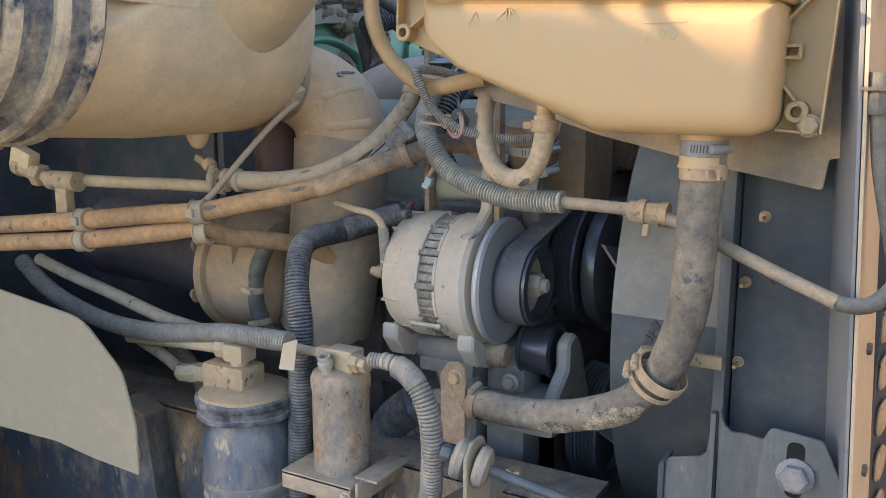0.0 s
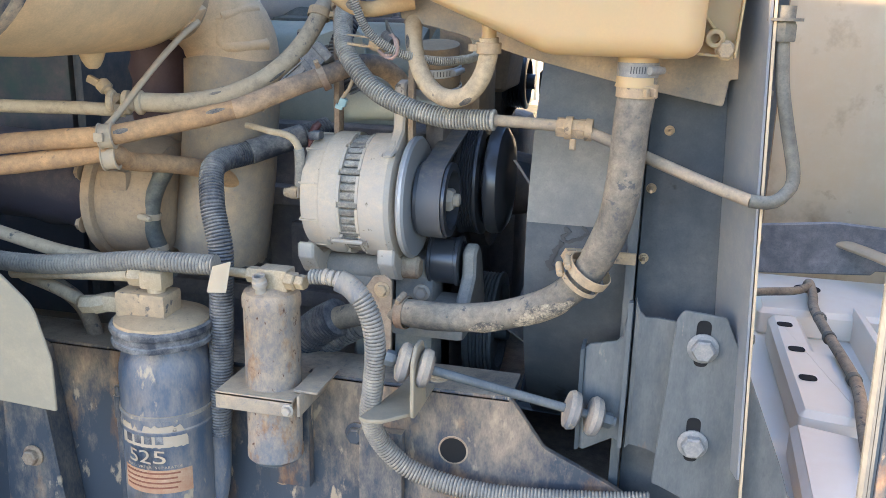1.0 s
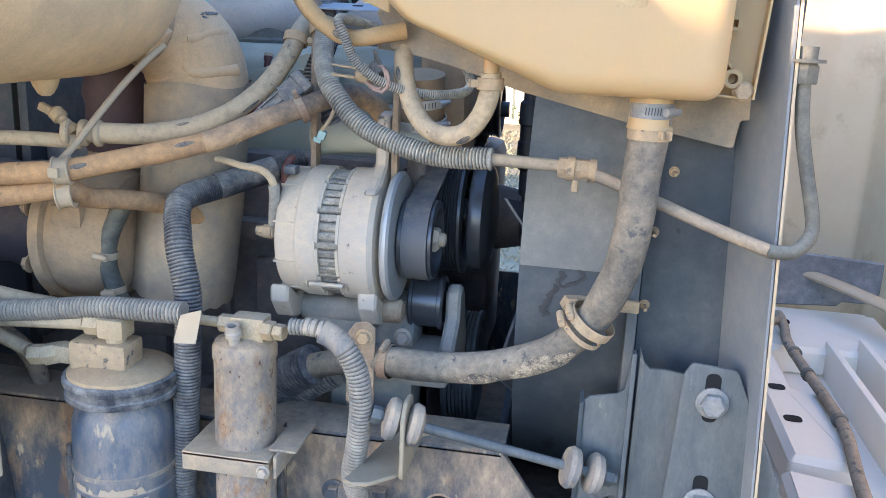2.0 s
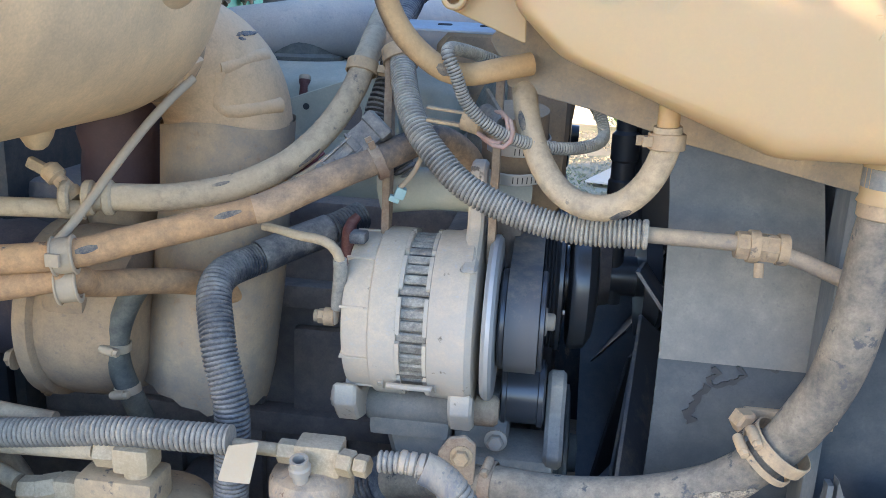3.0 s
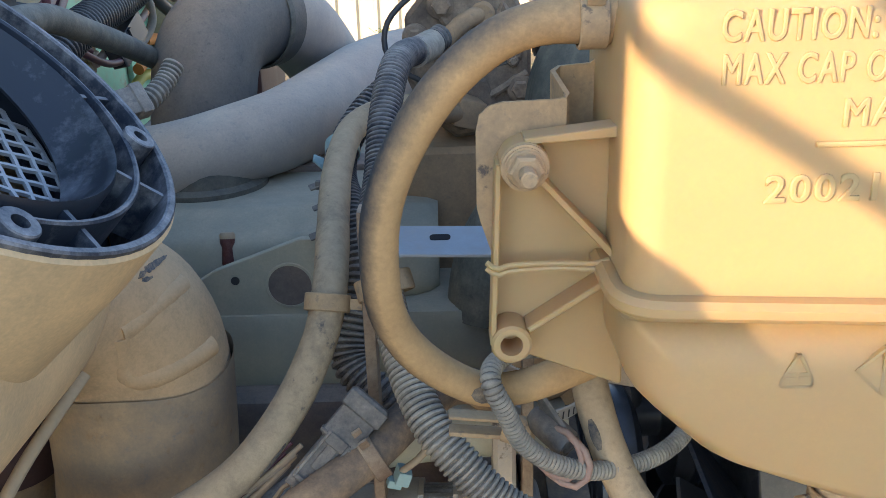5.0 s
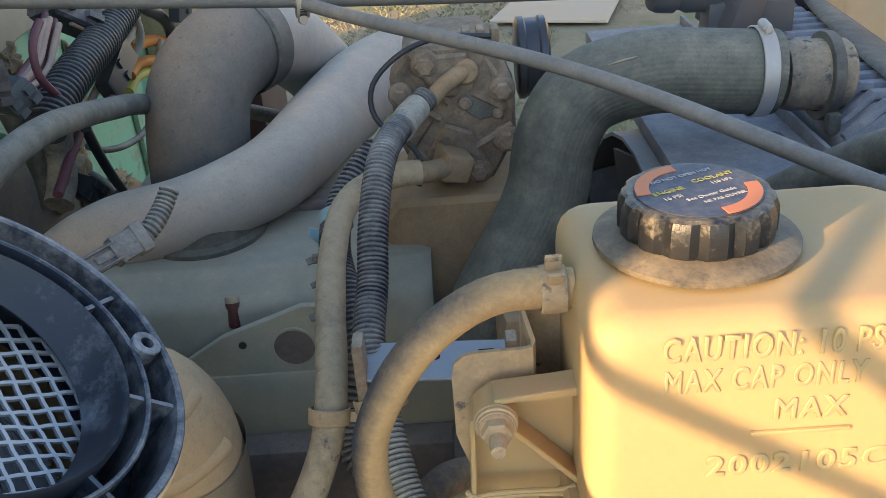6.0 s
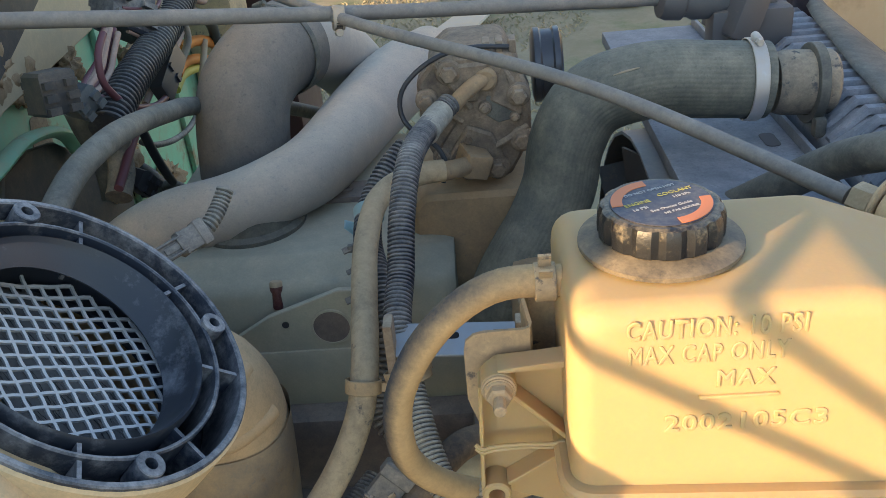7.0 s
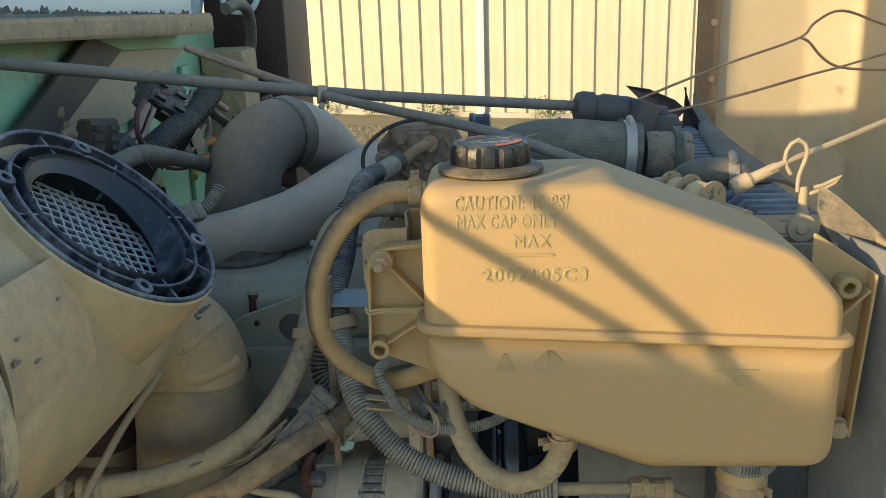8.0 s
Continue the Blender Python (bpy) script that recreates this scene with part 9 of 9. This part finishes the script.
# ---- receiver drier and fuel separator ----
def build_drier():
    x, y = -0.601, 0.828
    d = root("receiver_drier", (x, y, 0.77), "rust-pitted dusty receiver drier bottle in a steel bracket", "receiver drier")
    bm = bm_new()
    lathe(bm, [(0.02, 0.765), (0.031, 0.766), (0.0365, 0.772), (0.0365, 0.782), (0.0355, 0.785), (0.0355, 0.975), (0.0370, 0.978), (0.0370, 0.990), (0.034, 0.997), (0.022, 1.003), (0.010, 1.004)], (x, y, 0), (0, 0, 1), 40)
    part("bottle", bm, M_DRIER, d)
    bm = bm_new()
    box(bm, (x - 0.012, y - 0.015, 1.000), (x + 0.028, y + 0.012, 1.028), 0.003)
    part("head", bm, M_BRASS, d, "dusty fitting block on top")
    bm = bm_new()
    hexagon(bm, (x + 0.028, y - 0.012, 1.016), (1, -0.25, 0.02), 0.0115, 0.014, 0.1)
    hexagon(bm, (x + 0.043, y - 0.016, 1.017), (1, -0.25, 0.02), 0.0095, 0.012, 0.1)
    part("outlet_nut", bm, M_BRASS, d)
    bm = bm_new()
    hexagon(bm, (x - 0.012, y - 0.006, 1.017), (-1, 0, 0), 0.0105, 0.016, 0.1)
    lathe(bm, [(0.006, 0), (0.006, 0.04)], (x - 0.028, y - 0.006, 1.017), (-1, -0.05, 0.05), 12)
    part("inlet_nut", bm, M_BRASS, d)
    bm = bm_new()
    lathe(bm, [(0.007, 0), (0.007, 0.010), (0.0095, 0.012), (0.0095, 0.018), (0.008, 0.020), (0.008, 0.026), (0.0055, 0.026), (0.0050, 0.012)], (x - 0.003, y - 0.022, 0.998), (0, -0.25, 1), 18)
    part("service_port", bm, M_ZINCDUST, d)
    br = root("drier_bracket", (x, y, 0.85), "dusty folded steel bracket holding the drier", "bracket")
    bm = bm_new()
    box(bm, (x - 0.058, y - 0.048, 0.868), (x + 0.046, y + 0.040, 0.873), 0.001)
    box(bm, (x - 0.058, y - 0.048, 0.850), (x + 0.046, y - 0.0455, 0.872), 0.001)
    part("shelf", bm, M_BRACKET, br)
    bm = bm_new()
    box(bm, (x + 0.050, y - 0.044, 0.850), (x + 0.054, y + 0.055, 0.878), 0.001)
    box(bm, (x + 0.040, y - 0.030, 0.876), (x + 0.072, y + 0.045, 0.8795), 0.001)
    part("clamp_leg", bm, M_BRACKET, br)
    bm = bm_new()
    box(bm, (x - 0.030, y + 0.040, 0.70), (x + 0.030, y + 0.058, 0.872), 0.002)
    part("back_plate", bm, M_FRAME, br)
    bolt("clamp_bolt", (x + 0.04, y - 0.049, 0.86), (0, -1, 0), 0.006, "", parent=br)
    bm = bm_new()
    plate(bm, fillet([(0, 0), (0.030, 0.012), (0.020, -0.030), (-0.012, -0.036)], 0.002), lambda u, v, w: Vector((-0.664 + u, 0.797 - 0.3 * u + w, 1.030 + v)), 0.0012, 0.0002)
    thing("paper_tag", bm, M_LABEL, "small cream tag hanging on the refrigerant line", "tag")


def build_separator():
    x, y = -0.757, 0.828
    s = root("fuel_water_separator", (x, y, 0.55), "mud-streaked blue-grey fuel and water separator canister", "fuel separator")
    bm = bm_new()
    lathe(bm, [(0.03, 0.55), (0.060, 0.555), (0.0605, 0.56), (0.0605, 0.80), (0.0615, 0.802), (0.0615, 0.806), (0.0600, 0.808), (0.0600, 0.868), (0.0588, 0.884), (0.0552, 0.898), (0.0505, 0.906), (0.0490, 0.912), (0.050, 0.925)], (x, y, 0), (0, 0, 1), 48)
    body = part("canister", bm, M_BLUECAN, s)
    bm = bm_new()
    rings = []
    for r, z in ((0.050, 0.912), (0.0605, 0.914), (0.0648, 0.9155), (0.0655, 0.9180), (0.0652, 0.9225), (0.0630, 0.9240), (0.0630, 0.9310), (0.0660, 0.9325), (0.0668, 0.9360), (0.0660, 0.9405), (0.0620, 0.9425), (0.0580, 0.941)):
        rings.append([Vector((x + (r + w) * math.cos(a), y + (r + w) * math.sin(a), z + 1.4 * w)) for a, w in [(2 * math.pi * k / 64, 0.0016 * noise.noise(Vector((4 * math.cos(2 * math.pi * k / 64), 4 * math.sin(2 * math.pi * k / 64), z * 60)))) for k in range(64)]])
    loft(bm, rings)
    part("clamp_band", bm, M_LOOMDARK, s, "blue-black clamp band")
    bm = bm_new()
    lathe(bm, [(0.062, 0.940), (0.061, 0.946), (0.045, 0.953), (0.02, 0.955)], (x, y, 0), (0, 0, 1), 40)
    box(bm, (x - 0.050, y - 0.030, 0.945), (x + 0.022, y + 0.015, 0.983), 0.006)
    part("head", bm, M_TANSTEEL, s, "thickly dusted separator head")
    bm = bm_new()
    lathe(bm, [(0.012, 0), (0.012, 0.012)], (x + 0.002, y - 0.012, 0.980), (0, 0, 1), 16)
    box(bm, (x - 0.015, y - 0.026, 0.988), (x + 0.018, y + 0.004, 1.012), 0.004)
    hexagon(bm, (x - 0.015, y - 0.012, 1.001), (-1, -0.05, 0.0), 0.013, 0.020, 0.1)
    part("elbow", bm, M_BRASS, s, "dusty elbow fitting")
    bm = bm_new()
    box(bm, (x - 0.075, y - 0.022, 0.950), (x - 0.048, y + 0.0, 0.972), 0.004)
    hexagon(bm, (x - 0.072, y - 0.010, 0.960), (-0.9, 0, -0.25), 0.0135, 0.022, 0.1)
    hexagon(bm, (x - 0.092, y - 0.010, 0.955), (-0.8, 0, -0.1), 0.0125, 0.020, 0.1)
    part("brass_elbow", bm, M_BRASS, s, "dusty brass elbow fitting")

    def decal(a0, a1, z0, z1, mat, name, label, r=0.0608):
        bm = bm_new()
        rows = []
        for k in range(17):
            a = radians(a0 + (a1 - a0) * k / 16)
            d = Vector((math.cos(a), math.sin(a), 0))
            c = Vector((x, y, 0))
            rows.append([c + d * r + Vector((0, 0, z0)), c + d * r + Vector((0, 0, z1)), c + d * (r - 0.0006) + Vector((0, 0, z1)), c + d * (r - 0.0006) + Vector((0, 0, z0))])
        loft(bm, rows)
        return part(name, bm, mat, body, label)
    # torn cream label with the maker's mark as bars, pale print on the dark can, orange band below
    bm = bm_new()
    rows = []
    for k in range(41):
        a = -128 + 92 * k / 40
        tear = 0.0035 * noise.noise(Vector((k * 0.55, 2.0, 0))) + 0.0015 * noise.noise(Vector((k * 1.7, 5.0, 0)))
        z0, z1 = 0.7855 + 0.6 * tear, 0.816 - (0.012 if 8 < k < 17 else 0.002) * (0.6 + 0.4 * math.sin(k)) + tear
        if k > 37:
            z1 -= 0.006 * (k - 37)
        d = Vector((math.cos(radians(a)), math.sin(radians(a)), 0))
        rows.append([Vector((x, y, z)) + d * r for r, z in ((0.0609, z0), (0.0609, z1), (0.0602, z1), (0.0602, z0))])
    loft(bm, rows)
    part("label", bm, M_STICKER, body, "torn dusty cream label")
    bm = bm_new()
    lathe(bm, [(0.0045, 0.785), (0.0045, 0.845)], (x - 0.063, y - 0.018, 0), (0, 0, 1), 12)
    lathe(bm, [(0.0062, 0.800), (0.0062, 0.832)], (x - 0.063, y - 0.018, 0), (0, 0, 1), 12)
    part("strap_hinge", bm, M_FRAME, s, "rolled hinge of the mounting strap")
    bm = bm_new()
    lathe(bm, [(0.0600, 0.822), (0.0618, 0.823), (0.0618, 0.8275), (0.0600, 0.8285)], (x, y, 0), (0, 0, 1), 48)
    part("bead", bm, M_BLUECAN, s, "rolled bead round the canister")
    decal(-128, -33, 0.719, 0.7525, M_LABELORANGE, "label", "faded orange label band")
    # logo: four plain bars
    for k in range(4):
        decal(-118 + k * 14, -108 + k * 14, 0.790, 0.8015 + (0.005 if k == 0 else 0), M_LOOMDARK, "logo_bar", "", 0.0612)
    for k, digit in enumerate("525"):
        a = radians(-116 + 17 * k)
        d = Vector((math.cos(a), math.sin(a), 0))
        lettering(digit, 0.0265, Vector((x, y, 0.7635)) + d * 0.0613, (-d.y, d.x, 0), (0, 0, 1), M_STICKER, body, name="number", depth=0.0002, width=0.0175)
    for k, letter in enumerate("FUEL/WATER SEPARATOR"):
        if letter != " ":
            a = radians(-119 + 3.75 * k)
            d = Vector((math.cos(a), math.sin(a), 0))
            lettering(letter, 0.0052, Vector((x, y, 0.7555)) + d * 0.0613, (-d.y, d.x, 0), (0, 0, 1), M_STICKER, body, depth=0.0001)
    for k in range(4):
        decal(-124, -48 - 4 * (k % 2), 0.747 - 0.007 * k, 0.7492 - 0.007 * k, M_INKRED, "print_bar", "", 0.0612)
    bm = bm_new()
    box(bm, (x - 0.075, y - 0.01, 0.66), (x - 0.059, y + 0.06, 0.835), 0.003)
    thing("separator_bracket", bm, M_FRAME, "blue-grey steel bracket behind the separator", "bracket")


build_drier()
build_separator()


# ---- chassis and brackets ----
def build_frame():
    fr = root("frame_rail", (-0.9, 0.92, 0.58), "muddy blue-black steel chassis rail with rust stains", "chassis rail")
    bm = bm_new()
    out = fillet([(-2.2, 0.58), (-0.02, 0.58), (-0.06, 0.70), (-0.17, 0.762), (-0.255, 0.80), (-0.285, 0.842), (-0.30, 0.862), (-2.2, 0.862)], [0, 0, 0.02, 0.03, 0.02, 0.008, 0.004, 0])
    plate(bm, out, lambda u, v, w: Vector((u, 0.885 + w, v)), 0.010, 0.001)
    web = part("web", bm, M_RAIL, fr)
    bm = bm_new()
    box(bm, (-2.2, 0.885, 0.856), (-0.30, 0.965, 0.866), 0.003)
    part("top_flange", bm, M_FRAME, fr, "dust-covered top flange")
    for x, z, r in ((-0.374, 0.780, 0.018), (-0.58, 0.775, 0.009), (-0.30, 0.70, 0.017), (-0.62, 0.70, 0.010)):
        bm = bm_new()
        lathe(bm, [(r, 0), (r, 0.0008)], (x, 0.8845, z), (0, -1, 0), 20)
        part("hole", bm, M_VOID, web, "open bolt hole")
        bm = bm_new()
        ring_band(bm, (x, 0.8845, z), (0, 1, 0), r, r + 0.0025, 0.002, 20)
        part("hole_rim", bm, M_RUSTSTEEL, web)
    for x, z in ((-0.508, 0.785), (-0.72, 0.80), (-0.66, 0.62), (-0.45, 0.64)):
        bolt("frame_bolt", (x, 0.884, z), (0, -1, 0), 0.012, "", parent=fr, material=M_FRAME)
    bolt("flange_bolt", (-0.405, 0.915, 0.866), (0, 0, 1), 0.011, "", parent=fr, material=M_TANSTEEL)
    bm = bm_new()
    box(bm, (-0.50, 0.894, 0.585), (-0.10, 1.69, 0.66), 0.01)
    part("crossmember", bm, M_FRAME, fr, "dark front crossmember between the rails")
    bm = bm_new()
    box(bm, (-0.06, 0.896, 0.575), (0.60, 0.965, 0.640), 0.004)
    part("horn", bm, M_FRAME, fr, "front rail horn carrying the hood hinge")
    bm = bm_new()
    box(bm, (-0.50, 0.869, 0.62), (-0.44, 0.8845, 0.80), 0.002)
    part("gusset_plate", bm, M_FRAME, fr)
    bm = bm_new()
    box(bm, (-2.2, 1.69, 0.58), (-0.02, 1.70, 0.862), 0.002)
    thing("far_frame_rail", bm, M_FRAME, "far chassis rail in the shade", "chassis rail")
    bm = bm_new()
    plate(bm, fillet([(-1.05, 0.5), (-0.93, 0.5), (-0.975, 0.86), (-1.03, 0.88)], 0.01), lambda u, v, w: Vector((u, 0.84 + w, v)), 0.046, 0.003)
    leg = thing("frame_bracket", bm, M_FRAME, "dusty blue-grey steel support leg by the frame", "bracket")
    bolt("leg_bolt", (-0.998, 0.839, 0.80), (0, -1, 0), 0.012, "", parent=leg, material=M_RUSTSTEEL)
    bolt("leg_bolt", (-0.990, 0.839, 0.70), (0, -1, 0), 0.012, "", parent=leg, material=M_RUSTSTEEL)


build_frame()


def build_axle():
    axle = root("front_axle", (-1.65, 1.3, 0.0), "dark front axle beam with two dusty black wheels", "axle")
    bm = bm_new()
    box(bm, (-1.71, 0.62, 0.43), (-1.59, 1.98, 0.583), 0.02)
    part("beam", bm, M_FRAME, axle)
    for y in (0.33, 2.0):
        bm = bm_new()
        lathe(bm, [(0.28, 0.0), (0.40, 0.0), (0.48, 0.03), (0.50, 0.06), (0.50, 0.22), (0.48, 0.25), (0.40, 0.28), (0.28, 0.28)], (-1.65, y, 0.5), (0, 1, 0), 48)
        wheel = part("wheel", bm, M_RUBBERTAN, axle, "dusty black tyre")
        bm = bm_new()
        lathe(bm, [(0.06, 0.02), (0.26, 0.05), (0.282, 0.01), (0.282, 0.27), (0.26, 0.23), (0.06, 0.29)], (-1.65, y, 0.5), (0, 1, 0), 32)
        part("rim", bm, M_STEEL, wheel)


build_axle()




def build_link():
    # small bracket on the rail, rubber bushes and the rod to the radiator foot
    bm = bm_new()
    plate(bm, fillet([(-0.466, 0.772), (-0.455, 0.812), (-0.440, 0.890), (-0.402, 0.890), (-0.402, 0.812), (-0.412, 0.795), (-0.436, 0.770), (-0.455, 0.766)], [0.004, 0.01, 0.002, 0.002, 0.01, 0.01, 0.01, 0.004]), lambda u, v, w: Vector((u, v, 0.864 + w)), 0.005, 0.001)
    plate(bm, fillet([(0.785, 0.866), (0.845, 0.866), (0.838, 0.935), (0.825, 0.956), (0.800, 0.956), (0.785, 0.940)], 0.010), lambda u, v, w: Vector((-0.4065 + w, u, v)), 0.005, 0.001)
    thing("link_bracket", bm, M_FLAP, "dusty folded bracket on the chassis rail", "bracket")
    link = root("radiator_link", (-0.31, 0.83, 0.87), "thin steel radiator link rod with rubber bushes", "link rod")
    a, b = Vector((-0.408, 0.808, 0.928)), Vector((-0.208, 0.850, 0.874))
    d = (b - a).normalized()
    bm = bm_new()
    sweep(bm, [a - d * 0.035, (a + b) / 2, b + d * 0.042], 0.0058, n=12, step=0.02)
    part("rod", bm, M_STEEL, link)
    for o, s in ((a, -0.022), (a, 0.004), (b, -0.022), (b, 0.006)):
        bm = bm_new()
        lathe(bm, [(0.012, 0), (0.022, 0.003), (0.0245, 0.008), (0.0225, 0.015), (0.014, 0.019)], o + d * s, d, 28)
        part("bush", bm, M_BLUECAN, link, "dusty rubber bush")
    for o, s in ((a, -0.036), (b, 0.026)):
        bm = bm_new()
        hexagon(bm, o + d * s, d, 0.010, 0.012)
        part("nut", bm, M_STEEL, link)
    # foot of the radiator: two folded plates and the slotted plate
    foot = root("support_bracket", (-0.18, 0.872, 0.81), "dusty grey folded steel radiator foot", "bracket")
    bm = bm_new()
    plate(bm, fillet([(-0.213, 0.812), (-0.206, 0.810), (-0.170, 0.834), (-0.160, 0.828), (-0.157, 0.90), (-0.1575, 1.013), (-0.1625, 1.014), (-0.168, 0.968), (-0.1745, 0.961), (-0.2055, 0.952), (-0.2115, 0.946)], 0.004), lambda u, v, w: Vector((u, 0.872 + w - (u + 0.157) * 0.15, v)), 0.005, 0.001)
    part("face", bm, M_STEEL, foot)
    bm = bm_new()
    loft(bm, [[Vector((x, 0.878 + dy, z)) for x, dy in ((-0.2160, -0.006), (-0.2115, -0.002), (-0.2115, 0.034), (-0.2160, 0.034))] for z in (0.812, 0.946)])
    part("flange", bm, M_STEEL, foot, "folded edge flange with worn paint")
    bm = bm_new()
    loft(bm, [[Vector((x, y, z)) for x, y in ((-0.1635, 0.866), (-0.1585, 0.866), (-0.1585, 0.878), (-0.1635, 0.878))] for z in (0.826, 1.014)])
    part("upright", bm, M_STEEL, foot)
    bm = bm_new()
    rows = []
    for x, y in ((-0.1555, 0.876), (-0.1545, 0.868), (-0.1500, 0.864), (-0.1430, 0.866), (-0.1290, 0.868), (-0.1100, 0.862), (-0.088, 0.852)):
        zt = 1.018 if x < -0.153 else (1.006 if x < -0.147 else 0.998)
        rows.append([Vector((x, y, 0.826 if x < -0.15 else 0.834 - (x + 0.15) * 0.25)), Vector((x, y, zt)), Vector((x + 0.0005, y + 0.004, zt)), Vector((x + 0.0005, y + 0.004, 0.826 if x < -0.15 else 0.834 - (x + 0.15) * 0.25))])
    loft(bm, rows)
    thing("foot_plate", bm, M_STEEL, "dusty grey curved steel plate beside the foot", "bracket")
    sl = root("slotted_plate", (-0.075, 0.84, 0.66), "dusty steel adjusting plate with two bolted slots", "bracket")
    bm = bm_new()
    plate(bm, fillet([(-0.120, 0.797), (-0.1085, 1.006), (-0.102, 1.0195), (-0.054, 1.015), (-0.041, 0.986), (-0.023, 0.950), (0.022, 0.843), (0.085, 0.66), (0.06, 0.66), (-0.085, 0.784), (-0.113, 0.796)], [0.006, 0.008, 0.008, 0.008, 0.008, 0.02, 0.02, 0.004, 0.004, 0.01, 0.008]), lambda u, v, w: Vector((u, 0.842 + w, v)), 0.005, 0.001)
    pl = part("plate", bm, M_STEEL, sl)
    for z in (0.982, 0.862):
        bm = bm_new()
        plate(bm, fillet([(-0.086, z - 0.028), (-0.070, z - 0.028), (-0.070, z + 0.028), (-0.086, z + 0.028)], 0.0078), lambda u, v, w: Vector((u, 0.8416 - w, v)), 0.0008, 0.0002)
        part("slot", bm, M_VOID, pl, "open slot")
    for z in (0.977, 0.857):
        bolt("slot_bolt", (-0.077, 0.841, z), (0, -1, 0), 0.0135, "large dusty flange bolt", parent=sl, washer=1.3, material=M_BOLT)
    bm = bm_new()
    plate(bm, fillet([(-0.50, 0.90), (-0.465, 0.90), (-0.465, 1.0), (-0.475, 1.008), (-0.49, 1.005), (-0.50, 0.99)], 0.004), lambda u, v, w: Vector((u, 0.898 + w, v)), 0.005, 0.001)
    st = thing("pipe_stay", bm, M_RUSTSTEEL, "upright rusty brown steel stay for the lower hose", "bracket")
    bolt("stay_bolt", (-0.478, 0.898, 0.988), (0, -1, 0), 0.008, "", parent=st, material=M_TANSTEEL)


build_link()

# flap beside the wheel
bm = bm_new()
out = fillet([(-1.7, 0.885), (-1.7, 1.10), (-1.16, 1.075), (-0.93, 1.045), (-0.862, 0.985), (-0.842, 0.915), (-0.842, 0.848), (-0.93, 0.853), (-1.0, 0.862)], [0, 0.02, 0.1, 0.08, 0.05, 0.03, 0.003, 0.02, 0.02])
plate(bm, out, lambda u, v, w: Vector((u, 0.715 + w - 0.10 * (u + 0.84) ** 2, v)), 0.004, 0.001)
thing("splash_flap", bm, M_FLAP, "dusty off-white rubber splash flap", "splash flap")
bm = bm_new()
sweep(bm, [(-1.02, 0.95, 0.93), (-0.95, 0.93, 0.90), (-0.92, 0.92, 0.82), (-0.91, 0.92, 0.72)], 0.012)
thing("drain_hose", bm, M_RUBBERTAN, "dusty hanging drain hose behind the flap", "hose", smooth=50)

# small bracket with the pipe at the firewall side
bm = bm_new()
box(bm, (-1.06, 0.785, 1.14), (-1.035, 0.80, 1.20), 0.004)
lathe(bm, [(0.014, -0.03), (0.014, 0.03)], (-1.055, 0.80, 1.208), (1, 0, 0), 16)
thing("pipe_bracket", bm, M_TANSTEEL, "dusty tan bracket holding the heater pipe", "bracket")

# added bars out of view, placed to throw two shade bands on the tank
cab = bpy.data.objects["truck_cab"]
for a, c in (((-1.30, 2.061), (-0.13, 1.327)), ((-1.05, 2.137), (-0.12, 1.329))):
    off = sun_from * 0.8
    p, q = Vector((a[0], 0.77, a[1])) + off, Vector((c[0], 0.77, c[1])) + off
    bm = bm_new()
    sweep(bm, [p, (p + q) / 2, q], 0.006, n=12)
    part("shade_bar", bm, M_BLACK, cab, "unseen black bar added to shade the tank")
# added block and post out of view, sized to shade inlet, hoses and hood
bm = bm_new()
box(bm, (-2.1, 0.0, 1.50), (-1.50, 0.60, 2.06), 0.06)
box(bm, (-1.50, 0.0, 1.50), (-1.42, 0.63, 2.60), 0.02)
part("pillar", bm, M_GREEN, cab, "unseen green block and post, added to shade the bay and hood")
